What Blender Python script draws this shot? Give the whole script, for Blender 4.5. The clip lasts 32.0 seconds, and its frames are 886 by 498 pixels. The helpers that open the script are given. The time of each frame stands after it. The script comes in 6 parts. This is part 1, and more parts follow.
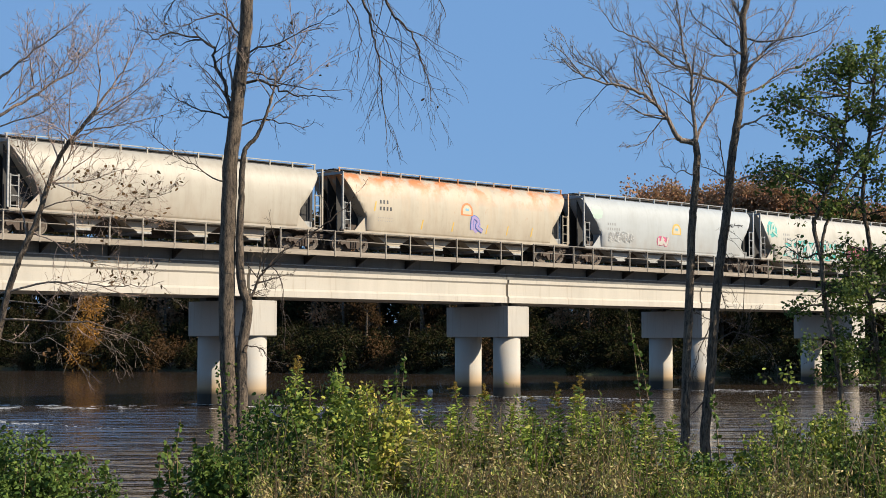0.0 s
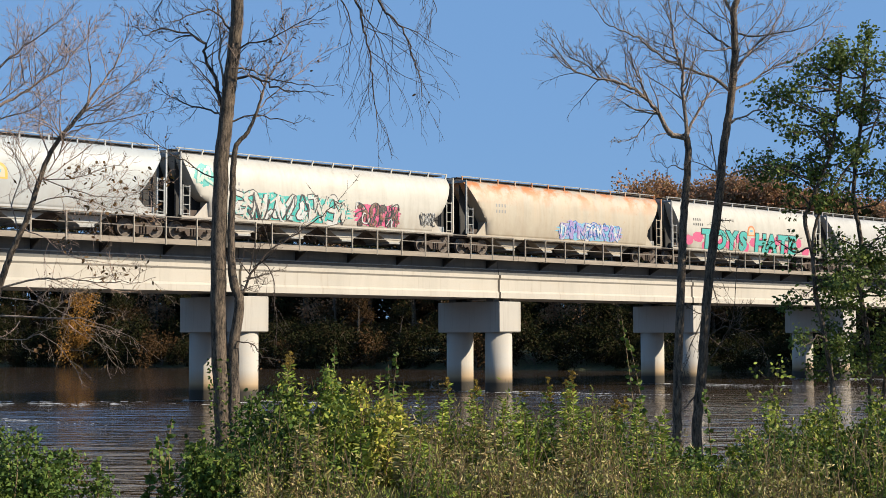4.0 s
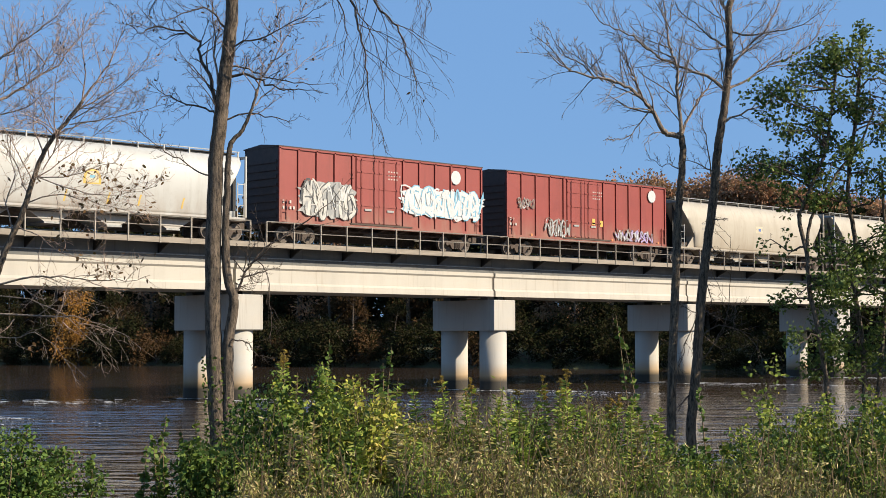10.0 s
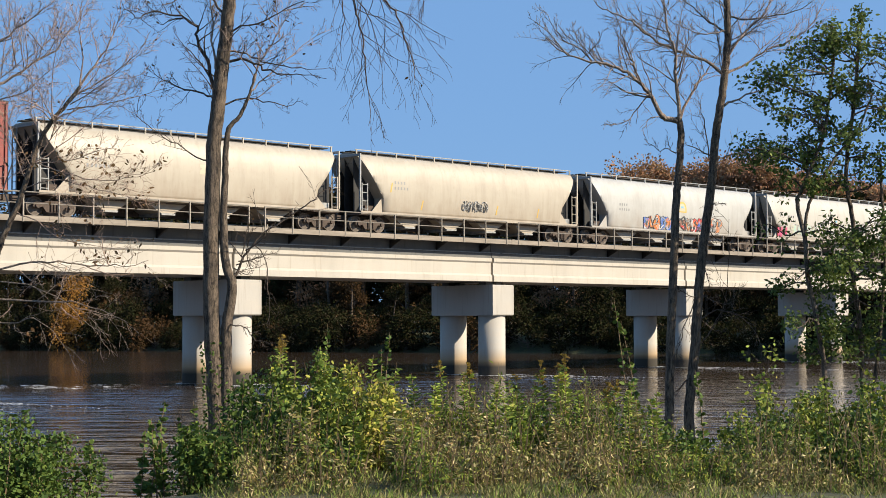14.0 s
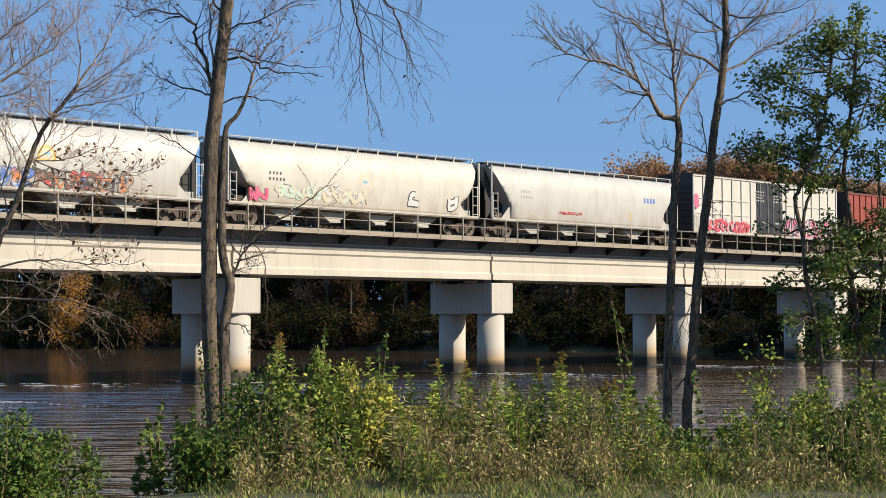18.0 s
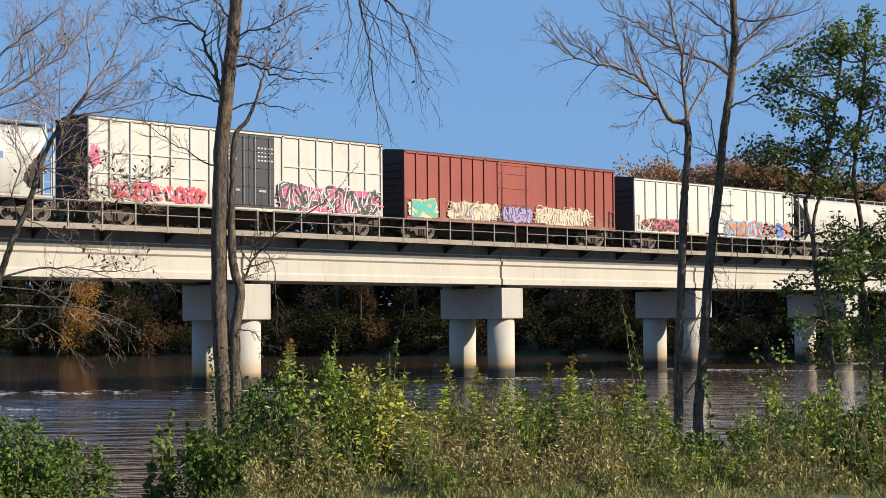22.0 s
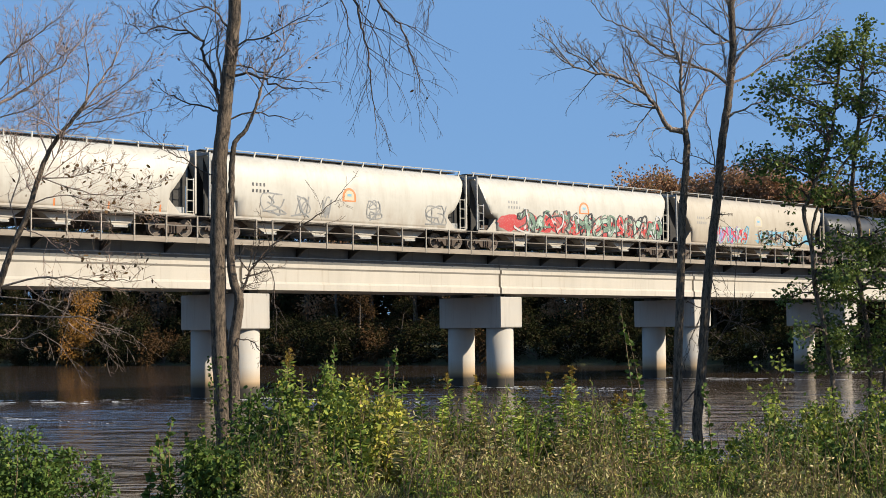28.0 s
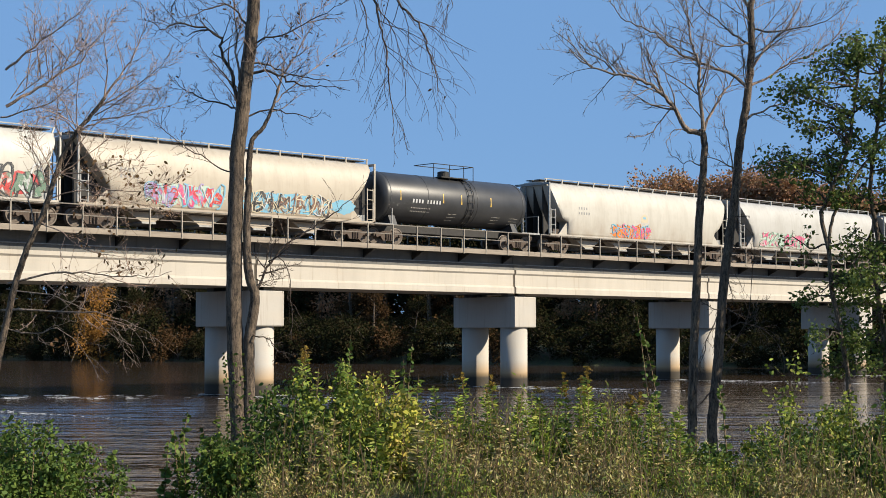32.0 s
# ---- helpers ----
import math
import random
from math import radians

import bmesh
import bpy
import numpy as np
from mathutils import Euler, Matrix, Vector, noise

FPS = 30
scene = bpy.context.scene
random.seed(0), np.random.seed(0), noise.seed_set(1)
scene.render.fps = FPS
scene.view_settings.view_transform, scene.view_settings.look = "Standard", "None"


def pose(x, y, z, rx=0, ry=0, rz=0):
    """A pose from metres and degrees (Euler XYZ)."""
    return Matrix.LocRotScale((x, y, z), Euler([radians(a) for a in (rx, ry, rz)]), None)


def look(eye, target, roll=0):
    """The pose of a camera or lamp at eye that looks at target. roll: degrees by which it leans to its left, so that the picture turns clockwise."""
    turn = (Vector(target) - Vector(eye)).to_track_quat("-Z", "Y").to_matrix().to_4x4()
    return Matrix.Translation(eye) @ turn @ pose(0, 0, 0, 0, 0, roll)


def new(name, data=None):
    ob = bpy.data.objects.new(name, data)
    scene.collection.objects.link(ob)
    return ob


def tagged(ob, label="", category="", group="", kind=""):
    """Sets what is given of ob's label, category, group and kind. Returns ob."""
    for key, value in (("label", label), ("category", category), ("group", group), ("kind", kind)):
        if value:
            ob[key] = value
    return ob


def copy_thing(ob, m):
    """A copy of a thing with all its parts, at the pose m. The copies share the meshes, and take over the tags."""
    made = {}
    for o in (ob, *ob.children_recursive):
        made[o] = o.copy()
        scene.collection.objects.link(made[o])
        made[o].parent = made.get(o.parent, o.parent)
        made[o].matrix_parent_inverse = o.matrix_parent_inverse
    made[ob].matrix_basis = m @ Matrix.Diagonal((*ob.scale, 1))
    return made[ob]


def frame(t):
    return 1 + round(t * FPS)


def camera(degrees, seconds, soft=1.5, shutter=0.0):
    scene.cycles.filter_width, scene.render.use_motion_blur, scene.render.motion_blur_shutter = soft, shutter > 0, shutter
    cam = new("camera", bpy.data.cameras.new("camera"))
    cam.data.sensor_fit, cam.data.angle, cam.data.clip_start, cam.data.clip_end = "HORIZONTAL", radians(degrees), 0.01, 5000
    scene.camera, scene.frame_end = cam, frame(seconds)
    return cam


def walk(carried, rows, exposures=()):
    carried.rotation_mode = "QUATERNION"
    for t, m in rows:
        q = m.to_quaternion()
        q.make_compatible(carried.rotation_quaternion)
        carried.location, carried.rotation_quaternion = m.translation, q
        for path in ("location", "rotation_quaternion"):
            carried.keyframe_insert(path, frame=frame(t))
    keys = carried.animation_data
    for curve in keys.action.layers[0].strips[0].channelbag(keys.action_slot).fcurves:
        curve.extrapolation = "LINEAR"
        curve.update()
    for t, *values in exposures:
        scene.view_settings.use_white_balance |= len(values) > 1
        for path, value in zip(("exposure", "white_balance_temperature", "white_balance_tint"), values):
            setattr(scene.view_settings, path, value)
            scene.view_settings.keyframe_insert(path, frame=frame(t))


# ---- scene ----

# the camera stands on the near bank, river level is z = 0, the bridge runs along x
EYE = (0.0, 0.0, 3.3)


def aim(yaw, pitch, lean, sway=0.0):
    a, b = radians(yaw), radians(pitch)
    way = Vector((math.cos(a) * math.cos(b), math.sin(a) * math.cos(b), math.sin(b)))
    eye = Vector(EYE) + Vector((math.sin(a), -math.cos(a), 0)) * sway
    return look(eye, eye + way, lean)


cam = camera(31.82, 32.0, soft=0.65)
walk(cam, [
    (0, aim(45.679, 3.454, 0.000)),
    (0.5, aim(45.535, 3.456, -0.016)),
    (1, aim(45.391, 3.411, -0.120)),
    (1.5, aim(45.254, 3.393, -0.238)),
    (2, aim(45.209, 3.345, 0.082)),
    (2.5, aim(45.305, 3.403, 0.090)),
    (3, aim(45.358, 3.406, -0.129)),
    (3.5, aim(45.387, 3.334, -0.170)),
    (5.5, aim(45.245, 3.219, -0.141)),
    (6, aim(45.257, 3.295, 0.012)),
    (6.5, aim(45.306, 3.256, 0.220)),
    (7, aim(45.179, 2.998, 0.108)),
    (7.5, aim(45.074, 2.888, -0.207)),
    (8, aim(45.163, 3.143, -0.239)),
    (8.5, aim(45.261, 3.274, -0.165)),
    (9, aim(45.142, 3.263, -0.017)),
    (9.5, aim(45.073, 3.172, -0.205)),
    (10, aim(45.169, 3.223, -0.120)),
    (10.5, aim(45.293, 3.215, -0.144)),
    (11, aim(45.239, 3.152, -0.156)),
    (11.5, aim(45.264, 3.131, -0.076)),
    (12, aim(45.353, 2.995, -0.390)),
    (12.5, aim(45.325, 2.916, -0.285)),
    (13, aim(45.139, 2.914, -0.043)),
    (13.5, aim(45.016, 2.817, -0.009, 0.01)),
    (14, aim(45.126, 2.668, -0.182, 0.01)),
    (14.5, aim(45.194, 2.668, -0.170, 0.01)),
    (16.5, aim(45.016, 2.770, 0.071, 0.03)),
    (17, aim(45.048, 2.791, 0.044, 0.03)),
    (17.5, aim(45.135, 2.695, -0.092, 0.03)),
    (18, aim(45.099, 2.603, -0.184, 0.03)),
    (18.5, aim(45.005, 2.699, -0.174, 0.03)),
    (19, aim(45.000, 2.746, -0.163, 0.03)),
    (19.5, aim(45.032, 2.801, -0.172, 0.03)),
    (20, aim(45.139, 2.876, -0.077, 0.03)),
    (20.5, aim(45.137, 2.975, 0.016, 0.03)),
    (21, aim(45.154, 2.983, -0.253, 0.03)),
    (21.5, aim(45.363, 2.808, -0.629, 0.03)),
    (22, aim(45.459, 2.797, -0.507, 0.03)),
    (22.5, aim(45.369, 2.892, -0.463, 0.03)),
    (23, aim(45.352, 2.991, -0.444, 0.03)),
    (23.5, aim(45.511, 3.051, -0.392, 0.03)),
    (24, aim(45.553, 3.093, -0.363, 0.03)),
    (24.5, aim(45.534, 3.134, -0.501, 0.03)),
    (25, aim(45.505, 3.163, -0.551, 0.03)),
    (25.5, aim(45.538, 3.209, -0.602, 0.03)),
    (27.5, aim(45.314, 3.150, -0.459, 0.03)),
    (28, aim(45.413, 3.130, -0.585, 0.03)),
    (28.5, aim(45.647, 3.021, -0.478, 0.03)),
    (29, aim(45.858, 2.927, -0.456, 0.03)),
    (29.5, aim(45.953, 2.911, -0.429, 0.03)),
    (30, aim(45.990, 3.009, -0.533, 0.02)),
    (30.5, aim(46.061, 3.028, -0.438, 0.02)),
    (31, aim(46.006, 3.055, -0.128)),
    (31.5, aim(45.951, 3.009, 0.003)),
    (32, aim(45.940, 3.103, 0.038)),
], [(0, 0.54), (6, 0.54), (9, 0.58), (12, 0.72), (14, 0.66), (17, 0.58), (22, 0.58), (25, 0.65), (28, 0.56), (32, 0.56)])

# ---- sky and sun ----
SUN_AZ, SUN_EL = radians(151.0), radians(30.0)
SUN_WAY = Vector((math.sin(SUN_AZ) * math.cos(SUN_EL), math.cos(SUN_AZ) * math.cos(SUN_EL), math.sin(SUN_EL)))
world = bpy.data.worlds.new("sky")
scene.world = world
world.use_nodes = True
wn = world.node_tree.nodes
sky = wn.new("ShaderNodeTexSky")
sky.sky_type, sky.sun_disc, sky.sun_elevation, sky.sun_rotation = "NISHITA", False, SUN_EL, SUN_AZ
sky.air_density, sky.dust_density, sky.ozone_density = 1.0, 0.1, 4.0
wn["Background"].inputs["Strength"].default_value = 0.0845
clear = wn.new("ShaderNodeHueSaturation")
clear.inputs["Saturation"].default_value = 1.18
clear.inputs["Hue"].default_value = 0.515
world.node_tree.links.new(sky.outputs[0], clear.inputs["Color"])
even = wn.new("ShaderNodeMix")
even.data_type = "RGBA"
even.inputs[0].default_value, even.inputs[7].default_value = 0.86, (1.56, 3.06, 5.58, 1)
world.node_tree.links.new(clear.outputs[0], even.inputs[6])
world.node_tree.links.new(even.outputs[2], wn["Background"].inputs["Color"])
sun = new("sun", bpy.data.lights.new("sun", "SUN"))
sun.data.energy, sun.data.angle, sun.data.color = 5.0, radians(0.6), (1.0, 0.885, 0.705)
sun.matrix_world = look(SUN_WAY * 300, (0, 0, 0))
scene.view_settings.exposure = 0.0


# ---- materials ----
def nodes_of(name, rough=0.6, metal=0.0):
    m = bpy.data.materials.new(name)
    m.use_nodes = True
    t = m.node_tree
    b = t.nodes["Principled BSDF"]
    b.inputs["Roughness"].default_value, b.inputs["Metallic"].default_value = rough, metal
    return m, t, b


def put(t, kind, **values):
    n = t.nodes.new(kind)
    for k, v in values.items():
        n.inputs[k].default_value = v
    return n


def coords(t, stretch=(1, 1, 1), space="Object"):
    c, p = t.nodes.new("ShaderNodeTexCoord"), t.nodes.new("ShaderNodeMapping")
    p.inputs["Scale"].default_value = stretch
    t.links.new(c.outputs[space], p.inputs["Vector"])
    return p.outputs[0]


def grain(t, scale, detail=5.0, stretch=(1, 1, 1), rough=0.6, space="Object"):
    n = put(t, "ShaderNodeTexNoise", Scale=scale, Detail=detail, Roughness=rough)
    t.links.new(coords(t, stretch, space), n.inputs["Vector"])
    return n.outputs["Fac"]


def ramp(t, fac, low, high, a=(0, 0, 0, 1), b=(1, 1, 1, 1)):
    r = t.nodes.new("ShaderNodeValToRGB")
    r.color_ramp.elements[0].position, r.color_ramp.elements[1].position = low, high
    r.color_ramp.elements[0].color, r.color_ramp.elements[1].color = a, b
    t.links.new(fac, r.inputs[0])
    return r.outputs[0]


def mixed(t, fac, a, b, how="MIX"):
    n = t.nodes.new("ShaderNodeMix")
    n.data_type, n.blend_type = "RGBA", how
    for socket, v in ((n.inputs[0], fac), (n.inputs[6], a), (n.inputs[7], b)):
        if isinstance(v, (tuple, float, int)):
            socket.default_value = (*v, 1) if isinstance(v, tuple) and len(v) == 3 else v
        else:
            t.links.new(v, socket)
    return n.outputs[2]


def times(t, a, b):
    n = t.nodes.new("ShaderNodeMath")
    n.operation = "MULTIPLY"
    for s, v in ((n.inputs[0], a), (n.inputs[1], b)):
        if isinstance(v, (float, int)):
            s.default_value = v
        else:
            t.links.new(v, s)
    return n.outputs[0]


def relief(t, b, fac, strength=0.3, distance=0.02):
    n = put(t, "ShaderNodeBump", Strength=strength, Distance=distance)
    t.links.new(fac, n.inputs["Height"])
    t.links.new(n.outputs[0], b.inputs["Normal"])


def height(t, low, high):
    """0 at z = low, 1 at z = high, in the thing's own space."""
    c, s, m = t.nodes.new("ShaderNodeTexCoord"), t.nodes.new("ShaderNodeSeparateXYZ"), t.nodes.new("ShaderNodeMapRange")
    t.links.new(c.outputs["Object"], s.inputs[0])
    t.links.new(s.outputs[2], m.inputs[0])
    m.inputs[1].default_value, m.inputs[2].default_value = low, high
    return m.outputs[0]


def plain(name, colour, rough=0.6, metal=0.0, vary=0.25, scale=3.0, bump=0.15, stretch=(1, 1, 1)):
    m, t, b = nodes_of(name, rough, metal)
    dark = tuple(c * (1 - vary) for c in colour)
    light = tuple(min(1, c * (1 + vary * 0.6)) for c in colour)
    g = grain(t, scale, 6, stretch)
    c = mixed(t, ramp(t, g, 0.3, 0.7), dark, light)
    fine = grain(t, scale * 14, 3)
    c = mixed(t, times(t, ramp(t, fine, 0.45, 0.75), 0.35 * vary * 2), c, dark)
    t.links.new(c, b.inputs["Base Color"])
    relief(t, b, fine, bump, 0.01)
    return m


def car_paint(name, colour, rust=0.0, grime=0.35, seams=0.0, top_rust=0.0, rough=0.5):
    """Weathered railcar paint: streaks down the side, road dirt low down, rust blooms."""
    m, t, b = nodes_of(name, rough)
    colour = tuple(0.68 * c for c in colour)
    dirt = tuple(c * k for c, k in zip(colour, (0.55, 0.5, 0.44)))
    streak = grain(t, 1.0, 6, (2.2, 2.2, 0.28), 0.65)
    broad = grain(t, 0.35, 4, (1, 1, 1.6))
    c = mixed(t, times(t, ramp(t, streak, 0.46, 0.78), grime), colour, dirt)
    c = mixed(t, times(t, ramp(t, broad, 0.45, 0.75), grime * 0.8), c, dirt)
    scuff = times(t, ramp(t, grain(t, 4.5, 8, (1, 1, 0.6), 0.7), 0.55, 0.70), grime * 0.45)
    c = mixed(t, scuff, c, dirt)
    drip = times(t, ramp(t, grain(t, 1.4, 6, (3.4, 3.4, 0.07), 0.7), 0.58, 0.70), ramp(t, height(t, 2.2, 4.2), 0.0, 1.0))
    c = mixed(t, times(t, drip, grime * 0.9), c, dirt)
    low = ramp(t, height(t, 2.6, 1.1), 0.0, 1.0)
    c = mixed(t, times(t, times(t, low, ramp(t, grain(t, 1.3, 5, (1, 1, 0.5)), 0.3, 0.65)), min(0.95, grime * 1.3)), c, (0.26, 0.19, 0.13))
    spots = ramp(t, grain(t, 2.6, 8, (1, 1, 0.7), 0.7), 0.66 - 0.14 * rust, 0.76 - 0.1 * rust)
    c = mixed(t, times(t, spots, min(1.0, 0.25 + rust)), c, (0.32, 0.13, 0.05))
    if top_rust:
        veil = times(t, ramp(t, grain(t, 0.9, 5, (1.6, 1, 0.18)), 0.42, 0.72), ramp(t, height(t, 1.6, 4.2), 0.0, 1.0))
        c = mixed(t, times(t, veil, top_rust * 0.45), c, (0.55, 0.33, 0.16))
        high = ramp(t, height(t, 3.05, 4.15), 0.0, 1.0)
        bloom = ramp(t, grain(t, 1.15, 8, (0.75, 1, 0.7), 0.62), 0.46, 0.58)
        c = mixed(t, times(t, times(t, high, bloom), top_rust), c, (0.46, 0.17, 0.05))
    t.links.new(c, b.inputs["Base Color"])
    relief(t, b, grain(t, 5, 4), 0.06, 0.02)
    return m


def leafy(name, colours, glow=0.35, shine=0.15):
    """Leaves: each with its own tint, light coming through."""
    m, t, b = nodes_of(name, 0.6)
    b.inputs["Specular IOR Level"].default_value = shine
    g = t.nodes.new("ShaderNodeNewGeometry")
    r = t.nodes.new("ShaderNodeValToRGB")
    els = r.color_ramp.elements
    while len(els) < len(colours):
        els.new(0.5)
    for i, (e, c) in enumerate(zip(els, colours)):
        e.position, e.color = i / (len(colours) - 1), (*(0.86 * x for x in c), 1)
    t.links.new(g.outputs["Random Per Island"], r.inputs[0])
    t.links.new(r.outputs[0], b.inputs["Base Color"])
    tr = t.nodes.new("ShaderNodeBsdfTranslucent")
    t.links.new(mixed(t, 0.3, r.outputs[0], (0.20, 0.24, 0.035)), tr.inputs[0])
    mx = t.nodes.new("ShaderNodeMixShader")
    mx.inputs[0].default_value = glow
    t.links.new(b.outputs[0], mx.inputs[1])
    t.links.new(tr.outputs[0], mx.inputs[2])
    t.links.new(mx.outputs[0], t.nodes["Material Output"].inputs[0])
    return m


def concrete(name, colour, stain=0.4, wet=None):
    m, t, b = nodes_of(name, 0.85)
    dark = tuple(c * 0.6 for c in colour)
    c = mixed(t, times(t, ramp(t, grain(t, 0.5, 6, (1.5, 1.5, 0.35)), 0.42, 0.75), stain), colour, dark)
    c = mixed(t, times(t, ramp(t, grain(t, 1.1, 5, (0.3, 0.3, 2.0)), 0.5, 0.8), stain * 0.6), c, (0.5, 0.4, 0.28))
    c = mixed(t, times(t, ramp(t, grain(t, 18, 4), 0.5, 0.8), 0.25), c, dark)
    runs = ramp(t, grain(t, 1.6, 5, (3.2, 3.2, 0.12), 0.7), 0.56, 0.72)
    c = mixed(t, times(t, runs, stain), c, tuple(x * k for x, k in zip(colour, (0.5, 0.42, 0.34))))
    if wet:
        edge = ramp(t, height(t, wet, wet - 0.9), 0.0, 1.0)
        c = mixed(t, times(t, edge, 0.85), c, (0.36, 0.23, 0.10))
        c = mixed(t, ramp(t, height(t, 0.95, 0.55), 0, 1), c, (0.045, 0.038, 0.028))
    t.links.new(c, b.inputs["Base Color"])
    relief(t, b, grain(t, 25, 4), 0.25, 0.01)
    return m


def water_skin():
    """Muddy river water: smooth above the bridge, broken by small waves below it."""
    m, t, b = nodes_of("river water", 0.10)
    b.inputs["Base Color"].default_value = (0.045, 0.031, 0.022, 1)
    b.inputs["IOR"].default_value = 1.33
    turn = radians(45.7)

    def waves(scale, stretch, detail=3, warp=0.6):
        c, p = t.nodes.new("ShaderNodeTexCoord"), t.nodes.new("ShaderNodeMapping")
        p.vector_type = "TEXTURE"
        p.inputs["Scale"].default_value = (1 / stretch[0], 1 / stretch[1], 1)
        p.inputs["Rotation"].default_value = (0, 0, turn)
        t.links.new(c.outputs["Object"], p.inputs["Vector"])
        n = put(t, "ShaderNodeTexNoise", Scale=scale, Detail=detail, Roughness=0.55, Distortion=warp)
        t.links.new(p.outputs[0], n.inputs["Vector"])
        return n.outputs["Fac"]

    def plus(a, k, c):
        n = t.nodes.new("ShaderNodeMath")
        n.operation = "MULTIPLY_ADD"
        t.links.new(a, n.inputs[0])
        n.inputs[1].default_value = k
        t.links.new(c, n.inputs[2])
        return n.outputs[0]

    swell = plus(waves(0.25, (1.9, 0.45)), 2.2, waves(0.8, (1.3, 0.42)))
    swell = plus(waves(2.6, (1.2, 0.5)), 0.13, swell)
    where, cut, calm = t.nodes.new("ShaderNodeNewGeometry"), t.nodes.new("ShaderNodeSeparateXYZ"), t.nodes.new("ShaderNodeMapRange")
    t.links.new(where.outputs["Position"], cut.inputs[0])
    t.links.new(cut.outputs[1], calm.inputs[0])
    for i, v in ((1, 70.0), (2, 57.0), (3, 0.07), (4, 1.0)):
        calm.inputs[i].default_value = v
    patchy = ramp(t, waves(0.045, (1.0, 0.5), 2, 0.2), 0.35, 0.65, (0.55, 0.55, 0.55, 1), (1, 1, 1, 1))
    bump = put(t, "ShaderNodeBump", Distance=0.125)
    t.links.new(times(t, calm.outputs[0], patchy), bump.inputs["Strength"])
    t.links.new(swell, bump.inputs["Height"])
    t.links.new(bump.outputs[0], b.inputs["Normal"])
    return m


def bark(name, colour, deep=0.16):
    m, t, b = nodes_of(name, 0.9)
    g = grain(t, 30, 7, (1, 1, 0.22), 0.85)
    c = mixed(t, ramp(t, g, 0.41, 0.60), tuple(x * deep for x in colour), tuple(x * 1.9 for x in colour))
    c = mixed(t, times(t, ramp(t, grain(t, 1.2, 3), 0.5, 0.7), 0.25), c, tuple(x * 1.5 for x in colour))
    t.links.new(c, b.inputs["Base Color"])
    relief(t, b, g, 0.9, 0.03)
    return m


def soil():
    m, t, b = nodes_of("bank soil", 0.95)
    c = mixed(t, ramp(t, grain(t, 0.5, 6), 0.35, 0.65), (0.03, 0.035, 0.014), (0.08, 0.06, 0.032))
    c = mixed(t, ramp(t, grain(t, 6, 5), 0.45, 0.7), c, (0.10, 0.12, 0.035))
    t.links.new(c, b.inputs["Base Color"])
    relief(t, b, grain(t, 8, 5), 0.6, 0.08)
    return m


MAT_CONCRETE = concrete("pale girder concrete", (0.475, 0.437, 0.375), 0.4)
MAT_PIER = concrete("pier concrete", (0.44, 0.41, 0.36), 0.5)
MAT_COLUMN = concrete("column concrete with a tide stain", (0.44, 0.41, 0.36), 0.45, wet=1.7)
MAT_CURB = concrete("weathered curb darkened for shade", (0.13, 0.13, 0.125), 0.5)
MAT_STEEL = plain("galvanised rail steel", (0.27, 0.24, 0.20), 0.55, 0.4, 0.3, 5)
MAT_FASCIA = plain("weathered walkway plank", (0.28, 0.235, 0.185), 0.8, 0, 0.3, 2, 0.3, (0.4, 1, 3))
MAT_DARK = plain("steel dark with soot and shade", (0.03, 0.028, 0.026), 0.7, 0.2, 0.4, 6)
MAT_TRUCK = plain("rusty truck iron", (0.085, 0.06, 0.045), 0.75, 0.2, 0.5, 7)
MAT_WHEEL = plain("worn wheel steel", (0.14, 0.115, 0.095), 0.55, 0.5, 0.4, 6)
MAT_RAIL = plain("rail steel", (0.20, 0.14, 0.10), 0.4, 0.7, 0.3, 4)
MAT_BALLAST = plain("ballast", (0.16, 0.14, 0.125), 0.95, 0, 0.5, 9, 0.8)
MAT_GREY = plain("grey galvanised fittings", (0.30, 0.30, 0.29), 0.6, 0.3, 0.35, 5)
MAT_WATER = water_skin()
MAT_SOIL = soil()
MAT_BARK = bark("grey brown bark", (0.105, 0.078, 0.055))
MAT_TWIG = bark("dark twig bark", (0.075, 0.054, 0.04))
# two paler barks: sun on the shoots is put into their colour
MAT_PALE_TWIG = bark("sun-brightened grey twig bark", (0.20, 0.155, 0.12), 0.4)
MAT_DIM_TWIG = bark("sun-brightened tan twig bark", (0.29, 0.205, 0.155), 0.5)


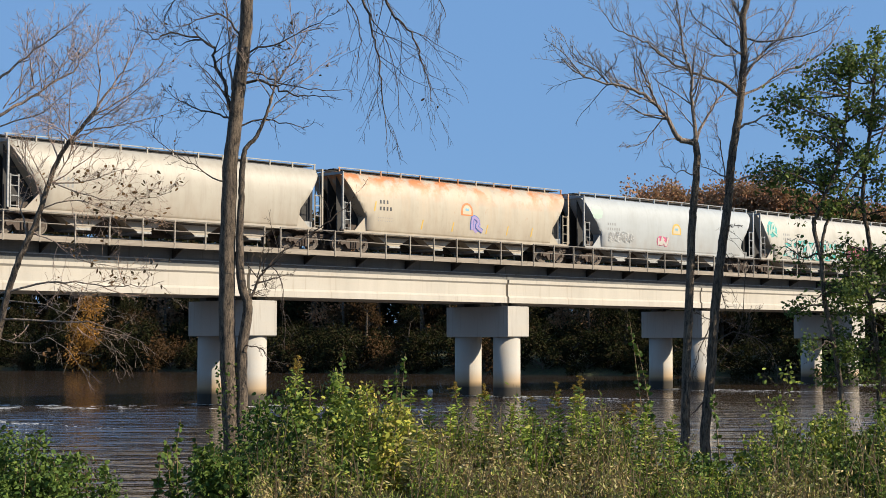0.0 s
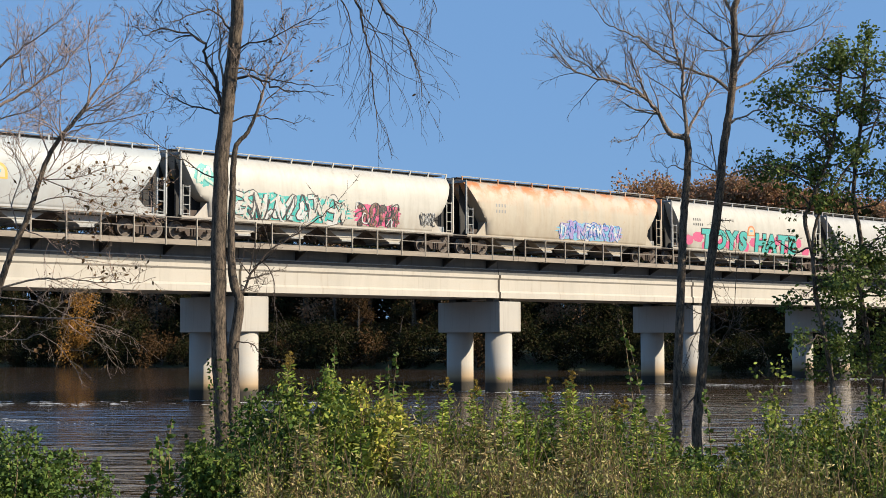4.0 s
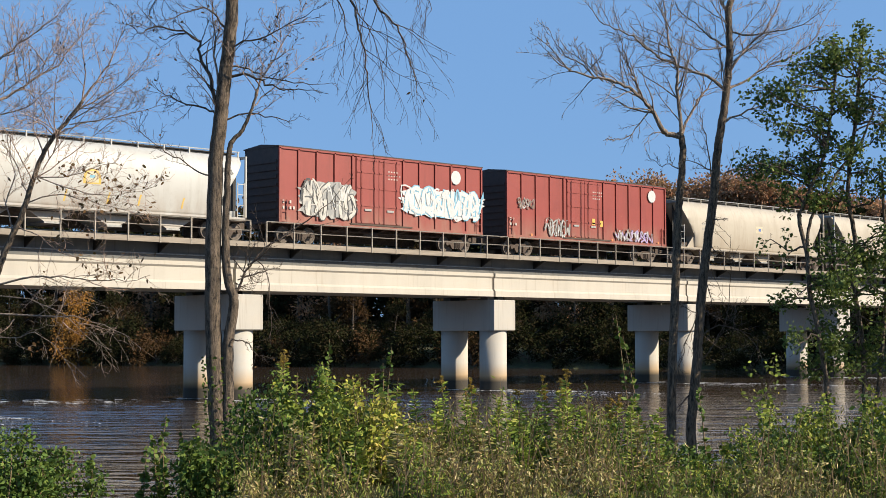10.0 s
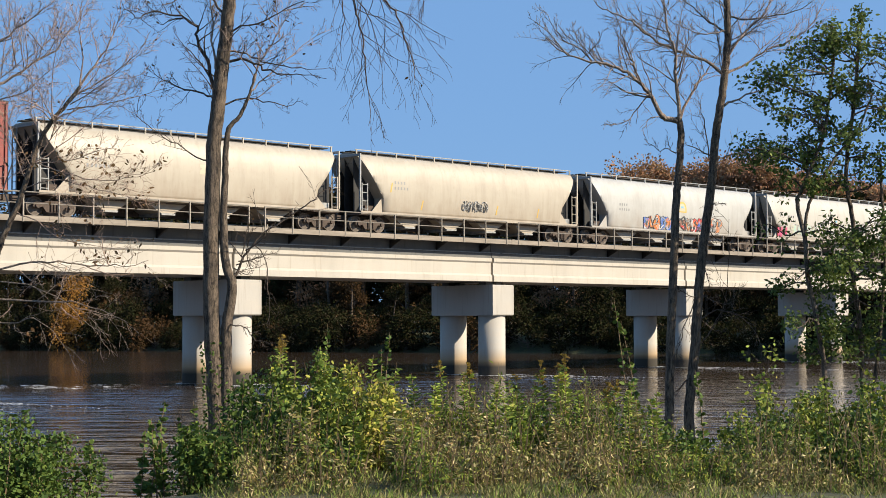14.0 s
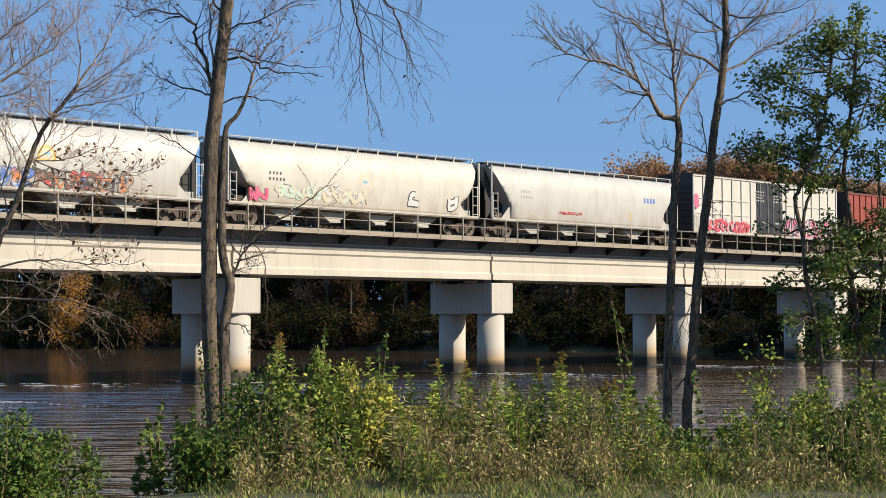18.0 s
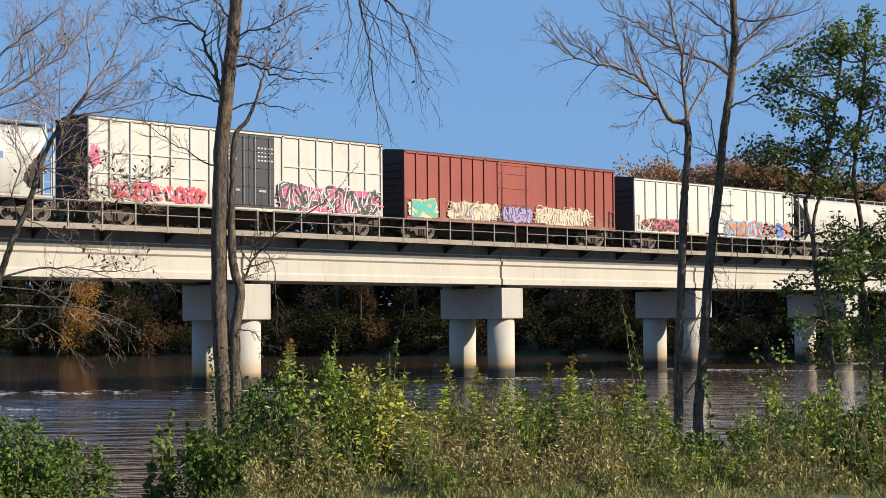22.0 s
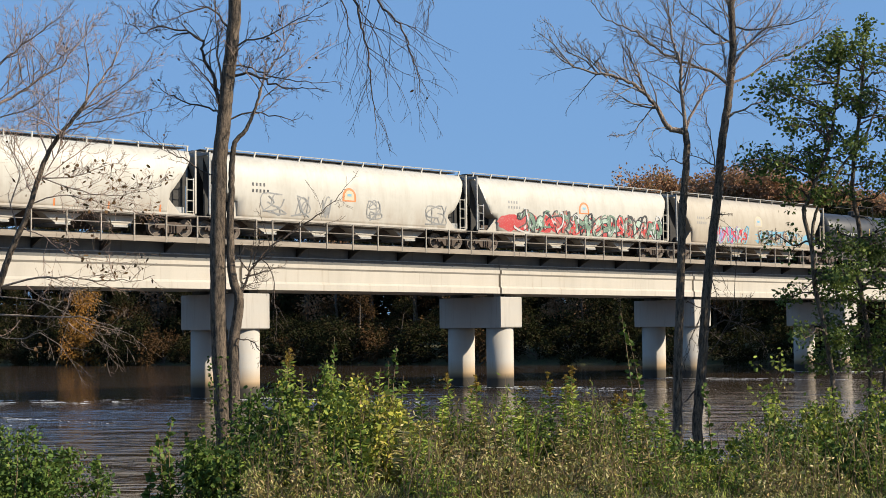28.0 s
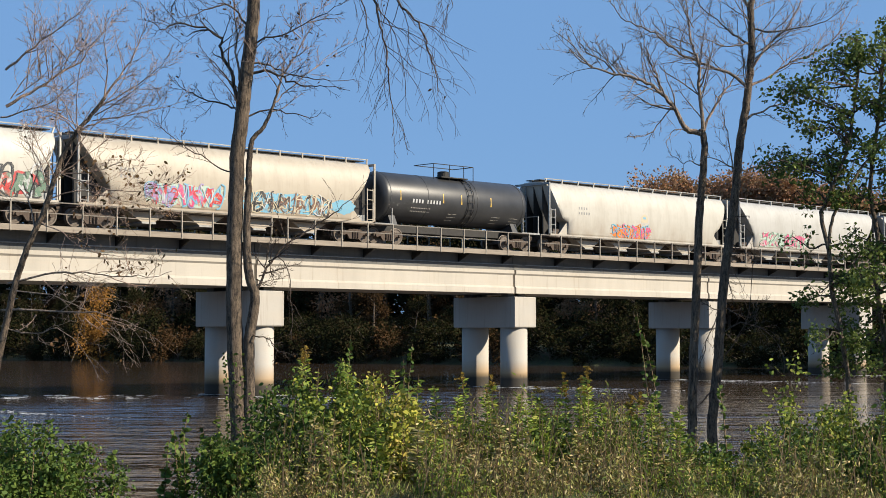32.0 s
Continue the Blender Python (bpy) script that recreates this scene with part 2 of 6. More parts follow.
# ---- mesh building ----
class Geo:
    """Collects points and faces for one mesh."""

    def __init__(self):
        self.v, self.f = [], []

    def box(self, x0, x1, y0, y1, z0, z1):
        n = len(self.v)
        self.v += [(x0, y0, z0), (x1, y0, z0), (x1, y1, z0), (x0, y1, z0), (x0, y0, z1), (x1, y0, z1), (x1, y1, z1), (x0, y1, z1)]
        self.f += [tuple(n + i for i in q) for q in ((0, 3, 2, 1), (4, 5, 6, 7), (0, 1, 5, 4), (1, 2, 6, 5), (2, 3, 7, 6), (3, 0, 4, 7))]
        return self

    def tube(self, pts, radii, sides=6, cap=True):
        n0, pts = len(self.v), [Vector(p) for p in pts]
        if isinstance(radii, (int, float)):
            radii = [radii] * len(pts)
        side = None
        for i, (p, r) in enumerate(zip(pts, radii)):
            d = (pts[min(i + 1, len(pts) - 1)] - pts[max(i - 1, 0)]).normalized()
            if side is None:
                side = d.orthogonal().normalized()
            else:
                side = (side - d * side.dot(d)).normalized()
            other = d.cross(side)
            for k in range(sides):
                a = 2 * math.pi * k / sides
                self.v.append(tuple(p + side * (r * math.cos(a)) + other * (r * math.sin(a))))
        for i in range(len(pts) - 1):
            for k in range(sides):
                a, b = n0 + i * sides + k, n0 + i * sides + (k + 1) % sides
                self.f.append((a, b, b + sides, a + sides))
        if cap:
            self.f.append(tuple(n0 + k for k in reversed(range(sides))))
            self.f.append(tuple(n0 + (len(pts) - 1) * sides + k for k in range(sides)))
        return self

    def prism(self, outline, axis, a, b):
        """A closed outline of (p, q) pushed from a to b along an axis."""
        n, k = len(self.v), len(outline)
        for c in (a, b):
            for p, q in outline:
                self.v.append({"x": (c, p, q), "y": (p, c, q), "z": (p, q, c)}[axis])
        self.f.append(tuple(n + i for i in reversed(range(k))))
        self.f.append(tuple(n + k + i for i in range(k)))
        for i in range(k):
            j = (i + 1) % k
            self.f.append((n + i, n + j, n + k + j, n + k + i))
        return self

    def make(self, name, mat, parent=None, label="", smooth=False):
        me = bpy.data.meshes.new(name)
        me.from_pydata(self.v, [], self.f)
        me.materials.append(mat)
        if smooth:
            me.polygons.foreach_set("use_smooth", [True] * len(me.polygons))
        me.update()
        return link(name, me, parent, label)


def link(name, me, parent=None, label=""):
    ob = new(name, me)
    if parent:
        ob.parent = parent
    if label:
        ob["label"] = label
    return ob


def empty(name, x, y, z, rz=0.0):
    ob = new(name)
    ob.matrix_world = pose(x, y, z, 0, 0, rz)
    return ob


def mend_normals(ob):
    b = bmesh.new()
    b.from_mesh(ob.data)
    bmesh.ops.recalc_face_normals(b, faces=b.faces)
    b.to_mesh(ob.data)
    b.free()
    return ob


# ---- the lie of the land ----
FWD, SIDE = Vector((0.6987, 0.7155, 0)), Vector((0.7155, -0.6987, 0))


def spot(across, away):
    """A place on the near bank: metres to the side of the line of sight, and along it."""
    p = FWD * away + SIDE * across
    return p.x, p.y


def bank_of(x, y):
    return 0.933 * x + 0.36 * y


def edge_of(across):
    """How far along the line of sight the bank's top edge lies."""
    k = min(1.0, max(0.0, (across + 2.9) / 1.6))
    return 13.8 + 5.4 * k * k * (3 - 2 * k)


def land(x, y):
    q = bank_of(x, y) + 0.9 * noise.noise((x * 0.07, y * 0.07, 3.0))
    away, across = x * FWD.x + y * FWD.y, x * SIDE.x + y * SIDE.y
    if away > 0 and q < 45:
        q = max(q, 16 + (away - edge_of(across)) * 1.1) if abs(across) < 14 else q
    steps = ((-40, 1.75), (16, 1.65), (19.5, 1.25), (24.5, 0.0), (30, -1.6), (60, -2.6), (120, -2.6), (147, -1.2), (151.5, 0.0), (156, 2.0), (175, 3.0), (400, 9.0))
    z = steps[0][1] if q <= steps[0][0] else steps[-1][1]
    for (a, za), (b, zb) in zip(steps, steps[1:]):
        if a < q <= b:
            z = za + (zb - za) * (q - a) / (b - a)
    return z + 0.06 * noise.noise((x * 0.5, y * 0.5, 0.0)) + (0.35 * noise.noise((x * 0.05, y * 0.05, 7.0)) if q > 153 else 0)


def ground():
    g = Geo()
    near = [-60 + 1.5 * i for i in range(81)]
    far = [65 + 6 * i for i in range(20)] + [200, 240, 300, 400, 600, 900, 1500, 3000]
    qs = [-3000, -1200, -500, -200, -100] + near + far
    rs = [-3000, -1500, -700, -400, -250] + [-200 + 6 * i for i in range(24)] + [-56 + 2.0 * i for i in range(50)] + [50 + 10 * i for i in range(16)] + [260, 400, 700, 1500, 3000]
    for q in qs:
        for r in rs:
            x, y = 0.933 * q + 0.36 * r, 0.36 * q - 0.933 * r
            g.v.append((x, y, land(x, y)))
    n = len(rs)
    for i in range(len(qs) - 1):
        for j in range(n - 1):
            a = i * n + j
            g.f.append((a, a + 1, a + n + 1, a + n))
    ob = mend_normals(g.make("ground", MAT_SOIL, smooth=True))
    tagged(ob, "grassy river banks and river bed", "ground", kind="structure")


def river():
    g = Geo()
    g.v = [(0.933 * q + 0.36 * r, 0.36 * q - 0.933 * r, 0.0) for q, r in ((10, -900), (160, -900), (160, 900), (10, 900))]
    g.f = [(0, 1, 2, 3)]
    ob = mend_normals(g.make("water", MAT_WATER))
    return tagged(ob, "dark brown river water with ripples", "water", kind="structure")


# ---- the bridge ----
PIER_X = [49.6 + 19.45 * k for k in range(-3, 6)]
RAIL_Z, MID_Y = 8.4, 66.8


def bridge():
    girder_line = [(64.30, 5.70), (64.30, 6.02), (64.40, 6.14), (64.40, 6.80), (64.30, 6.90), (64.30, 7.10), (64.45, 7.10), (69.15, 7.10), (69.30, 7.10), (69.30, 5.70)]
    deck_line = [(64.42, 7.10), (64.42, 7.45), (64.52, 7.47), (64.52, 8.12), (64.75, 8.12), (64.75, 7.9), (68.85, 7.9), (68.85, 8.12), (69.1, 8.12), (69.1, 7.10)]
    for i, (x0, x1) in enumerate(zip(PIER_X, PIER_X[1:])):
        span = empty("bridge_span", x0, 0, 0)
        tagged(span, "pale concrete bridge span with a steel walkway and handrail", "bridge span", "spans of the railway bridge", kind="")
        n = x1 - x0
        Geo().prism(girder_line, "x", -0.66, n - 0.84).make("girder", MAT_CONCRETE, span, "sunlit pale concrete girder")
        # the deck's dark colour includes the shade cast by the walkway
        Geo().prism(deck_line, "x", -0.73, n - 0.77).make("deck", MAT_CURB, span, "weathered concrete deck edge, darkened for the walkway's shade")
        Geo().box(0.1, n - 0.1, 64.33, 64.41, 7.40, 7.45).make("conduit", MAT_GREY, span)
        Geo().box(-0.04, n - 0.06, 63.40, 63.46, 7.93, 8.20).make("fascia_beam", MAT_FASCIA, span, "weathered tan walkway edge board")
        Geo().box(-0.04, n - 0.06, 63.46, 64.50, 8.14, 8.19).make("walkway", MAT_FASCIA, span)
        for z, r in ((9.27, 0.03), (8.76, 0.024)):
            Geo().tube([(0.55, 63.43, z), (n - 0.5, 63.43, z)], r, 6).make("handrail", MAT_STEEL, span)
        for k in range(11):
            x = 0.55 + k * (n - 1.05) / 10
            g = Geo().box(x - 0.03, x + 0.03, 63.37, 63.395, 7.90, 9.27).box(x - 0.03, x - 0.01, 63.395, 63.45, 8.2, 9.27)
            g.make("post", MAT_STEEL, span)
            if k % 2 == 1:
                Geo().prism([(64.5, 7.46), (64.5, 7.93), (63.5, 7.93)], "x", x + 0.6, x + 0.68).make("bracket", MAT_DARK, span)
        Geo().box(0.3, n - 0.35, 69.1, 70.2, 8.14, 8.19).make("far_walkway", MAT_FASCIA, span)
        Geo().box(0.3, n - 0.35, 70.14, 70.2, 7.93, 8.20).make("far_fascia_beam", MAT_FASCIA, span)
        for z, r in ((9.27, 0.03), (8.76, 0.024)):
            Geo().tube([(0.55, 70.17, z), (n - 0.5, 70.17, z)], r, 6).make("far_handrail", MAT_STEEL, span)
        for k in range(11):
            x = 0.55 + k * (n - 1.05) / 10
            Geo().box(x - 0.03, x + 0.03, 70.15, 70.2, 7.80, 9.27).make("far_post", MAT_STEEL, span)
        Geo().prism([(64.80, 7.9), (65.1, 8.2), (68.5, 8.2), (68.8, 7.9)], "x", 0.02, n - 0.02).make("ballast", MAT_BALLAST, span)
    for x in PIER_X[1:-1]:
        pier = empty("bridge_pier", x, 0, 0)
        tagged(pier, "concrete pier with a block cap on two round columns", "bridge pier", "piers of the railway bridge")
        Geo().prism([(64.22, 3.65), (64.17, 3.70), (64.17, 5.46), (64.22, 5.50), (69.38, 5.50), (69.43, 5.46), (69.43, 3.70), (69.38, 3.65)], "x", -0.93, 0.93).make("pier_cap", MAT_PIER, pier)
        for y in (65.15, 68.45):
            Geo().tube([(0, y, -3.2), (0, y, 0.5), (0, y, 3.66)], 0.83, 32).make("column", MAT_COLUMN, pier, "round concrete column stained near the water", smooth=True)
        for y in (65.2, 68.4):
            for dx in (-0.45, 0.45):
                Geo().box(dx - 0.28, dx + 0.28, y - 0.3, y + 0.3, 5.5, 5.7).make("bearing", MAT_CURB, pier)
    for name, a, b in (("embankment_west", -470.0, PIER_X[0]), ("embankment_east", PIER_X[-1], 620.0)):
        ob = Geo().prism([(55, -2.7), (63.8, 8.12), (69.8, 8.12), (78, -2.7)], "x", a, b).make(name, MAT_SOIL)
        tagged(ob, "earth railway embankment", "embankment", kind="structure")
        ob = Geo().prism([(64.2, 8.12), (65.0, 8.22), (68.6, 8.22), (69.4, 8.12)], "x", a, b).make("ballast_bed", MAT_BALLAST)
        tagged(ob, "grey ballast bed", "ballast", kind="structure")
    for y in (MID_Y - 0.755, MID_Y + 0.755):
        o = Geo().prism([(y - 0.07, RAIL_Z - 0.2), (y - 0.04, RAIL_Z - 0.15), (y - 0.037, RAIL_Z), (y + 0.037, RAIL_Z), (y + 0.04, RAIL_Z - 0.15), (y + 0.07, RAIL_Z - 0.2)], "x", -470, 620).make("rail", MAT_RAIL)
        tagged(o, "worn steel running rail on the bridge", "rail", kind="structure")


# ---- the train ----
HULL = [(1.44, 1.12), (1.47, 1.30), (1.53, 1.75), (1.57, 2.3), (1.585, 2.8), (1.56, 3.25), (1.49, 3.65), (1.38, 3.98), (1.22, 4.22), (1.02, 4.38), (0.7, 4.47), (0.0, 4.52)]


def hull_y(z):
    for (ya, za), (yb, zb) in zip(HULL, HULL[1:]):
        if za <= z <= zb:
            return ya + (yb - ya) * (z - za) / (zb - za)
    return HULL[0][0] if z < HULL[0][1] else 0.7


def flat_y(z):
    return 1.53


def tank_y(z):
    return math.sqrt(max(0.05, 1.45 ** 2 - (z - 2.75) ** 2))


def paint_flat(name, colour, rough=0.5):
    """Spray paint, faded and worn through in flecks to the dusty car below."""
    m, t, b = nodes_of(name, rough)
    colour = tuple(0.74 * c for c in colour)
    base = tuple(c * 0.92 + 0.02 for c in colour)
    c = mixed(t, times(t, ramp(t, grain(t, 1.6, 5, (1, 1, 0.6)), 0.40, 0.72), 0.5), base, tuple(c * 0.65 + 0.09 for c in colour))
    c = mixed(t, times(t, ramp(t, grain(t, 12, 6), 0.54, 0.68), 0.42), c, (0.36, 0.33, 0.28))
    t.links.new(c, b.inputs["Base Color"])
    return m


def paint_blend(name, colours):
    """Spray fills that fade from one colour into the next, with a fine mist of overspray."""
    m, t, b = nodes_of(name, 0.5)
    one, two, three = (tuple(0.74 * x for x in c) for c in colours)
    c = mixed(t, ramp(t, grain(t, 1.1, 3, (1, 1, 1.4)), 0.42, 0.58), one, two)
    c = mixed(t, times(t, ramp(t, grain(t, 3.2, 4, (1, 1, 0.7)), 0.54, 0.62), 0.85), c, three)
    c = mixed(t, times(t, ramp(t, grain(t, 11, 6), 0.50, 0.66), 0.45), c, (0.36, 0.33, 0.28))
    t.links.new(c, b.inputs["Base Color"])
    return m


INK_TONES = dict(
    black=(0.02, 0.02, 0.022), teal=(0.04, 0.50, 0.45), pink=(0.75, 0.10, 0.25), red=(0.62, 0.04, 0.04), blue=(0.05, 0.16, 0.55),
    sky=(0.20, 0.52, 0.72), white=(0.70, 0.71, 0.70), lilac=(0.42, 0.32, 0.62), green=(0.16, 0.27, 0.19), orange=(0.80, 0.24, 0.04),
    cream=(0.72, 0.62, 0.42), brown=(0.22, 0.10, 0.06), grey=(0.34, 0.34, 0.33), yellow=(0.80, 0.50, 0.05), mint=(0.52, 0.68, 0.56),
    pale=(0.66, 0.62, 0.55))
INK = {k: paint_flat("spray paint " + k, c) for k, c in INK_TONES.items()}
BLEND = {}


def blend(one, two, three):
    key = (one, two, three)
    if key not in BLEND:
        tint = {k: tuple(INK_TONES[k]) for k in key}
        BLEND[key] = paint_blend("spray blend " + " ".join(key), [tint[k] for k in key])
    return BLEND[key]


SHARED = {}


def shared(name, build, mat, smooth=False):
    """Mesh data that several parts use."""
    if name not in SHARED:
        g = Geo()
        build(g)
        me = bpy.data.meshes.new(name)
        me.from_pydata(g.v, [], g.f)
        me.materials.append(mat)
        if smooth:
            me.polygons.foreach_set("use_smooth", [True] * len(me.polygons))
        SHARED[name] = me
    return SHARED[name]


def wheel_shape(g):
    prof = [(0.0, 0.10), (0.10, 0.11), (0.14, 0.05), (0.36, 0.04), (0.40, 0.07), (0.457, 0.07), (0.46, -0.05), (0.49, -0.06), (0.49, -0.085), (0.30, -0.085), (0.0, -0.085)]
    n = 22
    for r, h in prof:
        for k in range(n):
            a = 2 * math.pi * k / n
            g.v.append((r * math.cos(a), -h, r * math.sin(a)))
    for i in range(len(prof) - 1):
        for k in range(n):
            a, b = i * n + k, i * n + (k + 1) % n
            g.f.append((a, b, b + n, a + n))


def frame_shape(g):
    side = [(-1.12, 0.40), (-1.08, 0.58), (-0.95, 0.64), (-0.55, 0.62), (-0.42, 0.70), (0.42, 0.70), (0.55, 0.62), (0.95, 0.64), (1.08, 0.58), (1.12, 0.40), (0.86, 0.36), (0.60, 0.42), (0.40, 0.16), (-0.40, 0.16), (-0.60, 0.42), (-0.86, 0.36)]
    g.prism(side, "y", -0.07, 0.07)
    for x in (-0.89, 0.89):
        g.tube([(x, -0.15, 0.46), (x, 0.05, 0.46)], 0.12, 10)
    for x in (-0.17, 0.0, 0.17):
        g.tube([(x, -0.11, 0.22), (x, -0.11, 0.56)], 0.055, 8)


def truck(car, x):
    for y, s in ((-0.755, 1), (0.755, -1)):
        for dx in (-0.89, 0.89):
            w = link("wheel", shared("wheel", wheel_shape, MAT_WHEEL), car)
            w.matrix_local = pose(x + dx, y, 0.457, 0, 0, 0 if s > 0 else 180)
        f = link("side_frame", shared("side_frame", frame_shape, MAT_TRUCK), car)
        f.matrix_local = pose(x, y - s * 0.27, 0, 0, 0, 0 if s > 0 else 180)
    b = link("bolster", shared("bolster", lambda g: g.box(-0.2, 0.2, -1.1, 1.1, 0.45, 0.72).box(-0.95, -0.83, -0.8, 0.8, 0.4, 0.52).box(0.83, 0.95, -0.8, 0.8, 0.4, 0.52), MAT_TRUCK), car)
    b.matrix_local = pose(x, 0, 0)


def coupler(car, x, s):
    c = link("coupler", shared("coupler", lambda g: g.box(0, 0.62, -0.09, 0.09, 0.74, 0.95).box(0.55, 0.88, -0.16, 0.16, 0.68, 1.0), MAT_TRUCK), car)
    c.matrix_local = pose(x, 0, 0, 0, 0, 0 if s > 0 else 180)


def ladder(car, x, y, z0, z1, mat, wide=0.42):
    g = Geo()
    for dx in (-wide / 2, wide / 2):
        g.box(x + dx - 0.025, x + dx + 0.025, y - 0.025, y + 0.025, z0, z1)
    n = max(2, int((z1 - z0) / 0.38))
    for k in range(n):
        z = z0 + 0.12 + k * (z1 - z0 - 0.2) / (n - 1)
        g.box(x - wide / 2, x + wide / 2, y - 0.03, y - 0.005, z - 0.018, z + 0.018)
    g.make("ladder", mat, car)


def on_side(bm_v, bm_f, surf, lift):
    return [(x, -surf(z) - lift, z) for x, z in bm_v], bm_f


def patch(car, name, shapes, mat, surf, lift, label=""):
    """Flat paint shapes, fans of (x, z) rings, laid on a car's near side."""
    v, f = [], []
    for (cx, cz), ring in shapes:
        n = len(v)
        k = len(ring)
        v.append((cx, cz))
        for s in (0.25, 0.5, 0.75, 1.0):
            v += [(cx + (x - cx) * s, cz + (z - cz) * s) for x, z in ring]
        for i in range(k):
            j = (i + 1) % k
            f.append((n, n + 1 + i, n + 1 + j))
            for q in (0, k, 2 * k):
                f.append((n + 1 + q + i, n + 1 + q + k + i, n + 1 + q + k + j, n + 1 + q + j))
    g = Geo()
    g.v, g.f = on_side(v, f, surf, lift)
    return g.make(name, mat, car, label)


def rect(x0, x1, z0, z1):
    return ((x0 + x1) / 2, (z0 + z1) / 2), [(x0, z0), (x1, z0), (x1, z1), (x0, z1)]


def marks(car, x, z, surf, rows, mat, wide=0.16, tall=0.2, gap=0.08):
    """Stencils: short plain bars in rows; each row a count of bars."""
    shapes = []
    for r, n in enumerate(rows):
        zz = z - r * (tall + 0.12)
        for k in range(n):
            a = x + k * (wide + gap)
            shapes.append(rect(a, a + wide * 0.72, zz + 0.1 * tall, zz + 0.9 * tall))
    tagged(patch(car, "stencil", shapes, mat, surf, 0.006), kind="stuff")


def ribbon(line, half):
    """A flat stroke of even width along (x, z) points: ring pairs left and right of it."""
    left, right = [], []
    for i, (x, z) in enumerate(line):
        (xa, za), (xb, zb) = line[max(i - 1, 0)], line[min(i + 1, len(line) - 1)]
        dx, dz = xb - xa, zb - za
        k = math.hypot(dx, dz) or 1.0
        left.append((x - dz / k * half, z + dx / k * half)), right.append((x + dz / k * half, z - dx / k * half))
    return left, right


def stroke(car, name, line, half, mat, surf, lift, parent=None, label=""):
    left, right = ribbon(line, half)
    g, n = Geo(), len(line)
    for row in (left, line, right):
        for i, (x, z) in enumerate(row):
            z = max(1.16, z)
            g.v.append((x, -surf(z) - lift - 0.0004 * i, z))
    for r in (0, 1):
        for i in range(n - 1):
            a = r * n + i
            g.f.append((a, a + n, a + n + 1, a + 1))
    return g.make(name, mat, parent or car, label)


def curl(rng, x0, x1, z0, z1):
    """A crooked letter-like line that fills a cell: a stem, then bends."""
    cx, w, h = (x0 + x1) / 2, (x1 - x0) / 2, z1 - z0
    kinds = ([(-0.7, 0), (-0.6, 1), (0.6, 0.95), (0.5, 0.5), (-0.4, 0.45), (0.7, 0)], [(0.7, 0.85), (-0.3, 1), (-0.7, 0.6), (0.5, 0.45), (0.6, 0.05), (-0.7, 0.1)],
             [(-0.8, 0), (-0.1, 1), (0.3, 0.9), (0.8, 0), (0.3, 0.35), (-0.4, 0.35)], [(0.7, 1), (-0.6, 0.95), (-0.7, 0.05), (0.7, 0.0), (0.6, 0.45), (-0.2, 0.5)],
             [(-0.7, 1), (-0.6, 0.05), (0.1, 0.5), (0.6, 0.02), (0.75, 1)], [(-0.7, 0.1), (-0.7, 0.95), (0.0, 0.4), (0.7, 0.95), (0.65, 0.0)])
    base = list(rng.choice(kinds))
    if rng.random() < 0.5:
        base = [(-u, v) for u, v in base]
    if rng.random() < 0.4:
        base = [(u, 1 - v) for u, v in base]
    lean = rng.uniform(-0.35, 0.35)
    pts = [Vector((cx + (u + lean * (v - 0.5) + rng.uniform(-0.55, 0.55)) * w, z0 + min(1.05, max(-0.05, v + rng.uniform(-0.3, 0.3))) * h, 0)) for u, v in base]
    return [(p.x, p.y) for p in smooth_line(pts, 3)]


def scrawl(car, x0, x1, z0, z1, surf, fills, edge, seed, count=6, halo=None):
    """A spray-painted piece: fat letter-like strokes with an edge colour, over a cloud of a third."""
    rng = random.Random(seed)
    if count > 2:
        count = int(count * 1.7)
    w = (x1 - x0) / count
    if halo:
        cx, cz, n = (x0 + x1) / 2, (z0 + z1) / 2, 64
        hw, hh, ring = (x1 - x0) * 0.52 + 0.1, (z1 - z0) * 0.54, []
        for i in range(n):
            c, d = math.cos(i * 2 * math.pi / n), math.sin(i * 2 * math.pi / n)
            k = (abs(c) ** 5 + abs(d) ** 5) ** -0.2 * (rng.uniform(0.86, 1.04) + 0.05 * math.sin(i * 1.7 + seed))
            ring.append((cx + hw * c * k, max(1.16, cz + hh * d * k)))
        patch(car, "graffiti_cloud", [((cx, cz), ring)], blend(halo, halo, fills[-1]), surf, 0.006, "spray-painted background colour")
    half = (0.16 if edge in ("white", "black", "sky") else 0.13) * min(w, (z1 - z0))
    for k in range(count):
        a = x0 + k * w
        line = curl(rng, a - 0.04 * w, a + 1.04 * w, z0 + half, z1 - half * rng.uniform(0.4, 1.4))
        e = stroke(car, "graffiti_stroke", line, half * 1.55, INK[edge], surf, 0.012 + 0.008 * (k % 2), None, "spray-painted stroke")
        tone = fills[min(len(fills) - 1, k * len(fills) // count)]
        stroke(car, "stroke_fill", line, half, blend(tone, fills[(k + 1) % len(fills)], halo or "white") if count > 3 else INK[tone], surf, 0.030, e)
        for extra in range(2 if count > 3 else 0):
            bit = curl(rng, a - 0.2 * w, a + 1.2 * w, z0 + half * 0.5, z1 + half * rng.uniform(-0.5, 0.8))[2:rng.randint(7, 11)]
            stroke(car, "graffiti_stroke", bit, half * rng.uniform(0.28, 0.5), INK[rng.choice((edge, edge, fills[-1], fills[0], "white"))], surf, 0.036 + 0.004 * extra, None, "thin spray-painted line")


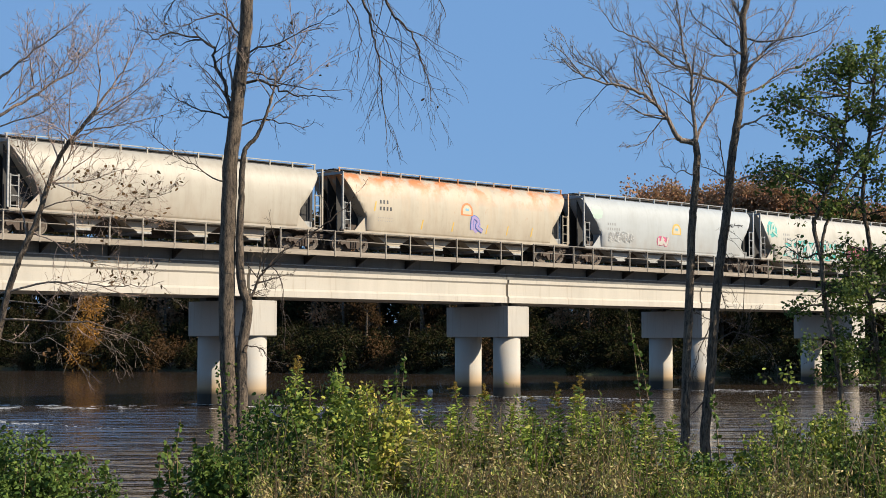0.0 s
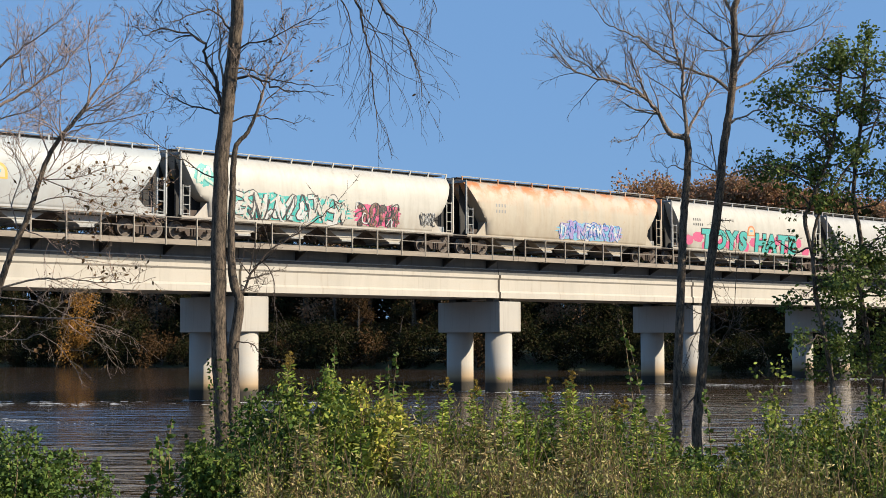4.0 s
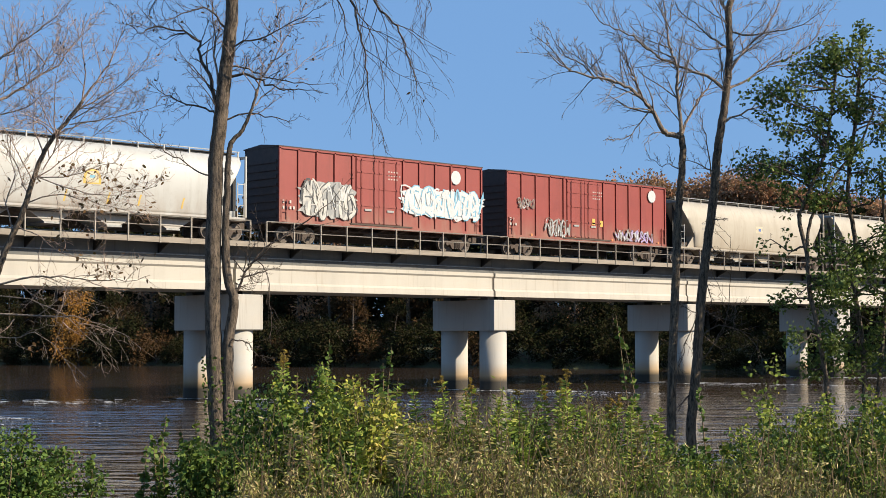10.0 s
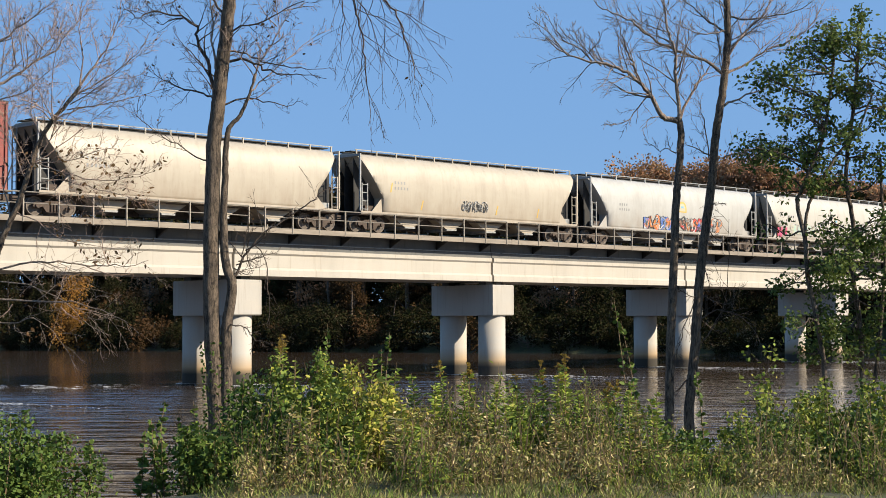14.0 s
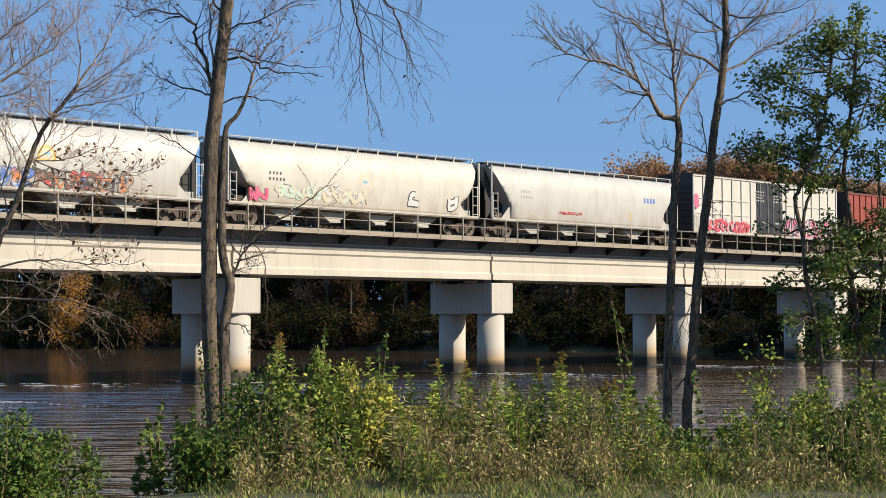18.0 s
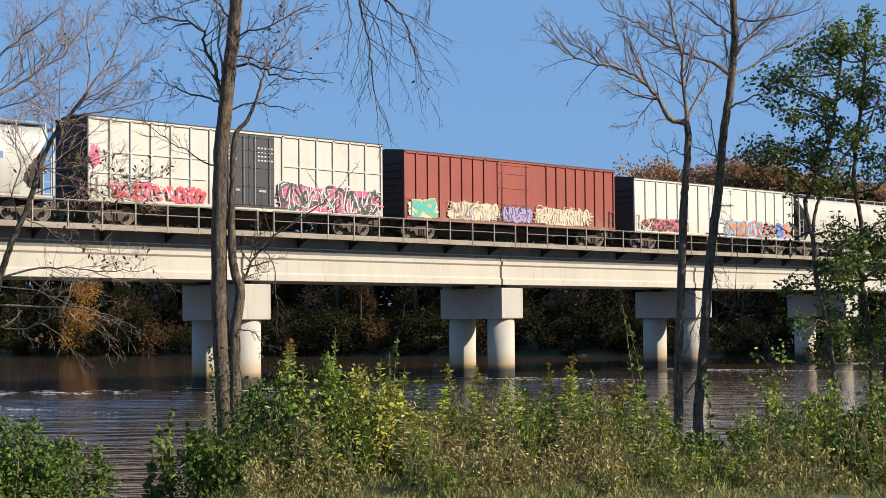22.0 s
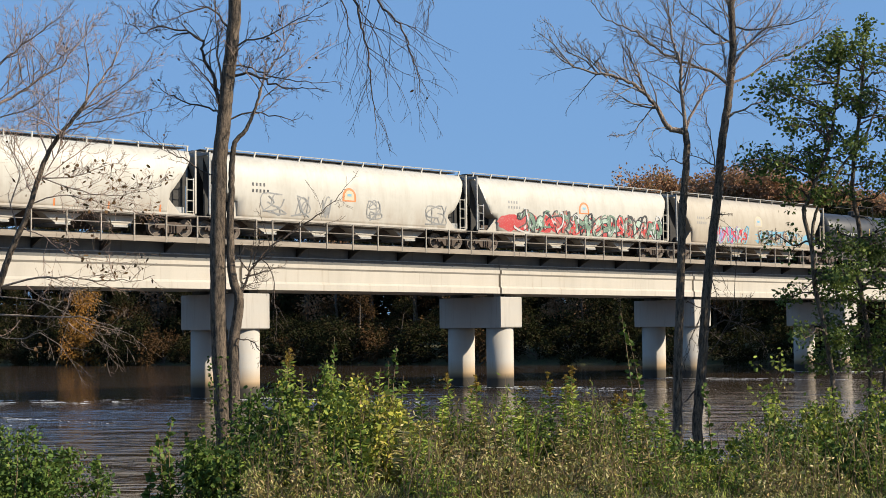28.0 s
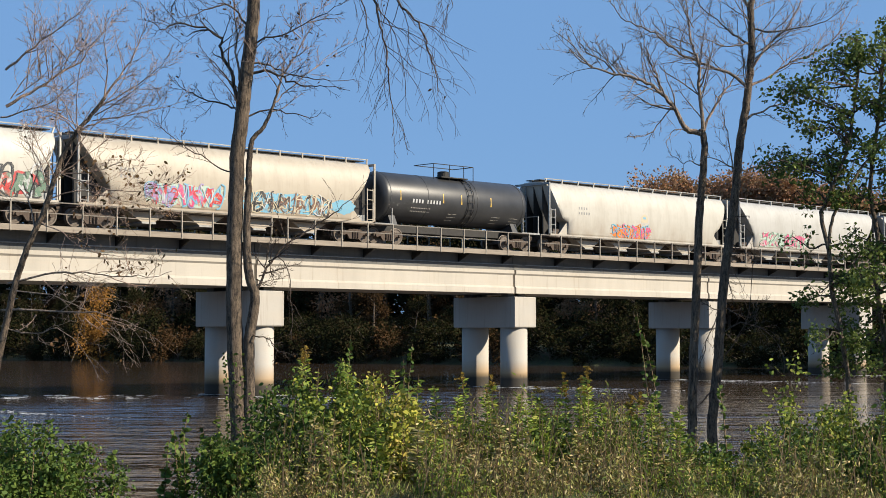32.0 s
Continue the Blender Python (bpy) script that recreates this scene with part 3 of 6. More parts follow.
def blob(car, x, z, rx, rz, ink, seed, surf):
    """A soft-edged cloud of one spray colour."""
    rng, n = random.Random(seed), 26
    ring = [(x + rx * rng.uniform(0.85, 1.12) * math.cos(i * 2 * math.pi / n), max(1.16, z + rz * rng.uniform(0.8, 1.12) * math.sin(i * 2 * math.pi / n))) for i in range(n)]
    patch(car, "graffiti_cloud", [((x, z), ring)], INK[ink], surf, 0.004 + 0.0013 * (seed % 4), "spray-painted background colour")


def smooth_line(pts, n):
    """A rounder line through the points."""
    out = []
    for i in range(len(pts) - 1):
        p0, p1, p2, p3 = pts[max(i - 1, 0)], pts[i], pts[i + 1], pts[min(i + 2, len(pts) - 1)]
        for k in range(n):
            t = k / n
            out.append(0.5 * ((2 * p1) + (p2 - p0) * t + (2 * p0 - 5 * p1 + 4 * p2 - p3) * t * t + (3 * p1 - p0 - 3 * p2 + p3) * t ** 3))
    return out + [pts[-1]]


def lettering(car, text, x, z, size, surf, fill, edge, lift=0.022, wide=1.0):
    """Readable painted words on a car's near side, letter by letter."""
    for ch in text:
        over, step = None, 0.0
        for name, off, mat, up in (("graffiti_letter", 0.16, INK[edge], lift), ("letter_fill", 0.095, INK[fill], lift + 0.010)):
            cu = bpy.data.curves.new("letters", "FONT")
            cu.body, cu.size, cu.offset, cu.resolution_u = ch, size, off, 3
            tmp = bpy.data.objects.new("letters", cu)
            me = bpy.data.meshes.new_from_object(tmp)
            b = bmesh.new()
            b.from_mesh(me)
            bmesh.ops.triangulate(b, faces=b.faces)
            for k in range(12):
                bmesh.ops.bisect_plane(b, geom=b.verts[:] + b.edges[:] + b.faces[:], plane_co=(0, k * size / 12, 0), plane_no=(0, 1, 0))
            step = max(step, max(v.co.x for v in b.verts) * wide)
            for vert in b.verts:
                px, pz = vert.co.x * wide + x, max(1.16, vert.co.y + z)
                vert.co = (px, -surf(pz) - up, pz)
            b.to_mesh(me)
            b.free()
            me.materials.clear()
            me.materials.append(mat)
            ob = link(name, me, over or car, "spray-painted word letter")
            over = over or ob
            bpy.data.objects.remove(tmp)
        x += step + 0.02


def hopper(label, length, paint, top=0.0, rounded=False):
    car = empty("hopper_car", 0, MID_Y, RAIL_Z)
    tagged(car, label, "hopper car", "cars of the freight train")
    n = length

    def floor_at(x):
        e = min(x, n - x)
        if e < 0.12:
            return 4.36
        if e < 1.78:
            k = (e - 0.12) / 1.66
            return 4.36 - 2.4 * (1 - (1 - k) ** 2.1 if rounded else k ** 0.85)
        return 1.12

    g = Geo()
    xs = [0.04, 0.12] + [0.12 + 1.66 * k / 10 for k in range(1, 11)] + [1.80]
    xs = xs + [1.80 + (n - 3.60) * k / 24 for k in range(1, 24)] + [n - x for x in reversed(xs)]
    ring = [(-y, z) for y, z in HULL[:-1]] + [(0.0, HULL[-1][1])] + [(y, z) for y, z in reversed(HULL[:-1])]
    k = len(ring)
    for x in xs:
        low = floor_at(x)
        for y, z in ring:
            zz = max(z, low)
            yy = y if z >= low else math.copysign(min(abs(y), hull_y(low)) if low < 4.3 else min(abs(y), 1.05), y)
            g.v.append((x, yy, zz + (top if z > 4.2 else 0)))
    for i in range(len(xs) - 1):
        for j in range(k):
            a, b = i * k + j, i * k + (j + 1) % k
            g.f.append((a, a + k, b + k, b))
    g.f.append(tuple(range(k)))
    g.f.append(tuple((len(xs) - 1) * k + j for j in reversed(range(k))))
    body = g.make("body", paint, car, smooth=False)
    for p in body.data.polygons:
        p.use_smooth = abs(p.normal.x) < 0.2
    # sill, end platforms, posts
    Geo().box(0.0, n, -1.50, -1.40, 1.0, 1.17).box(0.0, n, 1.40, 1.50, 1.0, 1.17).make("side_sill", paint, car)
    Geo().box(0, n, -0.32, 0.32, 0.72, 1.04).make("center_sill", MAT_TRUCK, car)
    for e, s in ((0.0, 1), (n, -1)):
        Geo().box(min(e, e + s * 1.85), max(e, e + s * 1.85), -1.45, 1.45, 0.95, 1.05).make("end_platform", MAT_TRUCK, car)
        for y in (-1.45, 1.45):
            Geo().box(min(e, e + s * 0.09), max(e, e + s * 0.09), y - 0.05, y + 0.05, 1.0, 4.42).make("corner_post", MAT_GREY if s > 0 else paint, car)
        for y in (-1.38, 1.38):
            Geo().prism([(e + s * 0.95, 1.15), (e + s * 1.80, 1.15), (e + s * 1.80, 2.02)][::s], "y", y - 0.03, y + 0.03).make("gusset", paint, car)
        Geo().box(min(e + s * 0.02, e + s * 0.10), max(e + s * 0.02, e + s * 0.10), -1.45, 1.45, 4.28, 4.42).make("end_sill", MAT_GREY, car)
        ladder(car, e + s * 0.38, -1.47, 1.15, 2.75 if s > 0 else 3.0, MAT_GREY if s > 0 else paint)
        g = Geo()
        for y in (0.55, 0.95):
            g.box(e + s * 0.05 - 0.025, e + s * 0.05 + 0.025, y - 0.025, y + 0.025, 1.1, 4.4)
        for j in range(8):
            g.box(e + s * 0.05 - 0.015, e + s * 0.05 + 0.015, 0.55, 0.95, 1.3 + j * 0.38, 1.33 + j * 0.38)
        g.make("end_ladder", MAT_GREY, car)
        # added plates fill the end bay; their dark colour stands for its shade
        for y in (-0.75, 0.0, 0.75):
            Geo().prism([(e + s * 0.16, 1.05), (e + s * 1.76, 1.05), (e + s * 1.76, 1.92), (e + s * 0.16, 4.2)][::s], "y", y - 0.015, y + 0.015).make("end_web", MAT_DARK, car, "web plate added under the end sheet, dark for shade and dirt")
        Geo().box(e + s * 0.9 - 0.3, e + s * 0.9 + 0.3, -1.25, -0.8, 1.05, 1.5).make("brake_gear", MAT_TRUCK if s > 0 else MAT_GREY, car)
        truck(car, e + s * 1.14)
        coupler(car, e, -s)
    # roof walk
    Geo().box(0.1, n - 0.1, -0.62, -0.10, 4.60 + top, 4.65 + top).box(0.1, n - 0.1, 0.10, 0.62, 4.60 + top, 4.65 + top).make("roof_walk", MAT_DARK, car, "dark steel grating walk")
    Geo().box(0.1, n - 0.1, -0.98, -0.94, 4.66 + top, 4.71 + top).make("roof_edge_rail", MAT_GREY, car)
    m = int(n / 1.5)
    for j in range(m + 1):
        x = 0.2 + j * (n - 0.4) / m
        if rounded:
            Geo().prism([(x - 0.06, 4.34), (x + 0.02, 4.34), (x + 0.14, 4.70), (x + 0.06, 4.70)], "y", -1.0, -0.93).make("walk_bracket", paint, car)
        else:
            Geo().box(x - 0.035, x + 0.035, -1.0, -0.93, 4.34, 4.70 + top).make("walk_bracket", paint, car)
    for j in range(4):
        x0 = n * 0.5 + (j - 1.5) * (n - 5.2) / 4
        w = (n - 5.2) / 8 * 0.9
        prof = [(x0 - w, 1.12), (x0 - 0.35, 0.42), (x0 + 0.35, 0.42), (x0 + w, 1.12)]
        Geo().prism(prof, "y", -0.95, 0.95).make("outlet_bay", paint, car)
        Geo().box(x0 - 0.42, x0 + 0.42, -1.05, 1.05, 0.34, 0.44).make("outlet_gate", MAT_GREY, car)
    Geo().tube([(2.6, -1.2, 0.92), (n - 2.6, -1.2, 0.92)], 0.03, 5).make("brake_pipe", MAT_TRUCK, car)
    # unseen sheet, added to close the bright gap under the hopper
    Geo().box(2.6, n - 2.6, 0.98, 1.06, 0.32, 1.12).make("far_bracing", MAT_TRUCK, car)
    return car


def boxcar(label, length, paint, door_x=0.5, eave=5.22, door_mat=None, end_mat=None, ribs=13, two_doors=True):
    car = empty("boxcar", 0, MID_Y, RAIL_Z)
    tagged(car, label, "boxcar", "cars of the freight train")
    n = length
    Geo().box(0.0, n, -1.47, 1.47, 1.12, eave - 0.02).make("body", paint, car)
    Geo().prism([(-1.56, eave - 0.06), (-1.56, eave), (0, eave + 0.16), (1.56, eave), (1.56, eave - 0.06)], "x", -0.04, n + 0.04).make("roof", paint if end_mat is None else end_mat, car)
    for j in range(int(n / 1.2)):
        x = 0.6 + j * (n - 1.2) / (int(n / 1.2) - 1)
        Geo().prism([(-1.5, eave + 0.01), (0, eave + 0.19), (1.5, eave + 0.01)], "x", x - 0.04, x + 0.04).make("roof_rib", MAT_GREY if end_mat else paint, car)
    Geo().box(0, n, -1.56, -1.46, 1.0, 1.22).make("side_sill", paint, car)
    Geo().box(0, n, -1.55, -1.46, eave - 0.16, eave - 0.05).make("top_chord", paint, car)
    Geo().box(0, n, -0.32, 0.32, 0.72, 1.12).make("center_sill", MAT_TRUCK, car)
    d0, d1 = n * door_x - 1.7, n * door_x + 1.7
    for j in range(ribs):
        x = 0.06 + j * (n - 0.12) / (ribs - 1)
        if d0 - 0.2 < x < d1 + 0.2:
            continue
        Geo().box(x - 0.055, x + 0.055, -1.55, -1.46, 1.15, eave - 0.1).make("side_post", paint, car)
    for a, b in ((d0, n * door_x - 0.02), (n * door_x + 0.02, d1)) if two_doors else ((d0, d1 - 0.5),):
        door = Geo().box(a, b, -1.535, -1.46, 1.28, eave - 0.2).make("door", door_mat or paint, car)
        for z in (1.35, 2.3, 3.3, 4.2, eave - 0.32):
            Geo().box(a + 0.03, b - 0.03, -1.565, -1.53, z - 0.04, z + 0.04).make("door_rib", door_mat or paint, door)
        for x in (a + 0.35, b - 0.35):
            Geo().tube([(x, -1.60, 1.3), (x, -1.60, eave - 0.25)], 0.025, 6).make("lock_rod", MAT_GREY if door_mat else paint, door)
        Geo().box((a + b) / 2 - 0.25, (a + b) / 2 + 0.25, -1.59, -1.53, 2.0, 2.12).make("door_handle", MAT_GREY, door)
    Geo().box(d0 - 0.5, d1 + 0.9, -1.60, -1.5, 1.18, 1.26).make("door_track", MAT_TRUCK, car)
    for e, s in ((0.0, 1), (n, -1)):
        Geo().box(min(e - s * 0.012, e), max(e - s * 0.012, e), -1.44, 1.44, 1.14, eave - 0.06).make("end_sheet", end_mat or paint, car)
        for z in [1.45 + 0.42 * j for j in range(int((eave - 1.5) / 0.42))]:
            Geo().box(min(e - s * 0.07, e), max(e - s * 0.07, e), -1.35, 1.35, z - 0.09, z + 0.09).make("end_corrugation", end_mat or paint, car)
        ladder(car, e + s * 0.34, -1.56, 1.0, 2.3, paint, 0.40)
        Geo().box(min(e, e - s * 0.35), max(e, e - s * 0.35), -1.3, 1.3, 1.0, 1.08).make("end_platform", MAT_TRUCK, car)
        truck(car, e + s * 1.75)
        coupler(car, e, -s)
    Geo().tube([(3.2, -1.0, 0.8), (n - 3.2, -1.0, 0.8)], 0.04, 5).make("brake_pipe", MAT_TRUCK, car)
    for k in range(7):
        x = 3.2 + k * (n - 6.4) / 6
        Geo().prism([(-1.45, 1.0), (-0.3, 0.74), (0.3, 0.74), (1.45, 1.0), (1.45, 1.12), (-1.45, 1.12)], "x", x - 0.08, x + 0.08).make("cross_bearer", MAT_TRUCK, car)
    # far sill drawn down as an added screen against sky below the car
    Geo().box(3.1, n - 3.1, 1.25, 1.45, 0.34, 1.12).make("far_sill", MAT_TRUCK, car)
    Geo().tube([(n * 0.42, -0.75, 0.72), (n * 0.42 + 1.1, -0.75, 0.72)], 0.19, 12).make("air_reservoir", MAT_TRUCK, car)
    return car


def tank_car(label, length, paint):
    car = empty("tank_car", 0, MID_Y, RAIL_Z)
    tagged(car, label, "tank car", "cars of the freight train")
    n = length
    pts, rad = [], []
    for k in range(7):
        a = math.pi / 2 * k / 6
        pts.append((0.15 + 0.55 * (1 - math.sin(a)), 0, 2.75)), rad.append(max(0.02, 1.45 * math.cos(a)))
    pts, rad = pts[::-1], rad[::-1]
    g = Geo().tube(pts + [(n - p[0], 0, 2.75) for p in reversed(pts)], rad + rad[::-1], 40)
    body = g.make("tank", paint, car, smooth=True)
    for x in (0.85, n * 0.62, n * 0.30, n - 0.85):
        Geo().tube([(x - 0.03, 0, 2.75), (x + 0.03, 0, 2.75)], 1.462, 40).make("weld_band", paint, car)
    Geo().box(-0.6, n + 0.6, -0.35, 0.35, 0.75, 1.15).make("center_sill", MAT_DARK, car)
    for e, s in ((0.0, 1), (n, -1)):
        Geo().box(min(e - s * 0.6, e + s * 1.0), max(e - s * 0.6, e + s * 1.0), -1.5, 1.5, 1.02, 1.12).make("end_platform", MAT_GREY, car)
        Geo().prism([(-1.2, 1.1), (-0.9, 1.75), (0.9, 1.75), (1.2, 1.1)], "x", e + s * 1.3 - 0.25, e + s * 1.3 + 0.25).make("saddle", paint, car)
        g = Geo()
        for y in (-1.45, 1.45):
            g.box(e - s * 0.5 - 0.025, e - s * 0.5 + 0.025, y - 0.025, y + 0.025, 1.1, 2.2).box(e + s * 0.9 - 0.025, e + s * 0.9 + 0.025, y - 0.025, y + 0.025, 1.1, 2.0)
        g.box(e - s * 0.5 - 0.025, e - s * 0.5 + 0.025, -1.45, 1.45, 2.15, 2.2)
        g.make("end_handrail", MAT_GREY, car)
        truck(car, e + s * 0.95)
        coupler(car, e - s * 0.6, -s)
    c = n * 0.5
    Geo().tube([(c, 0, 4.1), (c, 0, 4.55), (c, 0, 4.6)], [0.35, 0.35, 0.2], 16).make("manway", MAT_DARK, car)
    Geo().box(c - 1.0, c + 1.2, -0.9, 0.9, 4.12, 4.18).make("platform", MAT_DARK, car)
    g = Geo()
    for x in (c - 1.6, c - 0.3, c + 0.9, c + 1.7):
        g.tube([(x, -0.85, 4.0), (x, -0.85, 4.92)], 0.025, 5)
    g.tube([(c - 1.6, -0.85, 4.9), (c + 1.7, -0.85, 4.9)], 0.025, 5).tube([(c - 1.6, 0.85, 4.9), (c + 1.7, 0.85, 4.9)], 0.025, 5)
    g.tube([(c - 1.6, -0.85, 4.9), (c - 1.6, 0.85, 4.9)], 0.025, 5).tube([(c + 1.7, -0.85, 4.9), (c + 1.7, 0.85, 4.9)], 0.025, 5)
    g.make("platform_rail", MAT_DARK, car)
    g = Geo()
    for dx in (-0.22, 0.22):
        g.tube([(c + 0.9 + dx, -tank_y(z) - 0.1, z) for z in (1.2, 1.6, 2.2, 2.75, 3.3, 3.8, 4.1)], 0.025, 5)
    for z in (1.5, 1.9, 2.3, 2.7, 3.1, 3.5, 3.9):
        g.box(c + 0.68, c + 1.12, -tank_y(z) - 0.12, -tank_y(z) - 0.09, z - 0.015, z + 0.015)
    g.make("ladder", MAT_DARK, car)
    return car


def emblem(car, x, z, surf, ring="orange", fill="cream", size=0.5):
    """A round-topped coloured badge with no lettering."""
    c = (x, z)
    for k, (r, ink, up) in enumerate(((size, ring, 0.006), (size * 0.72, fill, 0.011))):
        arc = [(x + r * math.cos(a * math.pi / 8), z + r * math.sin(a * math.pi / 8)) for a in range(9)]
        patch(car, "badge", [(c, arc + [(x - r, z - r * 0.55), (x + r, z - r * 0.55)])], INK[ink], surf, up)
    patch(car, "badge", [rect(x - 0.15, x + 0.15, z + 0.02, z + 0.16)], INK["sky"], surf, 0.015)


def dashes(car, xs, z, surf, ink="yellow", lean=0.12):
    """Short slanted tape marks along the lower side."""
    shapes = [((x, z), [(x - 0.05, z - 0.28), (x + 0.05, z - 0.28), (x + 0.05 + lean, z + 0.28), (x - 0.05 + lean, z + 0.28)]) for x in xs]
    for shape in shapes:
        patch(car, "reflector", [shape], INK[ink], surf, 0.006)


CARS = []


def couple(u, car):
    """u: how far along the track the car's left end stands when the film starts."""
    CARS.append((u, car))
    return car


def train():
    cream = car_paint("dusty cream hopper paint", (0.54, 0.49, 0.40), 0.12, 0.42)
    tan = car_paint("tan cream hopper paint", (0.60, 0.53, 0.42), 0.15, 0.40)
    rusty = car_paint("cream hopper paint with rust", (0.61, 0.54, 0.42), 0.3, 0.38, top_rust=0.95)
    white = car_paint("white hopper paint", (0.62, 0.61, 0.57), 0.08, 0.42)
    cool = car_paint("cool white hopper paint", (0.55, 0.58, 0.58), 0.05, 0.3)
    bright = car_paint("bright white hopper paint", (0.68, 0.65, 0.57), 0.08, 0.42)
    red = car_paint("oxide red boxcar paint", (0.36, 0.058, 0.042), 0.22, 0.42)
    brick_red = car_paint("faded red boxcar paint", (0.37, 0.070, 0.044), 0.18, 0.42)
    silver = car_paint("pale grey boxcar paint", (0.72, 0.69, 0.62), 0.1, 0.3)
    ivory = car_paint("ivory boxcar paint", (0.84, 0.81, 0.72), 0.15, 0.25)
    roof_grey = plain("galvanised boxcar roof", (0.34, 0.34, 0.33), 0.5, 0.3, 0.3, 3)
    # ends face away from the sun; that shade is mixed into this colour
    end_dark = plain("boxcar end darkened for shade", (0.055, 0.038, 0.034), 0.7, 0.0, 0.35, 3)
    door_black = plain("black boxcar door", (0.025, 0.025, 0.028), 0.45, 0, 0.3, 3)
    tank_black = plain("dull black tank paint", (0.035, 0.036, 0.038), 0.42, 0, 0.3, 1.0, 0.05)

    def hop(u0, u1, paint, label, **kw):
        return couple(u0, hopper(label, u1 - u0, paint, **kw))

    hop(15.2, 34.2, cream, "cream covered hopper car with dark ends")
    c = hop(35.6, 54.6, cream, "dusty cream covered hopper car streaked with dirt")
    marks(c, 2.6, 2.6, hull_y, (4, 4), INK["grey"])
    c = hop(56.0, 75.05, rusty, "cream covered hopper car with orange rust along its top")
    marks(c, 2.7, 2.75, hull_y, (3, 4), INK["black"], 0.18, 0.26)
    marks(c, 2.6, 1.95, hull_y, (7, 7), INK["grey"], 0.09, 0.06)
    emblem(c, 9.7, 2.75, hull_y)
    dashes(c, (2.3,), 2.6, hull_y), dashes(c, (6.0, 8.5, 11.4, 13.2, 15.4), 1.75, hull_y)
    blob(c, 10.55, 1.95, 0.36, 0.45, "lilac", 4, hull_y), scrawl(c, 10.2, 10.9, 1.55, 2.4, hull_y, ["lilac"], "blue", 4, 1)
    c = hop(76.5, 95.6, cool, "bluish white covered hopper car with faint graffiti")
    marks(c, 2.3, 2.6, hull_y, (4, 6), INK["grey"], 0.15, 0.2)
    blob(c, 1.3, 3.4, 0.6, 0.5, "mint", 9, hull_y)
    scrawl(c, 2.45, 5.1, 1.6, 2.15, hull_y, ["grey"], "white", 10, 5)
    blob(c, 8.1, 1.85, 0.62, 0.32, "pink", 11, hull_y), scrawl(c, 7.5, 8.8, 1.5, 2.2, hull_y, ["pale"], "pink", 11, 2)
    emblem(c, 9.7, 2.6, hull_y, "yellow")
    c = hop(96.4, 116.05, bright, "white covered hopper car with a teal and grey graffiti piece", rounded=True)
    blob(c, 1.45, 3.3, 0.65, 0.6, "teal", 12, hull_y), scrawl(c, 0.9, 2.0, 2.8, 3.8, hull_y, ["mint"], "teal", 12, 2)
    scrawl(c, 3.4, 11.1, 1.25, 2.6, hull_y, ["pale", "white", "pale"], "black", 13, 7, "teal")
    scrawl(c, 11.9, 15.1, 1.25, 2.45, hull_y, ["brown", "black"], "black", 14, 4, "pink")
    scrawl(c, 16.8, 18.0, 1.5, 2.2, hull_y, ["black"], "grey", 77, 3)
    marks(c, 2.9, 2.9, hull_y, (4, 5), INK["grey"], 0.15, 0.2)
    c = hop(117.1, 136.3, rusty, "rust-streaked tan covered hopper car with lilac graffiti")
    marks(c, 2.5, 2.9, hull_y, (4, 4), INK["grey"], 0.18, 0.24)
    scrawl(c, 8.5, 14.5, 1.25, 2.3, hull_y, ["lilac", "white", "lilac"], "blue", 15, 6, "sky")
    c = hop(137.4, 156.45, bright, "white covered hopper car with large turquoise graffiti words", rounded=True)
    marks(c, 2.4, 3.1, hull_y, (4, 5), INK["black"], 0.17, 0.22)
    for k in range(16):
        x = 2.0 + k * 0.99
        blob(c, x, 1.75 + 0.35 * math.sin(k * 2.4), 0.5 + 0.15 * math.sin(k * 1.7), 0.36, "pink", 160 + k, hull_y)
    lettering(c, "TOYS", 3.45, 1.3, 1.75, hull_y, "teal", "black", wide=1.1)
    lettering(c, "HATE", 10.0, 1.26, 1.75, hull_y, "teal", "black", wide=1.12)
    emblem(c, 9.5, 2.6, hull_y)
    c = hop(157.4, 176.55, white, "clean white covered hopper car")
    marks(c, 2.6, 2.8, hull_y, (4, 3), INK["grey"], 0.16, 0.22)
    emblem(c, 9.7, 2.6, hull_y, "yellow")
    dashes(c, (2.3,), 2.6, hull_y), dashes(c, (8.2, 10.6, 12.4, 15.0), 1.7, hull_y)
    scrawl(c, 16.9, 18.2, 3.4, 3.72, hull_y, ["black"], "grey", 17, 4)
    c = couple(178.7, boxcar("oxide red boxcar with white and silver graffiti", 15.8, red, 0.46, end_mat=end_dark))
    scrawl(c, 1.5, 5.4, 1.5, 3.4, lambda z: 1.56, ["pale", "grey", "pale"], "black", 18, 4, "grey")
    scrawl(c, 9.2, 15.6, 1.95, 3.55, lambda z: 1.56, ["white", "white"], "sky", 19, 5, "white")
    marks(c, 0.25, 2.1, flat_y, (3, 4), INK["pale"], 0.16, 0.2)
    patch(c, "badge", [((13.5, 4.4), [(13.5 + 0.42 * math.cos(a * 0.5236), 4.4 + 0.42 * math.sin(a * 0.5236)) for a in range(12)])], INK["white"], flat_y, 0.03)
    marks(c, 8.0, 4.3, flat_y, (4, 5, 4), INK["pale"], 0.13, 0.09)
    c = couple(196.7, boxcar("oxide red boxcar with faded graffiti along its foot", 16.2, red, 0.46, end_mat=end_dark))
    scrawl(c, 10.6, 14.5, 1.25, 2.0, lambda z: 1.56, ["grey", "lilac"], "brown", 20, 6)
    scrawl(c, 3.6, 5.9, 1.3, 2.3, flat_y, ["grey"], "brown", 21, 4)
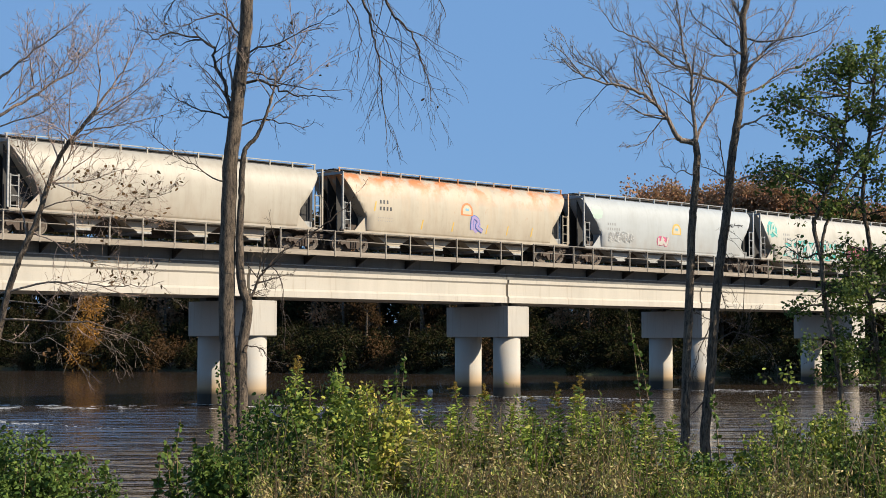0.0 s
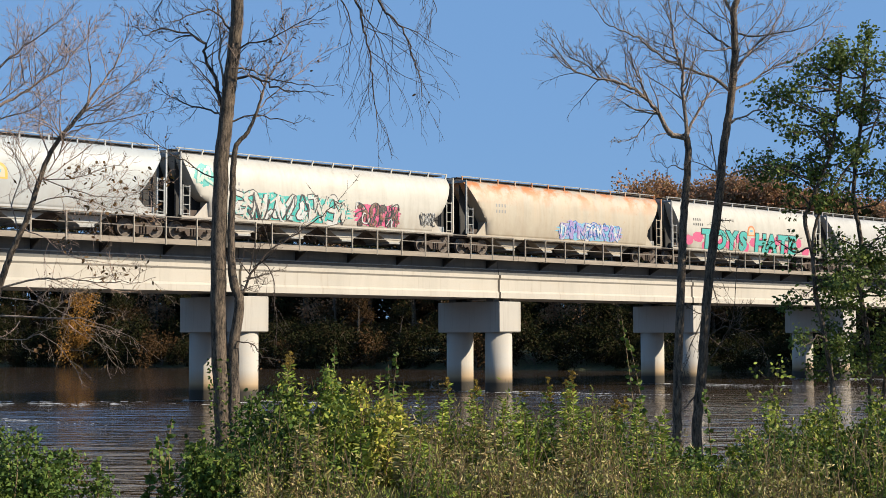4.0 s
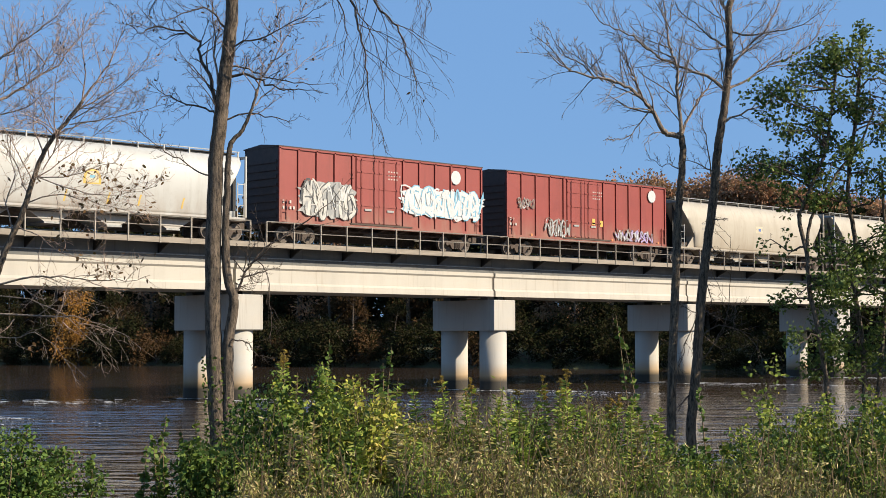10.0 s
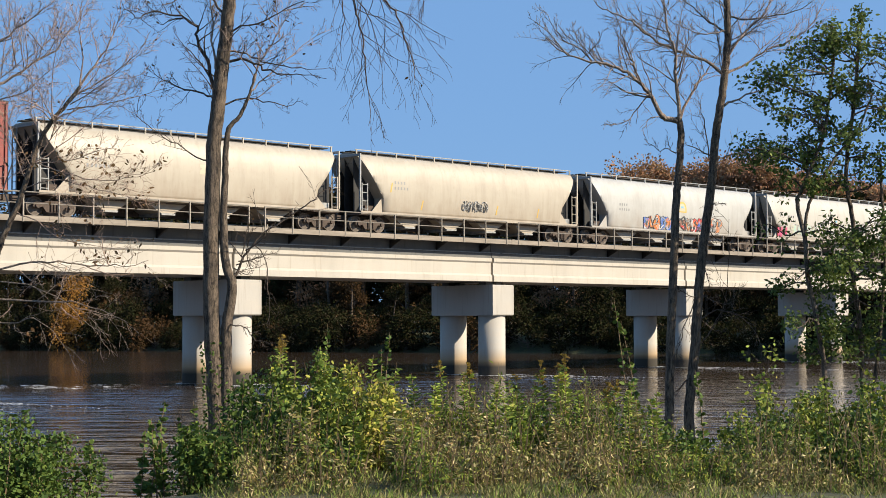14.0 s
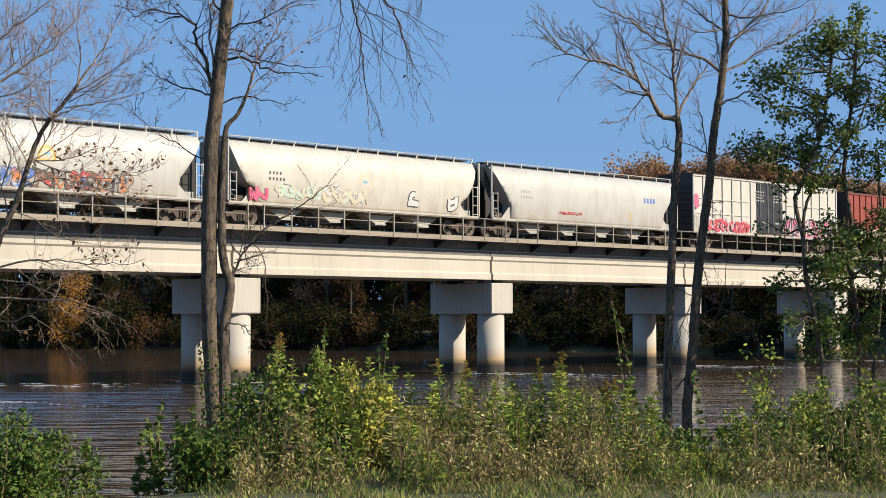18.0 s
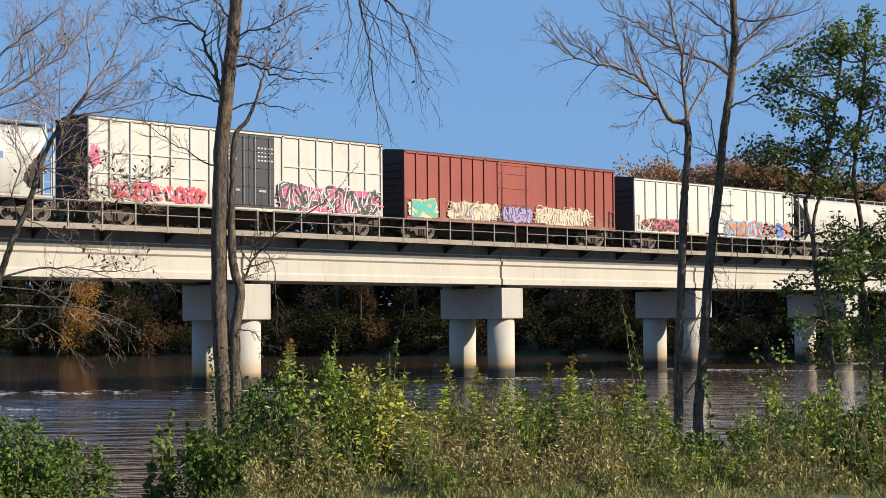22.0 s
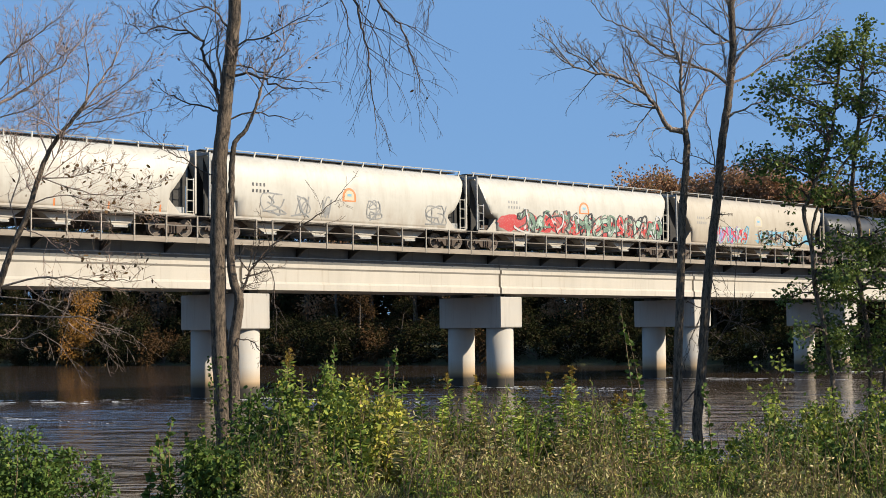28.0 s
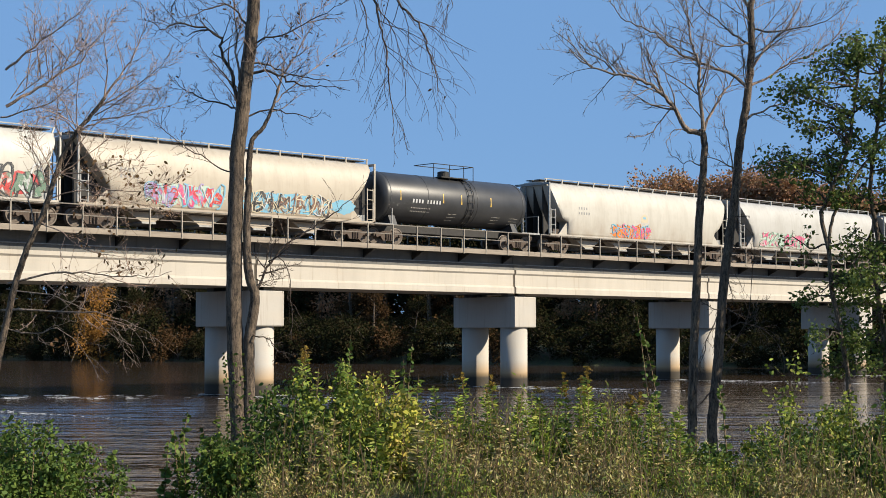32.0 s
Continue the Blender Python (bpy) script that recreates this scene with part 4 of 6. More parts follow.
    scrawl(c, 1.0, 2.5, 2.9, 3.5, flat_y, ["brown"], "grey", 78, 4)
    marks(c, 0.3, 2.1, flat_y, (2, 3), INK["pale"], 0.16, 0.2)
    patch(c, "badge", [((14.6, 4.45), [(14.6 + 0.42 * math.cos(a * 0.5236), 4.45 + 0.42 * math.sin(a * 0.5236)) for a in range(12)])], INK["white"], flat_y, 0.03)
    marks(c, 8.3, 4.3, flat_y, (5, 5, 4), INK["pale"], 0.13, 0.09)
    patch(c, "placard", [rect(8.2, 8.5, 2.2, 2.6), rect(9.0, 9.3, 2.1, 2.5)], INK["yellow"], flat_y, 0.035)
    patch(c, "placard", [rect(x, x + 0.16, 1.2, 1.36) for x in (2.2, 6.4, 10.2, 15.2)], INK["orange"], flat_y, 0.035)
    c = hop(214.5, 233.4, tan, "dusty beige covered hopper car")
    marks(c, 2.6, 2.75, hull_y, (4, 6), INK["grey"], 0.16, 0.22)
    patch(c, "badge", [rect(9.3, 10.2, 2.5, 3.0)], INK["cream"], hull_y, 0.006)
    patch(c, "badge", [rect(9.65, 9.95, 2.65, 2.85)], INK["blue"], hull_y, 0.012)
    c = hop(234.9, 253.9, tan, "beige covered hopper car with small black scribbles")
    marks(c, 2.6, 2.8, hull_y, (4, 5), INK["grey"], 0.16, 0.2)
    dashes(c, (2.3,), 2.6, hull_y), dashes(c, (4.8, 11.2, 15.0), 1.7, hull_y)
    scrawl(c, 8.2, 10.4, 1.55, 2.1, hull_y, ["black"], "grey", 22, 6)
    c = hop(255.2, 274.4, white, "white covered hopper car with a mixed-colour graffiti band")
    marks(c, 2.9, 2.6, hull_y, (4, 5), INK["grey"], 0.16, 0.2)
    scrawl(c, 5.6, 14.6, 1.2, 2.1, hull_y, ["orange", "blue", "brown", "red", "grey"], "black", 23, 9)
    emblem(c, 9.9, 2.75, hull_y, "yellow")
    c = hop(275.8, 294.85, bright, "white covered hopper car with faint yellow graffiti", rounded=True)
    marks(c, 2.7, 2.7, hull_y, (4, 5), INK["black"], 0.16, 0.2)
    scrawl(c, 1.3, 2.5, 1.2, 2.0, hull_y, ["pink"], "red", 24, 2)
    scrawl(c, 3.2, 9.7, 1.45, 2.2, hull_y, ["mint", "cream"], "pale", 25, 6)
    emblem(c, 9.6, 2.6, hull_y, "cream", "pale")
    scrawl(c, 13.0, 13.8, 1.4, 2.3, hull_y, ["white"], "black", 26, 1)
    scrawl(c, 16.3, 17.1, 1.4, 2.3, hull_y, ["white"], "black", 79, 1)
    c = hop(295.9, 314.9, white, "white covered hopper car with a blue mark")
    marks(c, 2.6, 2.8, hull_y, (4, 5), INK["grey"], 0.16, 0.22)
    marks(c, 15.05, 2.75, hull_y, (4,), INK["blue"], 0.28, 0.42, 0.06)
    dashes(c, (13.6,), 1.8, hull_y), scrawl(c, 6.4, 8.6, 1.65, 1.85, hull_y, ["red"], "pale", 27, 4)
    c = couple(316.7, boxcar("pale grey boxcar with black double doors and graffiti", 19.2, silver, 0.505, 5.22, door_black, end_dark, 17))
    for x0, x1 in ((0.06, 7.0), (12.0, 19.1)):
        for z in (2.45, 3.5):
            Geo().box(x0, x1, -1.53, -1.46, z - 0.03, z + 0.03).make("side_belt", silver, c)
    scrawl(c, 1.25, 6.8, 1.2, 2.0, lambda z: 1.56, ["red", "red"], "pink", 28, 6)
    scrawl(c, 11.8, 18.8, 1.2, 2.45, lambda z: 1.58, ["black", "black"], "white", 29, 7, "pink")
    for x in (7.9, 10.3):
        marks(c, x, 4.3, flat_y, (5, 5, 4, 5), INK["white"], 0.16, 0.1, 0.06)
    marks(c, 2.0, 2.6, flat_y, (3, 3), INK["grey"], 0.16, 0.2, 0.5)
    blob(c, 0.35, 3.25, 0.3, 0.55, "pink", 30, lambda z: 1.56)
    c = couple(337.6, boxcar("faded red boxcar with cream graffiti along its foot", 19.1, brick_red, 0.5, 5.05, None, end_dark, 21, False))
    scrawl(c, 0.4, 2.6, 1.2, 2.2, lambda z: 1.56, ["teal"], "yellow", 31, 2, "mint")
    scrawl(c, 3.6, 7.7, 1.2, 2.2, lambda z: 1.56, ["brown", "cream"], "pale", 32, 5, "cream")
    scrawl(c, 8.2, 10.8, 1.2, 2.1, lambda z: 1.58, ["lilac"], "black", 33, 3, "lilac")
    scrawl(c, 11.3, 16.5, 1.2, 2.2, lambda z: 1.56, ["cream", "cream"], "brown", 34, 6, "cream")
    c = couple(358.8, boxcar("ivory boxcar with colourful graffiti and rust runs", 19.3, ivory, 0.53, 4.72, None, end_dark, 17, False))
    scrawl(c, 0.9, 5.8, 1.2, 2.0, lambda z: 1.56, ["black", "black"], "pink", 35, 4, "orange")
    scrawl(c, 10.4, 16.3, 1.2, 2.2, lambda z: 1.58, ["orange", "red"], "sky", 36, 6, "sky")
    scrawl(c, 17.0, 18.8, 1.2, 2.2, lambda z: 1.56, ["blue", "orange"], "lilac", 37, 2, "lilac")
    c = hop(378.9, 397.1, bright, "off-white covered hopper car with open discharge bays")
    marks(c, 2.8, 2.6, hull_y, (4, 5), INK["grey"], 0.16, 0.2)
    dashes(c, (4, 7, 10, 13, 16), 1.25, hull_y, "orange", 0.0)
    c = hop(397.9, 416.85, bright, "white covered hopper car with thin black drawings", rounded=True)
    marks(c, 2.7, 2.8, hull_y, (4, 5), INK["black"], 0.17, 0.22)
    for a, b, s in ((3.4, 4.9, 40), (5.6, 6.7, 41), (7.6, 8.2, 42), (10.75, 11.9, 43), (15.6, 17.1, 44)):
        for j in range(3):
            stroke(c, "graffiti_stroke", curl(random.Random(s + 50 * j), a, b, 1.4, 2.4), 0.032, INK["grey"], hull_y, 0.012 + 0.006 * j, None, "thin spray-painted line")
    emblem(c, 9.5, 2.6, hull_y)
    c = hop(417.7, 436.7, bright, "white covered hopper car with a red and green graffiti band", rounded=True)
    marks(c, 2.7, 2.9, hull_y, (4, 5), INK["grey"], 0.16, 0.2)
    for k in range(10):
        blob(c, 2.9 + k * 1.55, 1.75 + 0.1 * (k % 2), 1.1, 0.55, "red", 450 + k, hull_y)
    scrawl(c, 3.6, 18.2, 1.2, 2.5, hull_y, ["green", "red", "green", "mint", "red", "green"], "black", 45, 11)
    emblem(c, 9.9, 2.85, hull_y, "orange", "pale")
    c = hop(437.6, 456.6, tan, "beige covered hopper car with pink, black and blue graffiti")
    marks(c, 2.3, 2.8, hull_y, (4, 5), INK["grey"], 0.16, 0.22)
    scrawl(c, 3.9, 8.4, 1.3, 2.35, hull_y, ["lilac", "pink", "red"], "sky", 46, 5, "mint")
    scrawl(c, 9.8, 15.6, 1.3, 2.3, hull_y, ["black", "brown"], "cream", 47, 6, "sky")
    blob(c, 16.6, 1.85, 0.9, 0.4, "sky", 80, hull_y)
    emblem(c, 9.85, 2.85, hull_y, "cream", "pale")
    c = couple(457.0, tank_car("dull black tank car with white stencils and yellow tape", 12.7, tank_black))
    marks(c, 2.55, 2.4, tank_y, (4,), INK["white"], 0.16, 0.26), marks(c, 3.7, 2.4, tank_y, (5,), INK["white"], 0.16, 0.26)
    marks(c, 2.5, 2.1, tank_y, (12, 12), INK["pale"], 0.08, 0.07, 0.05)
    for x in (5.6, 9.3, 10.9):
        marks(c, x, 1.9, tank_y, (7, 7, 6), INK["pale"], 0.07, 0.05, 0.03)
    dashes(c, (1.6, 5.0, 6.5, 9.0), 2.8, tank_y, "yellow", 0.0)
    c = hop(471.2, 490.15, bright, "white covered hopper car with an orange graffiti tag", rounded=True)
    marks(c, 2.7, 2.8, hull_y, (4, 5), INK["grey"], 0.16, 0.2)
    scrawl(c, 6.15, 10.0, 1.2, 2.0, hull_y, ["orange", "pink"], "sky", 48, 5, "orange")
    emblem(c, 9.4, 2.5, hull_y, "pale", "cream")
    c = hop(491.6, 510.2, white, "white covered hopper car with green and pink graffiti")
    scrawl(c, 2.6, 8.6, 1.3, 2.3, hull_y, ["mint", "pink"], "green", 49, 5, "mint")
    hop(511.5, 530.5, white, "white covered hopper car at the end of the train")


# ---- plants ----
class Leaves:
    """Collects many small folded blades for one mesh."""

    def __init__(self, corners=4):
        self.v, self.n, self.corners = [], 0, corners

    def add(self, p, d, long, wide, rng, fold=0.25):
        d = Vector(d).normalized()
        s = d.cross(Vector((rng.uniform(-1, 1), rng.uniform(-1, 1), rng.uniform(-0.7, 0.7)))).normalized()
        up = s.cross(d)
        p = Vector(p)
        mid = p + d * (long * 0.45) - up * (fold * wide)
        a, b, tip = mid + s * (wide / 2) + up * (fold * wide), mid - s * (wide / 2) + up * (fold * wide), p + d * long - up * (0.12 * long)
        if self.corners == 6:
            lift, half = up * (fold * wide), s * (wide / 2)
            low, high = p + d * (long * 0.22) - lift * 0.5, p + d * (long * 0.62) - lift - up * (0.05 * long)
            self.v += [tuple(p), tuple(low + half * 0.85 + lift * 0.7), tuple(high + half * 0.9 + lift * 0.8), tuple(tip), tuple(high - half * 0.9 + lift * 0.8), tuple(low - half * 0.85 + lift * 0.7)]
        else:
            self.v += [tuple(p), tuple(a), tuple(tip), tuple(b)]
        self.n += 1

    def make(self, name, mat, parent=None, label=""):
        me = bpy.data.meshes.new(name)
        n, k = self.n, self.corners
        me.vertices.add(k * n)
        me.vertices.foreach_set("co", np.array(self.v, dtype=np.float32).ravel())
        me.loops.add(k * n)
        me.loops.foreach_set("vertex_index", np.arange(k * n, dtype=np.int32))
        me.polygons.add(n)
        me.polygons.foreach_set("loop_start", np.arange(0, k * n, k, dtype=np.int32))
        me.update(calc_edges=True)
        me.validate()
        me.materials.append(mat)
        return tagged(link(name, me, parent, label), kind="stuff")


def wander(rng, p, d, length, steps, bend, lift):
    """A crooked line from p along d; lift > 0 turns it upwards, < 0 lets it droop."""
    pts, d = [Vector(p)], Vector(d).normalized()
    for _ in range(steps):
        d = (d + Vector((rng.uniform(-bend, bend), rng.uniform(-bend, bend), rng.uniform(-bend, bend) + lift))).normalized()
        pts.append(pts[-1] + d * (length / steps))
    return pts


def branch(g, tips, rng, pts, r0, r1, level, spread=0.9, lift=0.05, density=1.0, reach=0.5, sides=6):
    """A limb along pts with its side shoots. tips collects the ends for buds and leaves."""
    n = len(pts)
    g.tube(pts, [r0 + (r1 - r0) * i / (n - 1) for i in range(n)], max(3, sides), cap=False)
    tips.append((pts[-1], (pts[-1] - pts[-2]).normalized()))
    if level <= 0:
        return
    total = sum((b - a).length for a, b in zip(pts, pts[1:]))
    count = max(4, int(density * (6 + total * 6.0)))
    for k in range(count):
        f = 0.18 + 0.80 * (k + rng.random()) / count
        i = min(n - 2, int(f * (n - 1)))
        p = pts[i].lerp(pts[i + 1], f * (n - 1) - i)
        d = (pts[i + 1] - pts[i]).normalized()
        out = d.orthogonal().normalized()
        out.rotate(Matrix.Rotation(rng.random() * 6.283, 3, d))
        way = (d * rng.uniform(0.5, 1.0) + out * spread * rng.uniform(0.6, 1.1) + Vector((0, 0, lift * 2))).normalized()
        long = total * reach * rng.uniform(0.45, 1.0) * (1.15 - 0.6 * f)
        rr = max(0.0028, (r0 + (r1 - r0) * f) * rng.uniform(0.35, 0.55))
        branch(g, tips, rng, wander(rng, p, way, long, 7 if level > 1 else 4, 0.25, lift), rr, max(0.002, rr * 0.25), level - 1, spread, lift, density, reach, sides - 1)


def local(pts):
    return [SIDE * u + FWD * w + Vector((0, 0, z)) for u, w, z in pts]


def bare_tree(label, across, away, stems, limbs, seed, twig=MAT_TWIG, reach=0.4):
    """stems: (points, radius below, radius above); limbs: (points, radius, levels, lift). Points are side, depth, height over the river."""
    x, y = spot(across, away)
    base = land(x, y)
    tree = empty("bare_tree", x, y, base - 0.05)
    tagged(tree, label, "tree")
    rng, tips = random.Random(seed), []
    for pts, r0, r1 in stems:
        line = smooth_line([p - Vector((0, 0, base - 0.05)) for p in local(pts)], 5)
        n = len(line)
        line = [p + Vector((rng.uniform(-1, 1), rng.uniform(-1, 1), 0)) * 0.008 for p in line]
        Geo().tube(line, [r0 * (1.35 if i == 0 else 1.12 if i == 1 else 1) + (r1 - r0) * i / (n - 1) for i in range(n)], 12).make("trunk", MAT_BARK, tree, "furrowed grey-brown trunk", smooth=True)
    for pts, r, level, lift, density, *skin in limbs:
        g = Geo()
        line = smooth_line([p - Vector((0, 0, base - 0.05)) for p in local(pts)], 3)
        line = line[:1] + [p + Vector((rng.uniform(-1, 1), rng.uniform(-1, 1), rng.uniform(-1, 1))) * 0.022 for p in line[1:]]
        branch(g, tips, rng, line, r, max(0.003, r * 0.14), level, 0.9, lift, density, reach)
        g.make("limb", skin[0] if skin else twig, tree, smooth=True)
    return tree, tips


def fan(tree, seed, count, run, sway, rise, reach, mat):
    """Fine shoots spread along a straight run of (side, height) from end to end."""
    rng = random.Random(seed)
    (u0, z0), (u1, z1) = run
    for k in range(count):
        f = (k + rng.random()) / count
        foot = SIDE * (u0 + (u1 - u0) * f) + Vector((0, 0, z0 + (z1 - z0) * f - tree.location.z))
        way = SIDE * rng.uniform(*sway) + FWD * rng.uniform(-0.5, 0.5) + Vector((0, 0, rng.uniform(*rise)))
        g = Geo()
        branch(g, [], rng, wander(rng, foot, way, rng.uniform(*reach), 8, 0.16, 0.02), 0.010, 0.003, 2, 0.9, 0.02, 0.9, 0.4)
        g.make("limb", mat, tree, smooth=True)


def stem(to, low, high, *pts):
    """Notes a stem: its radius at the foot and at the top, and the places it passes."""
    to.append((list(pts), low, high))


def bough(to, radius, levels, lift, density, *pts, skin=None):
    """Notes a bough: its radius, how often it forks, how its shoots rise, how many they are, and the places it passes."""
    to.append((list(pts), radius, levels, lift, density) + ((skin,) if skin else ()))


def near_trees():
    withered = leafy("brown clinging leaves", [(0.10, 0.05, 0.02), (0.16, 0.09, 0.04), (0.07, 0.04, 0.02)], 0.15)
    # the big trunk with a second, thinner stem
    stems, boughs = [], []
    stem(stems, 0.135, 0.088, (0.13, 0.0, 1.29), (0.10, 0.0, 1.90), (0.07, 0.0, 2.41), (0.03, 0.0, 3.28), (0.01, 0.0, 4.15), (0.02, 0.0, 5.03), (0.04, 0.0, 5.90), (0.08, 0.0, 6.34), (0.13, 0.0, 6.78), (0.17, 0.0, 7.23), (0.22, 0.0, 7.67), (0.27, 0.0, 8.11), (0.29, 0.0, 8.56), (0.29, 0.0, 9.09), (0.30, 0.0, 9.90), (0.27, 0.0, 10.89))
    stem(stems, 0.10, 0.016, (0.25, 0.0, 1.29), (0.26, 0.0, 2.24), (0.25, 0.0, 2.85), (0.26, 0.0, 3.28), (0.33, 0.0, 3.72), (0.33, 0.0, 3.93), (0.25, 0.0, 4.15), (0.21, 0.0, 4.59), (0.20, 0.0, 5.03), (0.22, 0.0, 5.46), (0.23, 0.0, 5.90), (0.25, 0.0, 6.18), (0.30, 0.0, 6.33), (0.43, 0.0, 6.47), (0.53, 0.0, 6.67), (0.62, 0.0, 6.89), (0.69, 0.0, 7.16))
    bough(boughs, 0.027, 2, 0.01, 0.5, (0.18, 0.0, 7.31), (0.34, 0.0, 7.37), (0.56, -0.1, 7.35), (0.74, -0.1, 7.28), (0.83, -0.1, 7.20), (1.01, -0.2, 7.15), (1.19, -0.2, 7.10), (1.45, -0.3, 7.10), (1.80, -0.3, 7.02))
    bough(boughs, 0.018, 2, 0.02, 0.5, (0.20, 0.0, 7.46), (0.37, 0.0, 7.50), (0.63, 0.1, 7.44), (0.89, 0.1, 7.31), (1.24, 0.2, 7.29), (1.59, 0.2, 7.25), (1.92, 0.3, 7.28))
    bough(boughs, 0.036, 2, 0.03, 0.6, (0.03, 0.0, 6.92), (-0.03, 0.0, 7.28), (-0.18, 0.1, 7.59), (-0.24, 0.1, 7.74), (-0.25, 0.2, 7.92), (-0.45, 0.2, 8.06), (-0.64, 0.3, 8.06), (-0.86, 0.3, 7.97))
    bough(boughs, 0.02, 2, 0.04, 1.1, (-0.22, 0.0, 7.89), (-0.38, 0.0, 8.01), (-0.69, 0.1, 8.11), (-1.01, 0.1, 8.13), (-1.17, 0.1, 8.05), (-1.37, 0.2, 8.23), (-1.56, 0.2, 8.51))
    bough(boughs, 0.016, 1, 0.0, 0.8, (-0.01, 0.0, 7.09), (-0.22, -0.1, 7.40), (-0.42, -0.2, 7.60))
    bough(boughs, 0.017, 2, 0.04, 1.1, (0.01, 0.0, 6.80), (-0.24, 0.1, 6.88), (-0.52, 0.2, 6.98), (-0.71, 0.2, 7.07), (-0.90, 0.3, 7.19), (-1.03, 0.4, 7.36))
    bough(boughs, 0.016, 2, 0.02, 0.55, (0.17, 0.0, 6.65), (0.33, 0.0, 6.72), (0.55, 0.1, 6.77), (0.81, 0.1, 6.74), (1.07, 0.1, 6.69), (1.20, 0.2, 6.68), (1.35, 0.2, 6.79))
    bough(boughs, 0.012, 2, 0.04, 0.9, (-0.03, 0.0, 5.80), (-0.30, 0.0, 5.91), (-0.51, -0.1, 6.04), (-0.72, -0.1, 6.15), (-0.93, -0.2, 6.30), (-1.10, -0.2, 6.47), (-1.05, -0.3, 6.70))
    bough(boughs, 0.018, 2, 0.04, 1.2, (0.62, 0.0, 6.87), (0.67, 0.1, 7.16), (0.79, 0.2, 7.45), (0.95, 0.4, 7.78), (1.14, 0.5, 8.17), (1.29, 0.6, 8.60), skin=MAT_DIM_TWIG)
    bough(boughs, 0.012, 2, 0.05, 1.1, (0.61, 0.0, 6.87), (0.85, 0.1, 7.11), (1.10, 0.2, 7.36), (1.40, 0.4, 7.65), (1.70, 0.5, 7.90), skin=MAT_DIM_TWIG)
    bough(boughs, 0.022, 2, 0.05, 1.0, (0.07, 0.0, 7.23), (0.01, 0.1, 7.69), (-0.03, 0.2, 8.15), (-0.08, 0.3, 8.62), (-0.12, 0.4, 9.19), skin=MAT_DIM_TWIG)
    bough(boughs, 0.018, 2, 0.02, 1.0, (0.23, 0.0, 7.71), (0.47, -0.1, 7.88), (0.83, -0.2, 7.91), (1.10, -0.2, 8.08), (1.45, -0.3, 8.24), (1.76, -0.4, 8.39))
    bough(boughs, 0.02, 2, 0.04, 1.0, (0.20, 0.0, 8.02), (0.08, -0.1, 8.27), (-0.13, -0.2, 8.38), (-0.37, -0.3, 8.31), (-0.62, -0.4, 8.16), (-0.75, -0.5, 8.10))
    bough(boughs, 0.026, 2, -0.12, 0.42, (0.32, 0.0, 9.09), (1.07, -0.1, 9.52), (1.78, -0.2, 9.23), (2.14, -0.2, 8.51), (2.25, -0.3, 8.14), (2.33, -0.4, 7.82), (2.38, -0.5, 7.50), (2.41, -0.6, 7.22), (2.45, -0.6, 6.87), (2.48, -0.7, 6.55), (2.49, -0.8, 6.24))
    bough(boughs, 0.028, 2, -0.12, 0.48, (0.32, 0.0, 9.27), (1.25, -0.1, 9.69), (2.14, -0.2, 9.31), (2.49, -0.3, 8.50), (2.67, -0.4, 8.23), (2.85, -0.5, 8.02), (2.98, -0.6, 7.74), (3.04, -0.7, 7.48), (3.15, -0.8, 7.23), (3.19, -0.9, 6.91))
    bough(boughs, 0.022, 2, -0.12, 0.45, (0.36, 0.0, 9.45), (1.60, -0.1, 9.87), (2.84, -0.2, 9.57), (3.19, -0.4, 8.84), (3.36, -0.5, 8.42), (3.41, -0.6, 8.26))
    bough(boughs, 0.02, 2, -0.1, 0.45, (0.23, 0.0, 8.82), (0.80, 0.1, 9.11), (1.59, 0.2, 8.96), (1.94, 0.2, 8.53), (2.04, 0.3, 8.18), (2.02, 0.4, 7.84), (1.98, 0.5, 7.45))
    bough(boughs, 0.02, 2, 0.0, 1.0, (0.19, 0.0, 8.74), (-0.27, 0.1, 9.03), (-0.72, 0.2, 8.87), (-1.00, 0.3, 8.53), (-1.09, 0.4, 8.28))
    bough(boughs, 0.022, 2, 0.01, 0.6, (0.32, 0.0, 3.96), (0.42, 0.0, 4.08), (0.52, 0.1, 4.33), (0.65, 0.1, 4.51), (0.91, 0.1, 4.73), (1.21, 0.2, 4.93), (1.43, 0.2, 5.10), (1.69, 0.2, 5.29), (1.86, 0.3, 5.49), (1.97, 0.3, 5.60))
    bough(boughs, 0.012, 2, -0.02, 0.8, (0.25, 0.0, 3.19), (0.41, -0.1, 3.26), (0.59, -0.1, 3.18), (0.73, -0.2, 3.02), (0.95, -0.2, 2.97))
    bough(boughs, 0.009, 1, -0.1, 0.8, (0.66, 0.0, 4.50), (0.84, -0.1, 4.32), (0.89, -0.1, 3.97), (0.93, -0.2, 3.54), (0.91, -0.2, 3.19))
    tree, tips = bare_tree(
        "tall bare tree with furrowed bark and a thinner twin stem", -3.35, 24.0, stems, boughs, 5)
    leaves_on(tree, tips, 31, 90, 0.06, 0.03, withered, "withered_leaves", 0.05)
    vine, vrng = Leaves(6), random.Random(12)
    for _ in range(300):
        h = 1.5 + 1.5 * vrng.random() ** 1.6
        a = vrng.random() * 6.283
        vine.add(SIDE * (0.15 * math.cos(a) + 0.10 - 0.05 * (h - 1.5)) + FWD * (0.15 * math.sin(a)) + Vector((0, 0, h - tree.location.z)), (math.cos(a), math.sin(a), vrng.uniform(-1, 0.4)), vrng.uniform(0.04, 0.075), vrng.uniform(0.03, 0.05), vrng)
